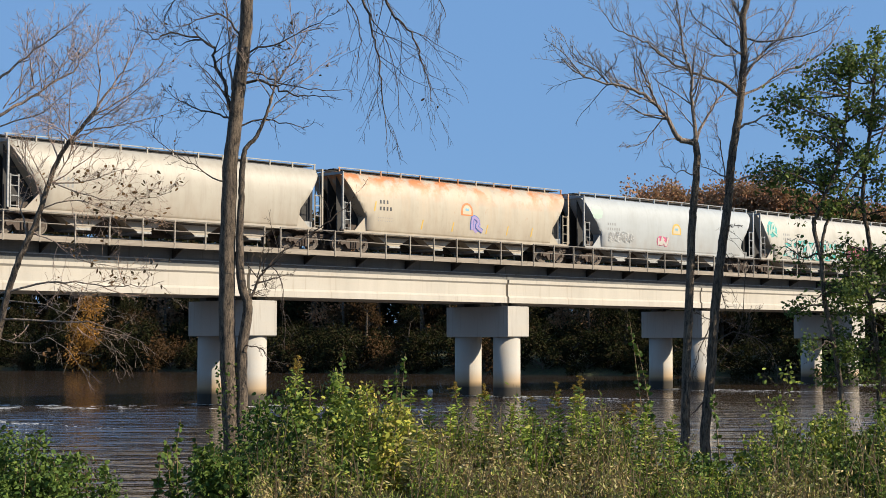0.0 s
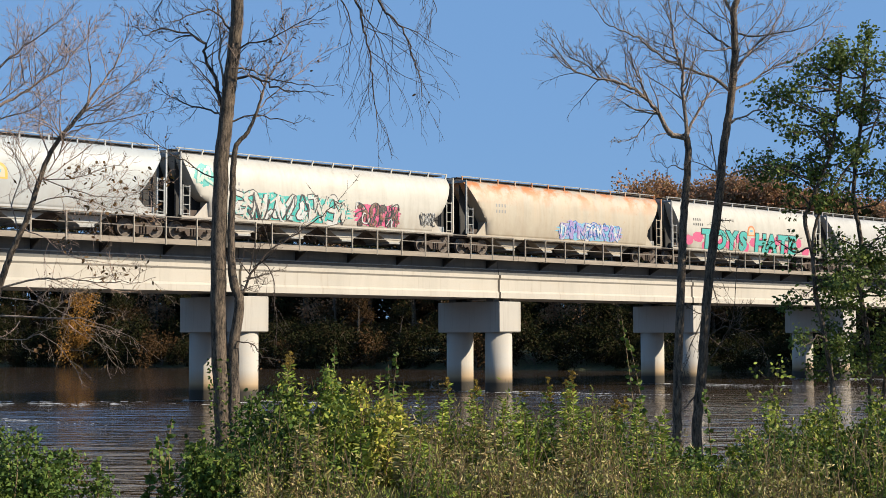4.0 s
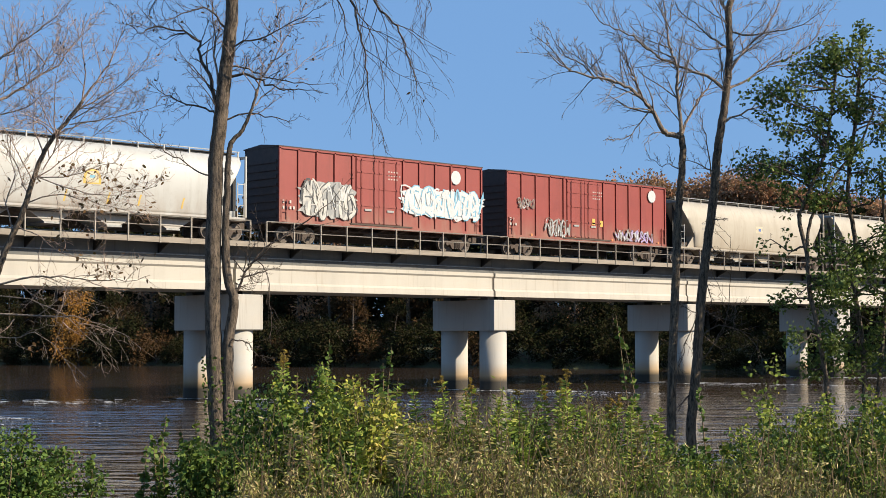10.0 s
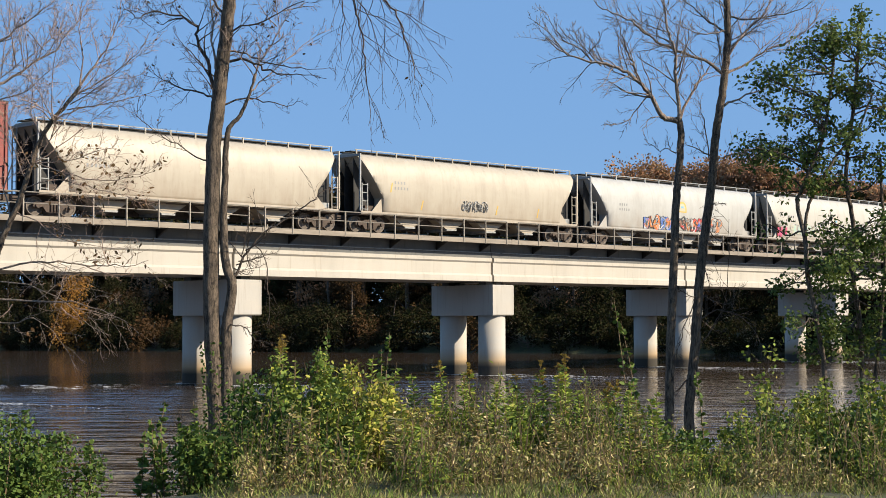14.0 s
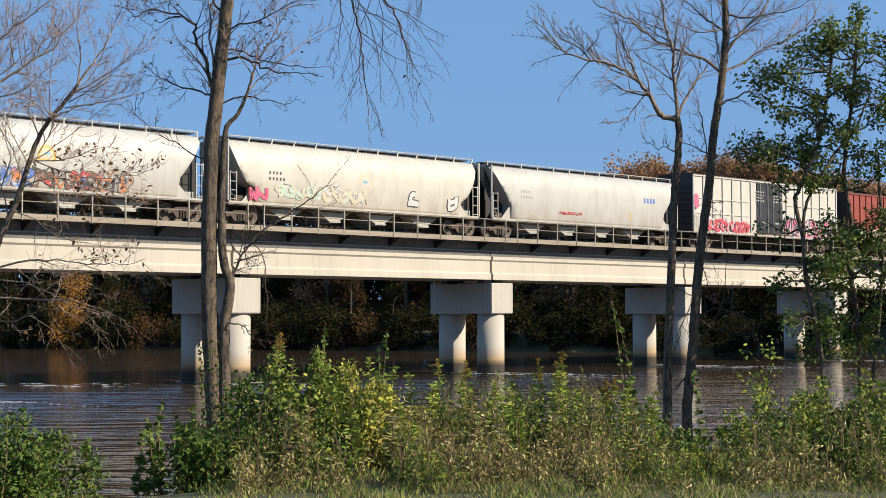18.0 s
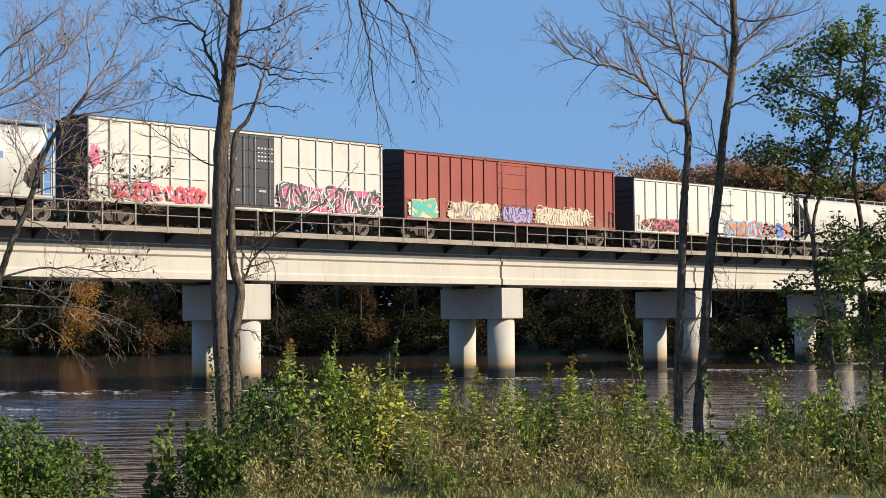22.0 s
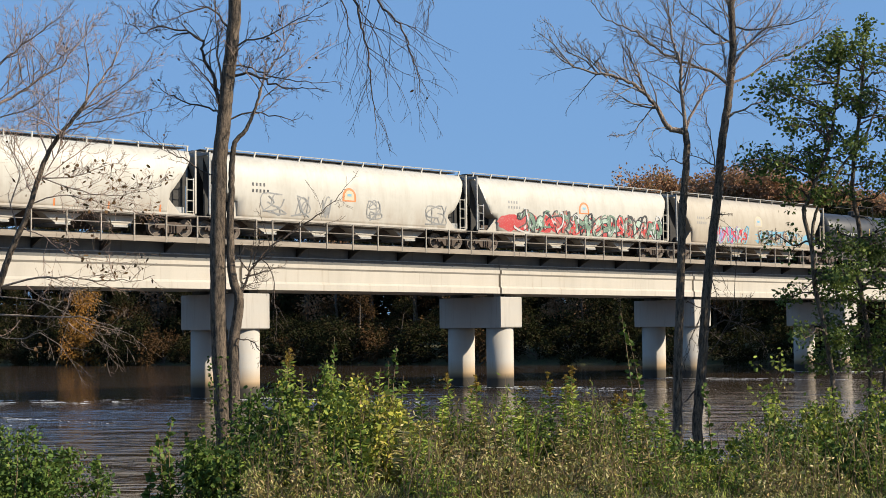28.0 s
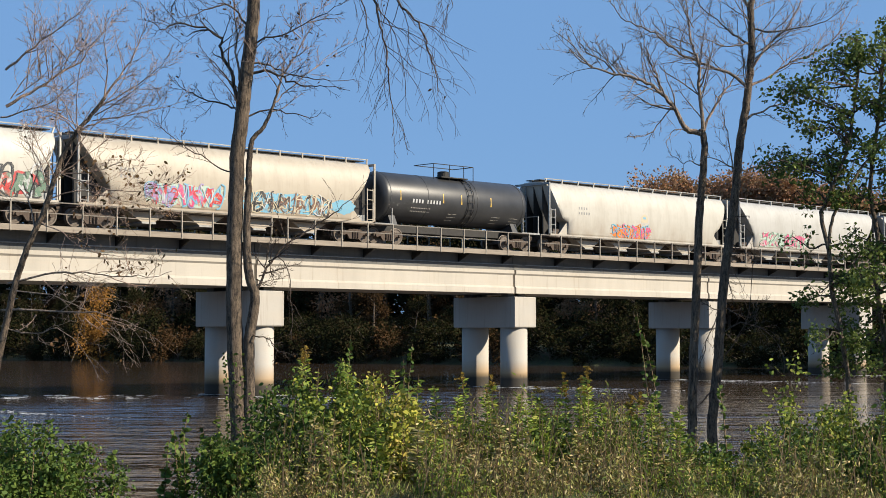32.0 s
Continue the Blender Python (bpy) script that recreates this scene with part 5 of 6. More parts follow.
    vine.make("vine_leaves", leafy("vine leaves", [(0.07, 0.14, 0.03), (0.14, 0.20, 0.04), (0.05, 0.10, 0.02), (0.20, 0.24, 0.05)], 0.2), tree, "green vine leaves climbing the trunk")
    fan(tree, 105, 10, ((0.08, 6.4), (0.28, 9.0)), (-1.0, 0.8), (-0.1, 0.7), (0.5, 1.2), MAT_TWIG)
    fan(tree, 106, 4, ((1.0, 9.3), (2.9, 9.4)), (-0.3, 0.5), (-1.0, -0.4), (0.7, 1.3), MAT_TWIG)
    fan(tree, 107, 7, ((0.28, 4.0), (0.6, 4.5)), (-0.3, 1.0), (-0.7, 0.5), (0.4, 0.8), MAT_TWIG)
    fan(tree, 108, 8, ((0.5, 6.7), (1.2, 8.3)), (-0.4, 1.0), (-0.1, 0.9), (0.5, 1.1), MAT_DIM_TWIG)
    # the slim leaning tree with long low boughs
    stems, boughs = [], []
    stem(stems, 0.06, 0.028, (-0.08, 0.0, 1.55), (-0.01, 0.0, 2.59), (0.19, 0.0, 3.63), (0.33, 0.0, 4.24), (0.48, 0.0, 4.67), (0.65, 0.0, 5.04), (0.77, 0.0, 5.37), (0.90, 0.0, 5.81), (1.02, 0.0, 6.12), (1.19, 0.0, 6.41), (1.41, 0.0, 6.67), (1.62, 0.0, 6.96))
    bough(boughs, 0.02, 2, 0.05, 1.1, (1.62, 0.0, 6.96), (1.79, 0.0, 7.21), (1.95, 0.1, 7.46), (2.07, 0.1, 7.71), (2.16, 0.2, 8.03), (2.22, 0.2, 8.33))
    bough(boughs, 0.016, 2, 0.04, 1.1, (1.41, 0.0, 6.67), (1.68, -0.1, 6.86), (2.13, -0.1, 7.11), (2.45, -0.2, 7.36), (2.69, -0.3, 7.57))
    bough(boughs, 0.026, 2, 0.04, 1.1, (0.09, 0.0, 6.82), (0.34, 0.0, 6.96), (0.68, 0.1, 7.19), (0.93, 0.1, 7.38), (1.18, 0.2, 7.56), (1.34, 0.2, 7.78), (1.51, 0.3, 8.03), (1.67, 0.3, 8.44))
    bough(boughs, 0.022, 2, 0.04, 1.1, (0.08, 0.0, 7.40), (0.36, -0.1, 7.58), (0.63, -0.1, 7.82), (0.91, -0.2, 7.97), (1.18, -0.2, 8.19), (1.41, -0.3, 8.42))
    bough(boughs, 0.014, 2, 0.03, 1.1, (1.19, 0.0, 6.41), (1.47, 0.1, 6.57), (1.80, 0.2, 6.68), (2.13, 0.3, 6.83), (2.38, 0.4, 6.93))
    bough(boughs, 0.014, 2, 0.04, 1.1, (0.01, 0.0, 6.65), (0.37, -0.1, 6.73), (0.82, -0.1, 6.85), (1.09, -0.2, 7.11), (1.36, -0.2, 7.28))
    bough(boughs, 0.014, 2, 0.05, 1.0, (1.02, 0.0, 6.12), (0.86, 0.1, 6.53), (0.85, 0.2, 6.99), (0.71, 0.3, 7.36))
    bough(boughs, 0.014, 2, 0.05, 1.0, (1.62, 0.0, 6.96), (1.68, -0.1, 7.38), (1.66, -0.2, 7.80), (1.72, -0.3, 8.22))
    bough(boughs, 0.012, 2, 0.0, 1.1, (0.90, 0.0, 5.81), (1.36, -0.1, 5.76), (1.81, -0.2, 5.88), (2.18, -0.3, 5.96))
    bough(boughs, 0.011, 2, -0.03, 1.0, (0.77, 0.0, 5.37), (1.19, -0.1, 5.49), (1.65, -0.2, 5.42), (2.11, -0.4, 5.30), (2.57, -0.5, 5.18))
    bough(boughs, 0.011, 2, -0.02, 1.0, (0.90, 0.0, 5.79), (1.46, -0.1, 5.60), (1.92, -0.3, 5.48), (2.43, -0.4, 5.49), (2.88, -0.6, 5.58))
    bough(boughs, 0.013, 2, 0.03, 1.0, (0.56, 0.0, 4.94), (0.45, 0.1, 5.38), (0.55, 0.1, 5.83), (0.44, 0.2, 6.28), (0.54, 0.3, 6.73))
    bough(boughs, 0.012, 2, 0.02, 1.0, (1.19, 0.0, 6.41), (0.92, -0.1, 6.63), (0.69, -0.3, 6.57), (0.47, -0.4, 6.42))
    bough(boughs, 0.011, 2, -0.03, 0.7, (0.65, 0.0, 5.02), (1.02, -0.1, 4.84), (1.40, -0.2, 4.58), (1.85, -0.3, 4.48), (2.30, -0.4, 4.39))
    bough(boughs, 0.018, 2, -0.02, 0.6, (0.14, 0.0, 4.06), (0.77, -0.1, 4.18), (1.22, -0.2, 4.23), (1.67, -0.2, 4.18), (2.12, -0.3, 4.17), (2.48, -0.4, 4.16), (2.79, -0.5, 4.22), skin=MAT_PALE_TWIG)
    bough(boughs, 0.018, 2, -0.03, 0.4, (0.06, 0.0, 3.65), (0.97, -0.1, 3.63), (1.60, -0.3, 3.61), (2.07, -0.4, 3.49), (2.52, -0.6, 3.28), skin=MAT_PALE_TWIG)
    bough(boughs, 0.011, 2, -0.05, 0.4, (0.06, 0.0, 3.41), (0.63, -0.1, 3.28), (1.01, -0.3, 3.37), (1.39, -0.4, 3.11), (1.60, -0.6, 2.86), skin=MAT_PALE_TWIG)
    bough(boughs, 0.011, 2, -0.05, 0.35, (0.14, 0.0, 3.98), (0.86, -0.1, 3.89), (1.40, -0.1, 3.63), (1.85, -0.2, 3.28), (2.21, -0.3, 3.11), skin=MAT_PALE_TWIG)
    tree, tips = bare_tree(
        "slim leaning bare tree with fine pale twigs and withered leaves", -7.0, 24.0, stems, boughs, 8, MAT_DIM_TWIG, 0.5)
    fan(tree, 91, 12, ((0.8, 5.5), (1.6, 6.9)), (-0.5, 1.2), (0.1, 1.0), (0.8, 1.6), MAT_DIM_TWIG)
    fan(tree, 92, 9, ((0.1, 6.9), (1.3, 7.7)), (-0.4, 1.0), (0.1, 1.0), (0.7, 1.4), MAT_DIM_TWIG)
    fan(tree, 93, 6, ((0.4, 4.1), (2.4, 4.2)), (-0.2, 1.0), (-0.7, 0.4), (0.4, 0.9), MAT_DIM_TWIG)
    fan(tree, 94, 3, ((0.3, 3.6), (2.0, 3.5)), (-0.3, 1.0), (-0.8, 0.3), (0.4, 0.9), MAT_DIM_TWIG)
    low = [k for k in tips if k[0].z + tree.location.z < 6.0]
    leaves_on(tree, low, 32, 250, 0.08, 0.042, withered, "withered_leaves", 0.06)
    leaves_on(tree, tips, 33, 60, 0.06, 0.03, withered, "withered_leaves", 0.05)
    # the pair of slender trees
    stems, boughs = [], []
    stem(stems, 0.076, 0.05, (-0.05, 0.0, 1.03), (-0.04, 0.0, 1.63), (-0.03, 0.0, 2.41), (0.01, 0.0, 3.28), (0.05, 0.0, 4.15), (0.09, 0.0, 5.03), (0.13, 0.0, 5.47), (0.17, 0.0, 5.91), (0.19, 0.0, 6.22), (0.15, 0.0, 6.46))
    bough(boughs, 0.034, 2, 0.05, 1.0, (0.15, 0.0, 6.42), (0.15, 0.0, 6.80), (0.12, 0.0, 7.15), (0.09, 0.0, 7.51), (0.04, 0.1, 7.78), (-0.03, 0.1, 8.10), (-0.08, 0.1, 8.59), (-0.11, 0.1, 9.04))
    bough(boughs, 0.045, 2, 0.05, 0.8, (0.16, 0.0, 6.39), (-0.06, 0.0, 6.44), (-0.17, -0.1, 6.56), (-0.28, -0.1, 6.74), (-0.37, -0.1, 6.87), (-0.55, -0.1, 7.08), (-0.73, -0.2, 7.16), (-0.99, -0.2, 7.25), (-1.22, -0.2, 7.30), (-1.48, -0.2, 7.37), (-1.74, -0.3, 7.47), (-1.94, -0.3, 7.67))
    bough(boughs, 0.022, 2, 0.05, 1.1, (-0.42, 0.0, 6.97), (-0.53, 0.0, 7.24), (-0.61, 0.1, 7.47), (-0.69, 0.1, 7.70), (-0.75, 0.2, 7.98), (-0.77, 0.2, 8.34))
    bough(boughs, 0.026, 2, 0.05, 1.0, (0.18, 0.0, 6.44), (0.29, 0.1, 6.71), (0.46, 0.1, 6.99), (0.60, 0.2, 7.18), (0.74, 0.2, 7.34), (0.88, 0.3, 7.57), skin=MAT_DIM_TWIG)
    bough(boughs, 0.012, 2, -0.02, 0.9, (-0.34, 0.0, 6.84), (-0.46, -0.1, 6.65), (-0.60, -0.1, 6.46), (-0.79, -0.2, 6.34), (-1.10, -0.3, 6.31))
    bough(boughs, 0.01, 1, -0.05, 0.9, (-0.05, 0.0, 6.42), (-0.24, -0.1, 6.47), (-0.38, -0.1, 6.33), (-0.42, -0.2, 6.11))
    bough(boughs, 0.01, 2, 0.02, 0.8, (0.14, 0.0, 5.91), (-0.03, -0.1, 5.94), (-0.23, -0.3, 5.92), (-0.42, -0.4, 6.04))
    bough(boughs, 0.014, 2, 0.05, 1.0, (-1.19, 0.0, 7.34), (-1.36, 0.1, 7.53), (-1.53, 0.1, 7.65), (-1.75, 0.2, 7.88), (-1.88, 0.2, 8.16))
    pair_a, _ = bare_tree(
        "slender bare tree with a long reaching bough", 3.76, 24.0, stems, boughs, 11, MAT_PALE_TWIG, 0.45)
    stems, boughs = [], []
    stem(stems, 0.084, 0.046, (-0.00, 0.0, 0.92), (-0.01, 0.0, 1.53), (-0.01, 0.0, 2.05), (0.07, 0.0, 2.75), (0.11, 0.0, 3.28), (0.19, 0.0, 4.16), (0.29, 0.0, 4.87), (0.38, 0.0, 5.49), (0.42, 0.0, 5.93), (0.47, 0.0, 6.38), (0.55, 0.0, 6.82), (0.61, 0.0, 7.27), (0.65, 0.0, 7.72), (0.65, 0.0, 8.17), (0.64, 0.0, 8.44), (0.70, 0.0, 8.62), (0.75, 0.0, 8.98), (0.79, 0.0, 9.52))
    bough(boughs, 0.035, 2, 0.05, 0.9, (0.63, 0.0, 8.40), (0.54, 0.1, 8.63), (0.43, 0.1, 8.96))
    bough(boughs, 0.03, 2, 0.05, 0.9, (0.59, 0.0, 7.14), (0.41, 0.0, 7.29), (0.19, -0.1, 7.39), (-0.04, -0.1, 7.47), (-0.36, -0.1, 7.60), (-0.54, -0.2, 7.70), (-0.72, -0.2, 7.81), (-0.90, -0.3, 7.94), (-1.12, -0.3, 8.06), (-1.35, -0.3, 8.14), (-1.52, -0.4, 8.27), (-1.62, -0.4, 8.48))
    bough(boughs, 0.022, 2, 0.05, 1.0, (0.65, 0.0, 7.81), (0.44, 0.1, 7.95), (0.27, 0.1, 8.10), (0.15, 0.2, 8.25), (-0.07, 0.2, 8.40), (-0.19, 0.3, 8.68))
    bough(boughs, 0.013, 2, 0.05, 1.0, (0.65, 0.0, 7.85), (0.37, -0.1, 7.79), (0.09, -0.1, 7.80), (-0.15, -0.2, 7.90), (-0.33, -0.3, 8.00))
    bough(boughs, 0.022, 2, 0.03, 0.9, (0.56, 0.0, 6.65), (0.74, 0.1, 6.76), (1.02, 0.1, 6.89), (1.27, 0.2, 6.97), (1.47, 0.3, 7.23))
    bough(boughs, 0.024, 2, 0.05, 1.1, (0.62, 0.0, 7.41), (0.77, -0.1, 7.65), (0.98, -0.1, 7.88), (1.19, -0.2, 8.09), (1.33, -0.2, 8.39), (1.44, -0.3, 8.64), skin=MAT_DIM_TWIG)
    bough(boughs, 0.022, 2, 0.05, 1.0, (0.61, 0.0, 7.18), (1.02, 0.1, 7.37), (1.30, 0.2, 7.59), (1.68, 0.2, 7.72), (2.07, 0.3, 8.05), (2.37, 0.4, 8.53), skin=MAT_DIM_TWIG)
    bough(boughs, 0.018, 2, 0.05, 1.0, (0.67, 0.0, 8.08), (0.99, -0.1, 8.01), (1.41, -0.2, 8.06), (1.74, -0.3, 8.15), (2.07, -0.4, 8.36))
    bough(boughs, 0.018, 2, 0.03, 0.8, (0.41, 0.0, 5.83), (0.64, 0.1, 5.89), (0.93, 0.1, 5.95), (1.30, 0.2, 5.98), (1.81, 0.3, 5.98))
    bough(boughs, 0.014, 2, 0.02, 0.8, (0.41, 0.0, 5.80), (0.26, -0.1, 5.92), (0.02, -0.2, 6.00), (-0.17, -0.3, 6.03))
    bough(boughs, 0.013, 2, 0.03, 0.8, (0.38, 0.0, 5.75), (0.28, -0.1, 6.10), (0.22, -0.1, 6.45), (0.15, -0.2, 6.67), (0.09, -0.2, 6.79))
    bough(boughs, 0.01, 2, -0.08, 0.8, (0.13, 0.0, 3.63), (-0.08, -0.1, 3.28), (-0.18, -0.2, 2.93), (-0.33, -0.3, 2.67), skin=MAT_TWIG)
    bough(boughs, 0.016, 1, -0.02, 0.8, (0.06, 0.0, 2.49), (-0.18, -0.1, 2.28), (-0.29, -0.3, 2.16), skin=MAT_TWIG)
    bough(boughs, 0.01, 2, 0.03, 0.7, (0.16, 0.0, 2.93), (0.33, -0.1, 3.19), (0.54, -0.1, 3.63), (0.58, -0.2, 4.33), (0.60, -0.2, 4.85), skin=MAT_TWIG)
    bough(boughs, 0.012, 2, -0.05, 0.7, (0.12, 0.0, 3.28), (0.41, -0.1, 3.46), (0.75, -0.1, 3.37), (0.99, -0.2, 3.11), (1.06, -0.3, 2.76), skin=MAT_TWIG)
    pair_b, _ = bare_tree(
        "slender bare tree standing close to its neighbour", 4.08, 24.2, stems, boughs, 12, MAT_PALE_TWIG, 0.45)
    fan(pair_a, 101, 8, ((0.15, 6.5), (0.0, 8.4)), (-0.9, 0.6), (0.2, 1.0), (0.5, 1.1), MAT_PALE_TWIG)
    fan(pair_a, 102, 8, ((-0.6, 7.1), (-1.7, 7.5)), (-0.7, 0.2), (0.1, 1.0), (0.4, 0.9), MAT_PALE_TWIG)
    fan(pair_b, 103, 12, ((0.58, 6.9), (0.66, 8.8)), (-0.9, 1.1), (0.2, 1.0), (0.6, 1.5), MAT_PALE_TWIG)
    fan(pair_b, 104, 6, ((0.1, 3.0), (0.3, 5.2)), (-0.9, 0.9), (-0.5, 0.4), (0.4, 0.8), MAT_TWIG)


def leaves_on(tree, tips, seed, count, long, wide, mat, name, jitter=0.1, droop=-0.6):
    rng, lv = random.Random(seed), Leaves(6)
    for _ in range(int(count)):
        p, d = tips[rng.randrange(len(tips))]
        q = p - d * rng.uniform(0, 0.15) + Vector((rng.uniform(-1, 1), rng.uniform(-1, 1), rng.uniform(-1, 1))) * jitter
        lv.add(q, (rng.uniform(-1, 1), rng.uniform(-1, 1), rng.uniform(-0.5, 0.7) + droop), long * rng.uniform(0.6, 1.3), wide * rng.uniform(0.6, 1.3), rng)
    lv.make(name, mat, tree)


def green_tree():
    """Thin crooked stems that carry a broad leafy crown."""
    mat = leafy("green tree leaves", [(0.05, 0.085, 0.028), (0.10, 0.15, 0.04), (0.06, 0.10, 0.03), (0.26, 0.31, 0.08), (0.04, 0.07, 0.025), (0.15, 0.20, 0.05)], 0.3)
    rng = random.Random(63)
    one, two, three = [], [], []
    stem(one, 0.042, 0.02, (-0.10, 0, 1.2), (-0.17, 0, 2.41), (-0.25, 0, 3.11), (-0.40, 0, 3.95), (-0.45, 0, 4.54), (-0.55, 0, 5.04), (-0.49, 0, 5.21), (-0.31, 0, 5.63), (-0.14, 0, 6.06), (-0.04, 0, 6.65), (0.05, 0, 7.45))
    stem(one, 0.026, 0.014, (-0.45, 0, 4.54), (-0.39, 0, 4.96), (-0.23, 0, 5.30), (0.03, 0, 5.72), (0.37, 0, 6.14), (0.59, 0, 6.65))
    stem(two, 0.045, 0.025, (-0.02, 0, 1.2), (0.02, 0, 2.45), (-0.01, 0, 3.28), (-0.12, 0, 4.12), (-0.08, 0, 4.79), (-0.18, 0, 5.38), (-0.13, 0, 5.97), (-0.04, 0, 6.65), (0.06, 0, 7.6))
    stem(two, 0.035, 0.02, (0.05, 0.1, 1.2), (0.30, 0.2, 2.6), (0.45, 0.2, 4.2), (0.40, 0.2, 5.8))
    stem(three, 0.045, 0.025, (0, 0, 1.0), (-0.1, 0, 2.4), (0.0, 0, 3.8), (-0.15, 0, 5.4), (0.0, 0, 7.4))
    # side, away, seed, stems, limbs, their reach to either side, and the share of low limbs
    crowns = ((6.05, 23.0, 21, one, 50, -1.25, 0.5, 0.3), (6.55, 23.5, 22, two, 66, -0.9, 0.9, 0.5), (7.35, 23.0, 23, three, 60, -1.0, 0.9, 0.5))
    for across, away, seed, stems, count, least, most, share in crowns:
        limbs, spine = [], stems[0][0]
        for k in range(count):
            low = rng.random() < share
            z = rng.uniform(2.7, 4.8) if low else rng.uniform(5.15, spine[-1][2])
            i = max(j for j in range(len(spine) - 1) if spine[j][2] <= z)
            g = (z - spine[i][2]) / (spine[i + 1][2] - spine[i][2])
            p = [spine[i][j] + (spine[i + 1][j] - spine[i][j]) * g for j in range(3)]
            full = math.sin(math.pi * min(1.0, max(0.0, (z - 4.9) / 3.0))) * 0.45 + 0.62
            sway, up, dep = rng.uniform(least, most) * full, rng.uniform(-0.05, 0.45), rng.uniform(-0.8, 0.8)
            if low:
                sway, up = rng.uniform(-0.7, 0.7), rng.uniform(-0.15, 0.15)
            mid = [(p[0] + sway * f, dep * f + rng.uniform(-0.1, 0.1), p[2] + up * f ** 0.7 + rng.uniform(-0.1, 0.1)) for f in (0.4, 0.8)]
            limbs.append(([tuple(p), *mid, (p[0] + sway, dep, p[2] + up)], 0.016, 2, 0.0, 0.6))
        tree, tips = bare_tree("leafy green tree with thin crooked stems", across, away, stems, limbs, seed)
        tree.name = "green_tree"
        tips = [t for t in tips if noise.noise(t[0] * 1.9 + Vector((seed, 0, 0))) > -0.14]
        leaves_on(tree, tips, seed + 50, len(tips) * 5.8, 0.066, 0.04, mat, "foliage", 0.12, -0.5)


def weed_bank():
    """Shrubs, goldenrod and dry stalks along the top of the bank."""
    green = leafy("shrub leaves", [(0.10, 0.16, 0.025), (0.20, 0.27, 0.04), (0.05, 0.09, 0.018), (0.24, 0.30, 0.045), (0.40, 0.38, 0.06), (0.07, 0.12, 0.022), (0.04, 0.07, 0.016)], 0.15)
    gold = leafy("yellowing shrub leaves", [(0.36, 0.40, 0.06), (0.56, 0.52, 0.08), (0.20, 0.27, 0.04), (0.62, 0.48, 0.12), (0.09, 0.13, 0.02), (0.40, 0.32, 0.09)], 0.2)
    # sun and shade on the shrubs are partly put into these leaf tones
    bright = leafy("sunlit-tone shrub leaves", [(0.21, 0.28, 0.045), (0.34, 0.38, 0.06), (0.10, 0.15, 0.027), (0.44, 0.44, 0.08), (0.05, 0.085, 0.02), (0.17, 0.23, 0.04)], 0.18)
    dark = leafy("dark green and shaded shrub leaves", [(0.055, 0.105, 0.024), (0.11, 0.18, 0.034), (0.04, 0.07, 0.018), (0.18, 0.24, 0.045), (0.08, 0.13, 0.026)], 0.16)
    dry = leafy("dry weed leaves", [(0.46, 0.34, 0.14), (0.20, 0.13, 0.05), (0.24, 0.27, 0.06), (0.70, 0.56, 0.28), (0.10, 0.12, 0.03), (0.34, 0.33, 0.09), (0.09, 0.065, 0.03)], 0.18)
    lance = leafy("lance leaves", [(0.22, 0.30, 0.05), (0.34, 0.42, 0.06), (0.12, 0.18, 0.04), (0.50, 0.46, 0.09)], 0.22)
    plume = leafy("goldenrod plumes", [(0.44, 0.27, 0.05), (0.60, 0.40, 0.06), (0.26, 0.16, 0.05), (0.34, 0.26, 0.07), (0.20, 0.12, 0.05)], 0.25)
    blade = leafy("bank grass", [(0.16, 0.24, 0.04), (0.30, 0.38, 0.07), (0.40, 0.33, 0.15), (0.07, 0.09, 0.025), (0.30, 0.22, 0.10), (0.05, 0.07, 0.02)], 0.12)
    stemmat = plain("weed stems", (0.18, 0.12, 0.06), 0.8, 0, 0.4, 8)
    rng = random.Random(77)

    def shrub(name, label, across, away, wide, tall, n, mat, long=0.047, deep=0.55):
        x, y = spot(across, away)
        z = land(x, y)
        ob = empty(name, x, y, z - 0.03)
        tagged(ob, label, "shrub", "shrubs on the river bank")
        lv = Leaves(6)
        n, stems = n * 1.9, max(12, int(wide * 18))
        for s in range(stems):
            a = rng.uniform(-1, 1)
            h = tall * (1 - 0.45 * a * a) * rng.uniform(0.5, 1.08)
            foot = SIDE * (a * wide * 0.42) + FWD * rng.uniform(-deep, deep)
            line = wander(rng, foot, SIDE * (a * 0.25) + Vector((0, 0, 1)) + FWD * rng.uniform(-0.15, 0.15), h, 7, 0.12, 0.04)
            Geo().tube(line, [0.010, 0.009, 0.008, 0.007, 0.006, 0.005, 0.004, 0.003], 4, cap=False).make("stem", stemmat, ob)
            for k in range(int(n / stems)):
                f = rng.random() ** 0.8
                i = min(6, int(f * 7))
                p = line[i].lerp(line[i + 1], f * 7 - i)
                spread = 0.15 * (1.1 - 0.75 * f)
                p = p + Vector((rng.gauss(0, 1), rng.gauss(0, 1), rng.gauss(0, 0.6))) * spread
                size = long * rng.choice((0.6, 0.9, 1.1, 1.5)) * rng.uniform(0.8, 1.2) * (0.86 if away < 16 else 1)
                lv.add(p, (rng.uniform(-1, 1), rng.uniform(-1, 1), rng.uniform(-1.1, 0.3)), size, size * 0.6, rng)
        lv.make("foliage", mat, ob)

    def stalk(across, away, tall, kind):
        x, y = spot(across, away)
        ob = empty("goldenrod" if kind == "flower" else "weed_stalk", x, y, land(x, y) - 0.03)
        if kind == "flower":
            tagged(ob, "tall goldenrod stalk with lance leaves and a faded yellow plume", "wildflower", "goldenrod on the river bank")
        else:
            tagged(ob, "tall leafy weed stalk going to seed", "weed", "weed stalks on the river bank")
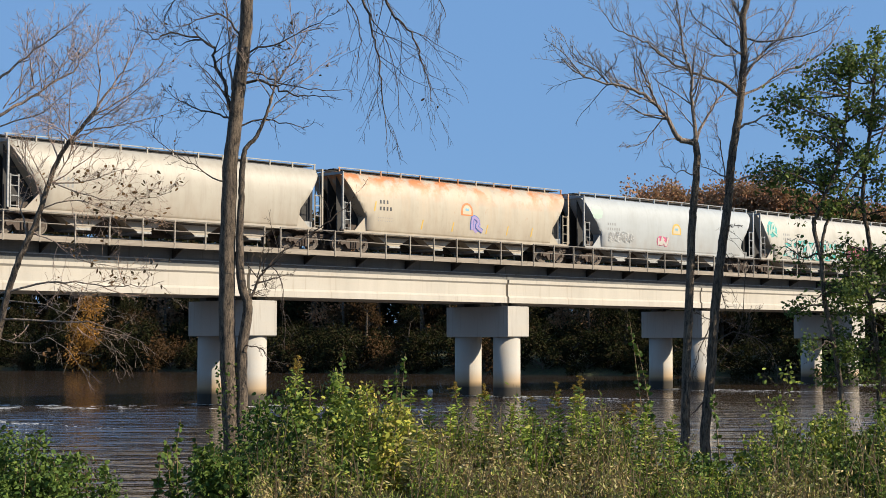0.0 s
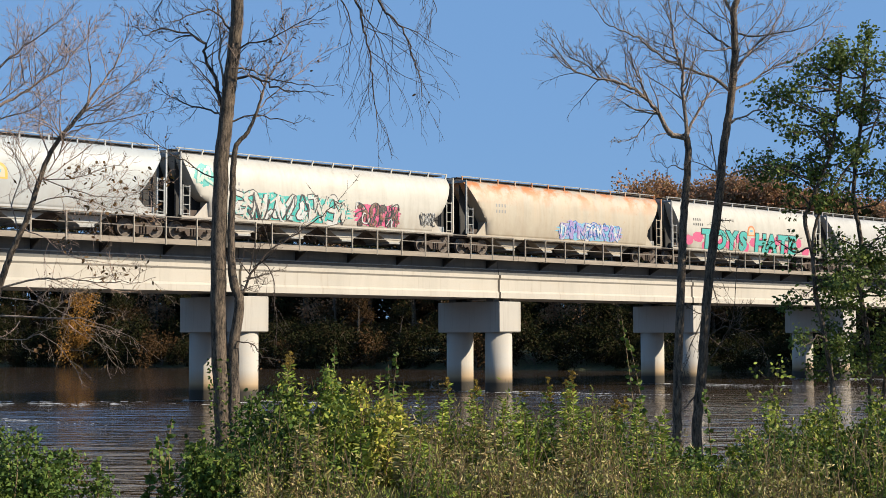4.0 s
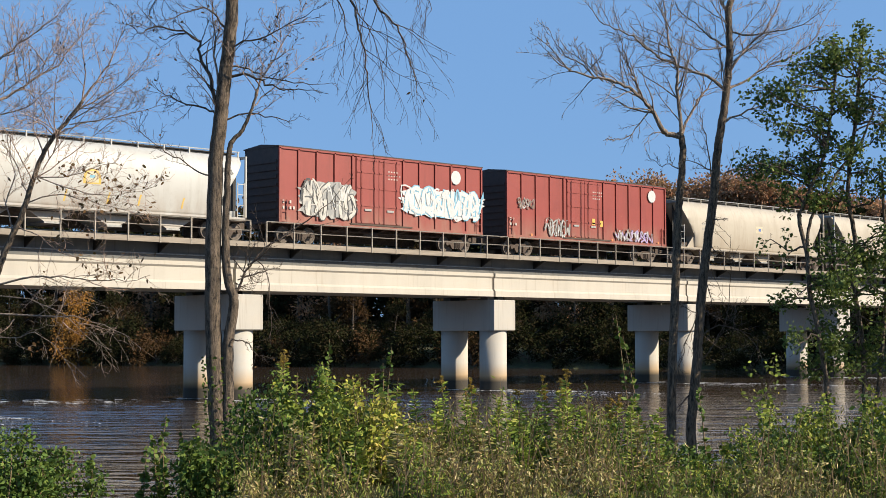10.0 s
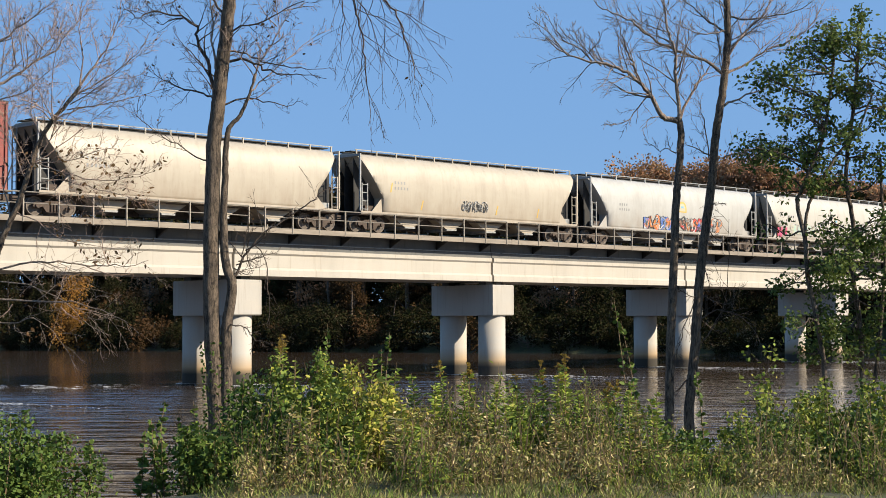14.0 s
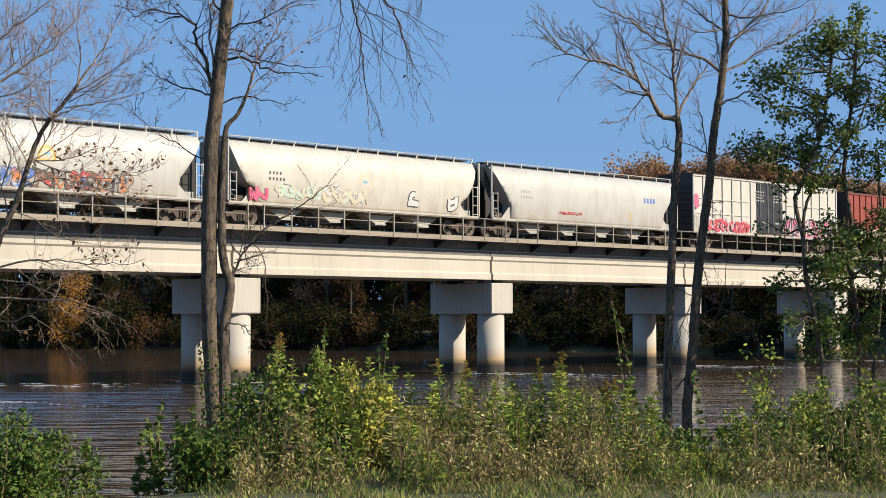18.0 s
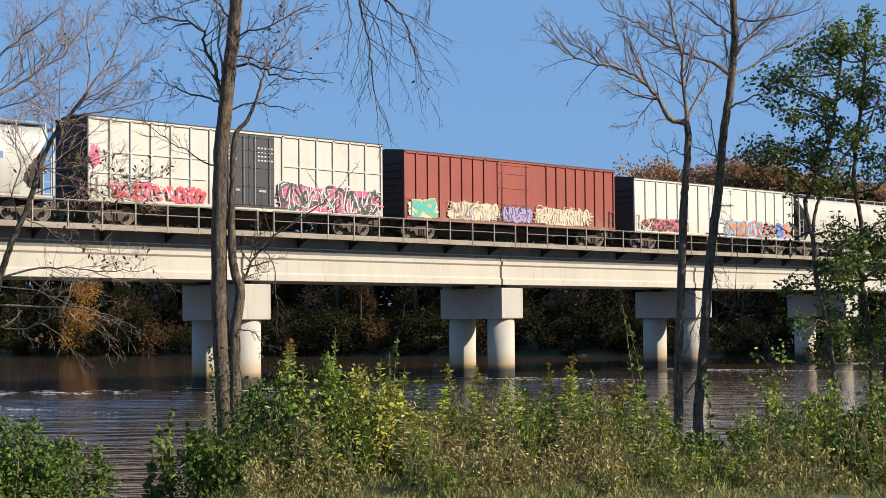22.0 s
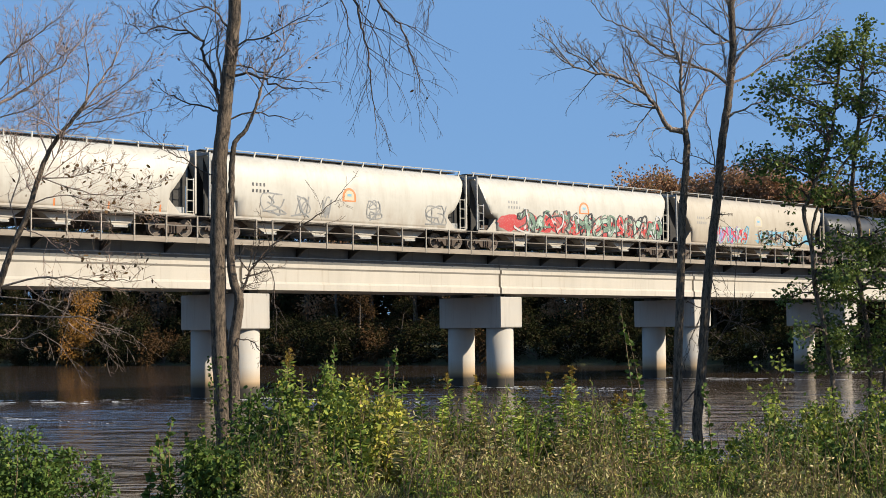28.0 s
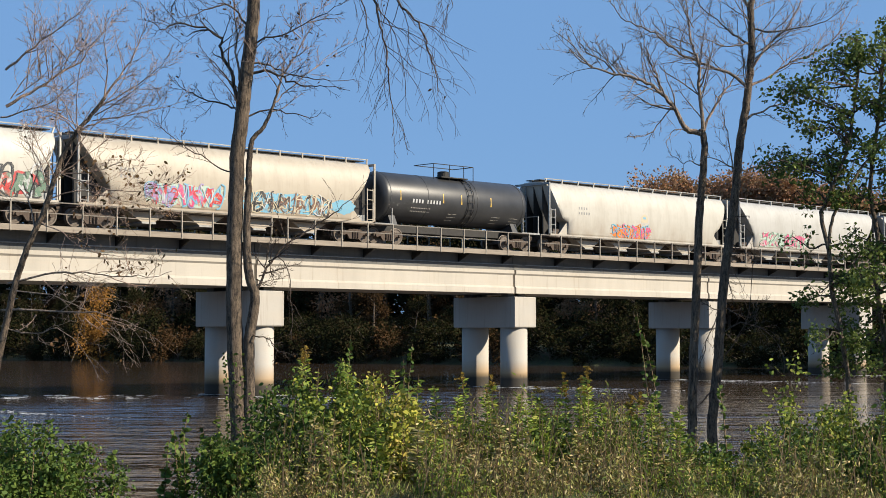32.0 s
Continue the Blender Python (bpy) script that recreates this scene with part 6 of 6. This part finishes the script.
        g, lv, fl = Geo(), Leaves(6), Leaves()
        for s in range(rng.randint(1, 2)):
            line = wander(rng, (rng.uniform(-0.08, 0.08), rng.uniform(-0.08, 0.08), 0), (rng.uniform(-0.08, 0.08), rng.uniform(-0.08, 0.08), 1), tall * (1 - 0.12 * s), 8, 0.05, 0.02)
            g.tube(line, [0.007] * 6 + [0.005, 0.004, 0.002], 4, cap=False)
            n, wide, long = (110, 0.022, 0.15) if kind != "broad" else (60, 0.055, 0.10)
            for k in range(n):
                f = rng.uniform(0.2, 0.97)
                i = min(7, int(f * 8))
                p = line[i].lerp(line[i + 1], f * 8 - i)
                a = rng.random() * 6.283
                lv.add(p, (math.cos(a), math.sin(a), rng.uniform(-0.3, 0.6)), long * (1.2 - 0.7 * f) * rng.uniform(0.7, 1.2), wide, rng)
            if kind == "flower":
                top = line[-1]
                for spray in range(rng.randint(9, 13)):
                    a, h, r = rng.random() * 6.283, rng.random(), rng.uniform(0.05, 0.13) * rng.uniform(0.6, 1.2)
                    foot = top + Vector((0, 0, 0.06 - 0.2 * h))
                    arc = [foot + Vector((math.cos(a) * r * f * (0.35 + 0.65 * h), math.sin(a) * r * f * (0.35 + 0.65 * h), 0.09 * f - 0.07 * f * f)) for f in (0, 0.35, 0.7, 1.0)]
                    g.tube(arc, [0.003, 0.002, 0.002, 0.001], 3, cap=False)
                    for k in range(26):
                        f = rng.random()
                        i = min(2, int(f * 3))
                        p = arc[i].lerp(arc[i + 1], f * 3 - i)
                        fl.add(p, (rng.uniform(-1, 1), rng.uniform(-1, 1), rng.uniform(0.2, 1.2)), rng.uniform(0.018, 0.032), 0.012, rng)
        g.make("stem", stemmat, ob)
        lv.make("foliage", {"broad": dark, "dry": dry}.get(kind, lance), ob)
        if kind == "flower":
            fl.make("plume", plume, ob)

    # side, along, width, height, leaves
    low = "dark green low shrub at the top of the bank"
    sunny = "yellow-green leafy shrub in the sun"
    right = "bright green leafy shrub at the bank's edge"
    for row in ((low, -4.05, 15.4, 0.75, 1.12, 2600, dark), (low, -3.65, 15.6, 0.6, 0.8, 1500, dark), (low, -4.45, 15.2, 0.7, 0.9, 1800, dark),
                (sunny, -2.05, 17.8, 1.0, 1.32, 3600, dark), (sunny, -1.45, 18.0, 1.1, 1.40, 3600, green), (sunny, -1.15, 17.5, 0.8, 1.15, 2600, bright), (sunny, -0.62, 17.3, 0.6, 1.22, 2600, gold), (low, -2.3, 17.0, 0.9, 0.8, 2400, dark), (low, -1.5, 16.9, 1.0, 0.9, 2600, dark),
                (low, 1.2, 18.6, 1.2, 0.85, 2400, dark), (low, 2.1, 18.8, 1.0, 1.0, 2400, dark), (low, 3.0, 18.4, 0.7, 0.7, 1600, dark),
                # the dark shrub at 5.35 has the green tree's shade in its leaves
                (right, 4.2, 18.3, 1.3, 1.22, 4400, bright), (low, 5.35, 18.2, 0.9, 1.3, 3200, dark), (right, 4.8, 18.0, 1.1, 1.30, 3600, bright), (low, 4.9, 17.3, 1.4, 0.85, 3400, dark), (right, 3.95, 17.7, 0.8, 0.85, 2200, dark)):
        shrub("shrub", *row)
    for a, d, h in ((-1.85, 18.6, 1.56), (-1.70, 19.0, 1.55), (0.20, 18.6, 1.25), (0.42, 18.6, 1.2), (1.20, 18.4, 1.26), (1.42, 18.5, 1.25), (1.72, 18.4, 1.36), (2.02, 18.8, 1.02), (2.30, 18.8, 1.15), (2.22, 18.9, 1.1)):
        stalk(a, d, h, "flower")
    for a, d, h in ((-2.62, 18.0, 1.15), (-1.25, 18.2, 1.38), (-1.05, 18.4, 1.42), (-0.70, 18.8, 1.35), (-0.45, 18.6, 1.25), (-0.15, 18.8, 1.15), (0.75, 18.5, 1.12), (1.0, 18.8, 1.15), (1.55, 18.0, 1.1), (1.85, 18.1, 1.05), (2.5, 18.8, 1.2), (2.75, 18.6, 1.1), (0.1, 18.0, 1.0), (0.55, 18.2, 1.05), (2.4, 18.2, 1.0), (2.62, 18.1, 0.95), (-1.55, 17.9, 1.3)):
        stalk(a, d, h, "lance")
    for a, d, h in ((-3.05, 17.2, 1.30), (-2.95, 17.0, 1.05), (-3.12, 16.8, 0.9), (-2.72, 17.6, 1.35), (-1.32, 19.2, 1.75), (-0.6, 19.4, 1.7), (2.66, 19.8, 2.35), (3.55, 19.5, 1.45), (-3.5, 16.4, 0.75)):
        stalk(a, d, h, "broad")
    for k in range(60):
        a, d = rng.uniform(-2.2, 5.8), rng.uniform(16.3, 18.9)
        stalk(a, d, rng.uniform(0.6, 1.0) * (0.8 + 0.2 * (d - 16.3) / 2.6) * (0.5 if 2.75 < a * 18 / d < 3.75 else 1), rng.choice(("lance", "dry", "dry", "lance", "broad")))
    # the mixed thicket
    g, lv, lg = Geo(), Leaves(), Leaves()
    for k in range(4300):
        a, d = rng.uniform(-2.6, 6.0), rng.uniform(14.5, 19.4)
        if a < -1.9 and d < 16.4:
            continue
        x, y = spot(a, d)
        lush = noise.noise((x * 0.9, y * 0.9, 2.0))
        if d < 14.9 + 0.6 * noise.noise((x * 1.7, y * 1.7, 9.0)) or noise.noise((x * 1.5, y * 1.5, 4.0)) < -0.08:
            continue
        notch = 0.45 if 2.75 < a * 18 / d < 3.75 else 1.0
        h = notch * rng.choice((0.3, 0.4, 0.5, 0.65, 0.85)) * rng.uniform(0.8, 1.15) * (0.5 + 0.5 * min(1, max(0, d - 15.0) / 2.6)) * (1.1 + 0.6 * lush)
        line = wander(rng, (x, y, land(x, y)), (rng.uniform(-0.2, 0.2), rng.uniform(-0.2, 0.2), 1), h, 5, 0.14, 0.0)
        g.tube(line, [0.006, 0.006, 0.005, 0.005, 0.004, 0.002], 3, cap=False)
        target = lg if lush + rng.uniform(-0.2, 0.2) + 0.10 * (d - 16.9) > 0.02 else lv
        for j in range(28):
            f = rng.random()
            i = min(4, int(f * 5))
            p = line[i].lerp(line[i + 1], f * 5 - i) + Vector((rng.gauss(0, 0.035), rng.gauss(0, 0.035), rng.gauss(0, 0.02)))
            t = rng.random() * 6.283
            target.add(p, (math.cos(t), math.sin(t), rng.uniform(-2.4, 0.6)), rng.uniform(0.03, 0.085), rng.uniform(0.010, 0.024), rng, 0.5)
    st = g.make("weed_thicket", stemmat)
    tagged(st, "thicket of dry and green weed stalks on the bank", "weeds", kind="stuff")
    lv.make("dry_leaves", dry, st), lg.make("green_leaves", green, st)
    gr = Leaves()
    for k in range(60000):
        a, d = rng.uniform(-5.5, 6.5), 10.8 + 5.4 * rng.random()
        if a < -2.2 and d > 14.6:
            continue
        x, y = spot(a, d)
        gr.add((x, y, land(x, y) - 0.02), (rng.uniform(-0.9, 0.9), rng.uniform(-0.9, 0.9), 1), rng.uniform(0.03, 0.08) * (2.2 if noise.noise((x * 2, y * 2, 5)) > 0.05 else 0.8), rng.uniform(0.006, 0.013), rng)
    tagged(gr.make("grass", blade), "short green and straw-coloured bank grass", "grass", kind="stuff")
    # a weathered log end and a bare twiggy shrub between the slender trees
    x, y = spot(3.05, 18.0)
    z = land(x, y)
    log = empty("log", x, y, z)
    tagged(log, "short weathered grey log lying in the weeds", "log")
    Geo().tube([-SIDE * 0.22 + Vector((0, 0, 0.09)), Vector((0, 0, 0.12)), SIDE * 0.2 + FWD * 0.1 + Vector((0, 0, 0.16))], [0.075, 0.08, 0.07], 12).make("log_wood", MAT_BARK, log, smooth=False)
    x, y = spot(4.55, 23.0)
    bush = empty("bare_shrub", x, y, land(x, y) - 0.03)
    tagged(bush, "bare twiggy shrub between the tree trunks", "shrub")
    brng = random.Random(14)
    for k in range(7):
        g = Geo()
        line = wander(brng, SIDE * brng.uniform(-0.3, 0.5), SIDE * brng.uniform(-0.4, 0.4) + FWD * brng.uniform(-0.2, 0.2) + Vector((0, 0, 1)), brng.uniform(1.2, 2.0), 7, 0.16, 0.0)
        branch(g, [], brng, line, 0.012, 0.004, 1, 1.0, -0.02, 0.8)
        g.make("twig", MAT_TWIG, bush, smooth=True)
    x, y = spot(4.45, 22.0)
    sap = empty("sapling", x, y, land(x, y) - 0.03)
    tagged(sap, "thin sapling with light green leaves", "sapling")
    g, lv = Geo(), Leaves()
    tips = []
    line = wander(brng, (0, 0, 0), (0, 0, 1), 2.4, 8, 0.08, 0.03)
    branch(g, tips, brng, line, 0.012, 0.004, 1, 0.9, 0.05, 1.0, 0.3)
    g.make("stem", MAT_TWIG, sap, smooth=True)
    leaves_on(sap, tips, 3, len(tips) * 7, 0.07, 0.045, lance, "foliage", 0.09, -0.3)


def foam():
    """White water round the piers and over a shallow bar."""
    mat = plain("river foam", (0.58, 0.58, 0.57), 0.6, 0, 0.2, 6, 0.2)
    rng = random.Random(8)
    g = Geo()

    def fleck(x, y, size):
        n, k = len(g.v), 6
        for i in range(k):
            a = 2 * math.pi * i / k
            r = size * rng.uniform(0.5, 1.2)
            along, cross = r * 1.9 * math.cos(a), r * 0.6 * math.sin(a)
            g.v.append((x + SIDE.x * along + FWD.x * cross, y + SIDE.y * along + FWD.y * cross, 0.03 + 0.02 * rng.random()))
        g.f.append(tuple(range(n, n + k)))

    for x in PIER_X[1:-2]:
        for y in (65.15, 68.45):
            for k in range(110):
                a = rng.uniform(0, 6.283)
                fleck(x + (0.9 + 0.25 * rng.random()) * math.cos(a), y + (0.9 + 0.25 * rng.random()) * math.sin(a), rng.uniform(0.04, 0.12))
            for k in range(300):
                s = rng.random() ** 1.3 * 14.0
                side = rng.choice((-1, 1, 1)) * (0.8 + 0.07 * s) + rng.gauss(0, 0.12 + 0.02 * s)
                if noise.noise((s * 0.6, side * 1.5, x)) > -0.1:
                    fleck(x + 0.05 * s + side, y - s, rng.uniform(0.03, 0.15) * (1 - s / 18))
    for k in range(900):
        s, row = rng.gauss(0, 4.5), rng.choice((0.0, 0.0, 1.1, -1.6, 2.6))
        if noise.noise((s * 0.45, row * 3.0, 7.0)) < -0.05:
            continue
        x, y = spot(-24.5 + s, 79.2 + row + 0.5 * noise.noise((s * 0.35, row, 1.0)) + rng.gauss(0, 0.28))
        fleck(x, y, rng.uniform(0.04, 0.2))
    ob = g.make("river_foam", mat)
    tagged(ob, "white foam flecks on the river round the bridge piers", "foam", kind="stuff")


def floating_jug():
    """A pale jug that drifts down the river until a pier column stops it."""
    jug = empty("plastic_jug", *spot(-0.83, 104.0), 0.0)
    tagged(jug, "white plastic jug floating on the brown river", "jug")
    mat = plain("white plastic", (0.66, 0.66, 0.64), 0.4, 0, 0.08, 6, 0.05)
    Geo().tube([(-0.2, 0, 0.06), (-0.17, 0, 0.06), (0.08, 0, 0.07), (0.15, 0, 0.08), (0.19, 0, 0.09)], [0.09, 0.135, 0.14, 0.09, 0.04], 14).make("body", mat, jug, smooth=True)
    Geo().tube([(0.19, 0, 0.09), (0.225, 0, 0.095)], 0.045, 12).make("cap", mat, jug)
    return jug


def far_woods():
    """Trees and brush on the far bank, in autumn leaf."""
    rng = random.Random(5)
    # green and brown tones near black: the far bank's shade is in them
    tones = [leafy("far green crowns in shade tone", [(0.022, 0.026, 0.012), (0.032, 0.036, 0.015), (0.028, 0.02, 0.011), (0.034, 0.03, 0.015)], 0.05, 0.0),
             leafy("far rust crowns", [(0.40, 0.21, 0.12), (0.50, 0.26, 0.15), (0.33, 0.18, 0.11), (0.42, 0.30, 0.18)], 0.25, 0.0),
             leafy("far brown crowns in shade tone", [(0.075, 0.04, 0.02), (0.09, 0.05, 0.024), (0.05, 0.033, 0.018)], 0.08, 0.0),
             leafy("far orange crowns", [(0.36, 0.16, 0.03), (0.45, 0.22, 0.04), (0.26, 0.12, 0.03)], 0.2)]
    protos = []
    for k in range(11):
        g, tips = Geo(), []
        brush = k >= 8
        h = 3.6 if brush else 10.0
        trunk = wander(rng, (0, 0, -0.4), (0, 0, 1), h * 0.85, 8, 0.08, 0.03)
        g.tube(trunk, [r * (0.35 if brush else 1) for r in (0.22, 0.2, 0.18, 0.16, 0.13, 0.1, 0.08, 0.05, 0.03)], 6)
        lv, clumps = Leaves(), []
        for j in range(16):
            f = rng.uniform(0.05 if brush or k % 2 else 0.22, 0.98)
            i = min(7, int(f * 8))
            p = trunk[i].lerp(trunk[i + 1], f * 8 - i)
            a = rng.random() * 6.283
            out = Vector((math.cos(a), math.sin(a), rng.uniform(0.1, 0.8))) * rng.uniform(0.8, 2.8) * (1.25 - 0.7 * f)
            g.tube([p, p + out * 0.6, p + out], [0.06, 0.04, 0.015], 4)
            clumps.append((p + out, rng.uniform(0.6, 1.3)))
        clumps.append((trunk[-1], 1.1))
        for c, r in clumps:
            for j in range(170):
                v = Vector((rng.gauss(0, 1), rng.gauss(0, 1), rng.gauss(0, 0.8)))
                v = v.normalized() * r * rng.uniform(0.25, 1.15)
                lv.add(c + v, v + Vector((0, 0, -0.3)), rng.uniform(0.16, 0.36), rng.uniform(0.10, 0.22), rng)
        tree = empty("far_bush" if brush else "far_tree", 0, 0, 0)
        g.make("trunk", MAT_BARK, tree)
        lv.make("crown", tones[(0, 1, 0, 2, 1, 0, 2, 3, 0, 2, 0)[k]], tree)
        protos.append(tree)
    words = ["dark green tree on the far bank", "rust-coloured autumn tree on the far bank", "dark green tree on the far bank", "brown half-bare tree on the far bank",
             "rust-coloured autumn tree on the far bank", "dark green tree on the far bank", "brown half-bare tree on the far bank", "bright orange autumn tree on the far bank",
             "dark green bush at the far water's edge", "brown bush at the far water's edge", "dark green bush at the far water's edge"]
    for t, w in zip(protos, words):
        tagged(t, w, "bush" if "bush" in w else "tree", "bushes on the far bank" if "bush" in w else "trees on the far bank")

    def plant(k, q, r, size, tall=1.05):
        x, y = 0.933 * q + 0.36 * r, 0.36 * q - 0.933 * r
        if 59 < y < 75 and (size > 0.5 or k < 8):
            return
        t = copy_thing(protos[k], pose(x, y, land(x, y), 0, 0, rng.uniform(0, 360)))
        t.scale = (size, size, size * tall)

    for i in range(85):
        plant(rng.choice((8, 9, 10, 8)), 151.0 + rng.uniform(0, 1.4), -235 + i * 3.0 + rng.uniform(-1, 1), rng.uniform(0.7, 1.3))
    for i in range(80):
        plant(rng.choice((0, 2, 5, 3, 8, 10)), 155.5 + rng.uniform(0, 3), -245 + i * 3.4 + rng.uniform(-1.5, 1.5), rng.uniform(0.55, 0.9))
    for i in range(75):
        plant(rng.choice((0, 1, 2, 3, 5, 6)), 161 + rng.uniform(0, 6), -250 + i * 3.8 + rng.uniform(-2, 2), rng.uniform(0.95, 1.3))
    plant(7, 150.0, -114.4, 0.95, 1.15)
    plant(7, 149.9, -115.9, 0.6, 1.2)
    plant(7, 149.6, -113.6, 0.45, 1.1)
    for t in protos:
        for o in (*t.children_recursive, t):
            bpy.data.objects.remove(o)

    # the woods behind, too many to count: stems and leaf clumps
    def wood(name, label, mat, places, cards, card, tufts=16):
        g, lv = Geo(), Leaves()
        for q, r, tall in places:
            x, y = 0.933 * q + 0.36 * r, 0.36 * q - 0.933 * r
            if 59 < y < 75:
                continue
            if name in ("far_woods", "brown_woods") and r > -84:
                tall *= 0.8
            foot = Vector((x, y, land(x, y) - 0.3))
            trunk = wander(rng, foot, (0, 0, 1), tall * 0.9, 6, 0.07, 0.03)
            g.tube(trunk, [0.022 * tall * (1 - i / 7.5) for i in range(7)], 5, cap=False)
            clumps = []
            for j in range(tufts):
                f = rng.uniform(0.06, 1.0) if j < tufts * 0.8 else rng.uniform(0.85, 1.0)
                i = min(5, int(f * 6))
                p = trunk[i].lerp(trunk[i + 1], f * 6 - i)
                a = rng.random() * 6.283
                out = Vector((math.cos(a), math.sin(a), rng.uniform(0.0, 0.5))) * tall * rng.uniform(0.03, 0.21) * (1.3 - 0.75 * f)
                clumps.append((p + out, tall * rng.uniform(0.06, 0.125) * (0.75 if f > 0.85 else 1)))
            for c, rad in clumps:
                for j in range(cards // tufts):
                    v = Vector((rng.gauss(0, 1), rng.gauss(0, 1), rng.gauss(0, 0.8))).normalized() * rad * rng.uniform(0.2, 1.04)
                    k = card * rng.uniform(0.6, 1.3)
                    lv.add(c + v, v + Vector((0, 0, -0.2)), k, k * 0.65, rng)
        st = g.make(name, MAT_BARK)
        tagged(st, label, "woods", kind="stuff")
        lv.make("crowns", mat, st)

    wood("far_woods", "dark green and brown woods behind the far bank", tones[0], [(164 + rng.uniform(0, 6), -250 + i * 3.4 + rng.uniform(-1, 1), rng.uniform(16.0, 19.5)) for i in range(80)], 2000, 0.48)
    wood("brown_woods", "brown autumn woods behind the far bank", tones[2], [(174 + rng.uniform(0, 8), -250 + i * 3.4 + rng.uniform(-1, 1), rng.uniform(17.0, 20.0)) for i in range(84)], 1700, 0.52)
    wood("dark_woods", "close-grown brush on the far bank, darkened for shade", tones[0], [(170 + rng.uniform(0, 3), -250 + i * 2.4 + rng.uniform(-0.7, 0.7), rng.uniform(12.0, 15.0)) for i in range(110)], 1100, 0.8)
    crest = []
    for i in range(70):
        r = -61 + i * 0.76 + rng.uniform(-1, 1)
        crest.append((178 + rng.uniform(0, 14), r, (20.7 - ((r + 52) / (10.0 if r < -52 else 26.0)) ** 2 * 4.0) * rng.uniform(0.90, 1.03)))
    wood("rust_woods", "rust-brown autumn woods beyond the bridge", tones[1], crest, 6000, 0.34, 36)


ground()
river_sheet = river()
bridge()
train()
near_trees()
green_tree()
weed_bank()
far_woods()
foam()
drifter = floating_jug()


# ---- what moves ----
def rolled(t):
    """Metres that the train has gone at t seconds: it slows a little."""
    return 12.70858 * t - 0.0130202 * t ** 2 + 0.00058298 * t ** 3 - 0.000013106 * t ** 4


def motions():
    for u, car in CARS:
        walk(car, [(t, pose(u - rolled(t), MID_Y, RAIL_Z)) for t in range(0, 33, 2)])
    walk(drifter, [(t, pose(*spot(u, 104.0), 0.0, 0, 0, turn)) for t, u, turn in ((0, -0.83, 20), (1, 0.92, 30), (2, 2.67, 45), (3, 4.1, 60), (4, 4.35, 70), (32, 4.35, 75))])
    walk(river_sheet, [(t, pose(0.36 * 0.9 * t, -0.933 * 0.9 * t, 0)) for t in (0, 8, 16, 24, 32)])


motions()
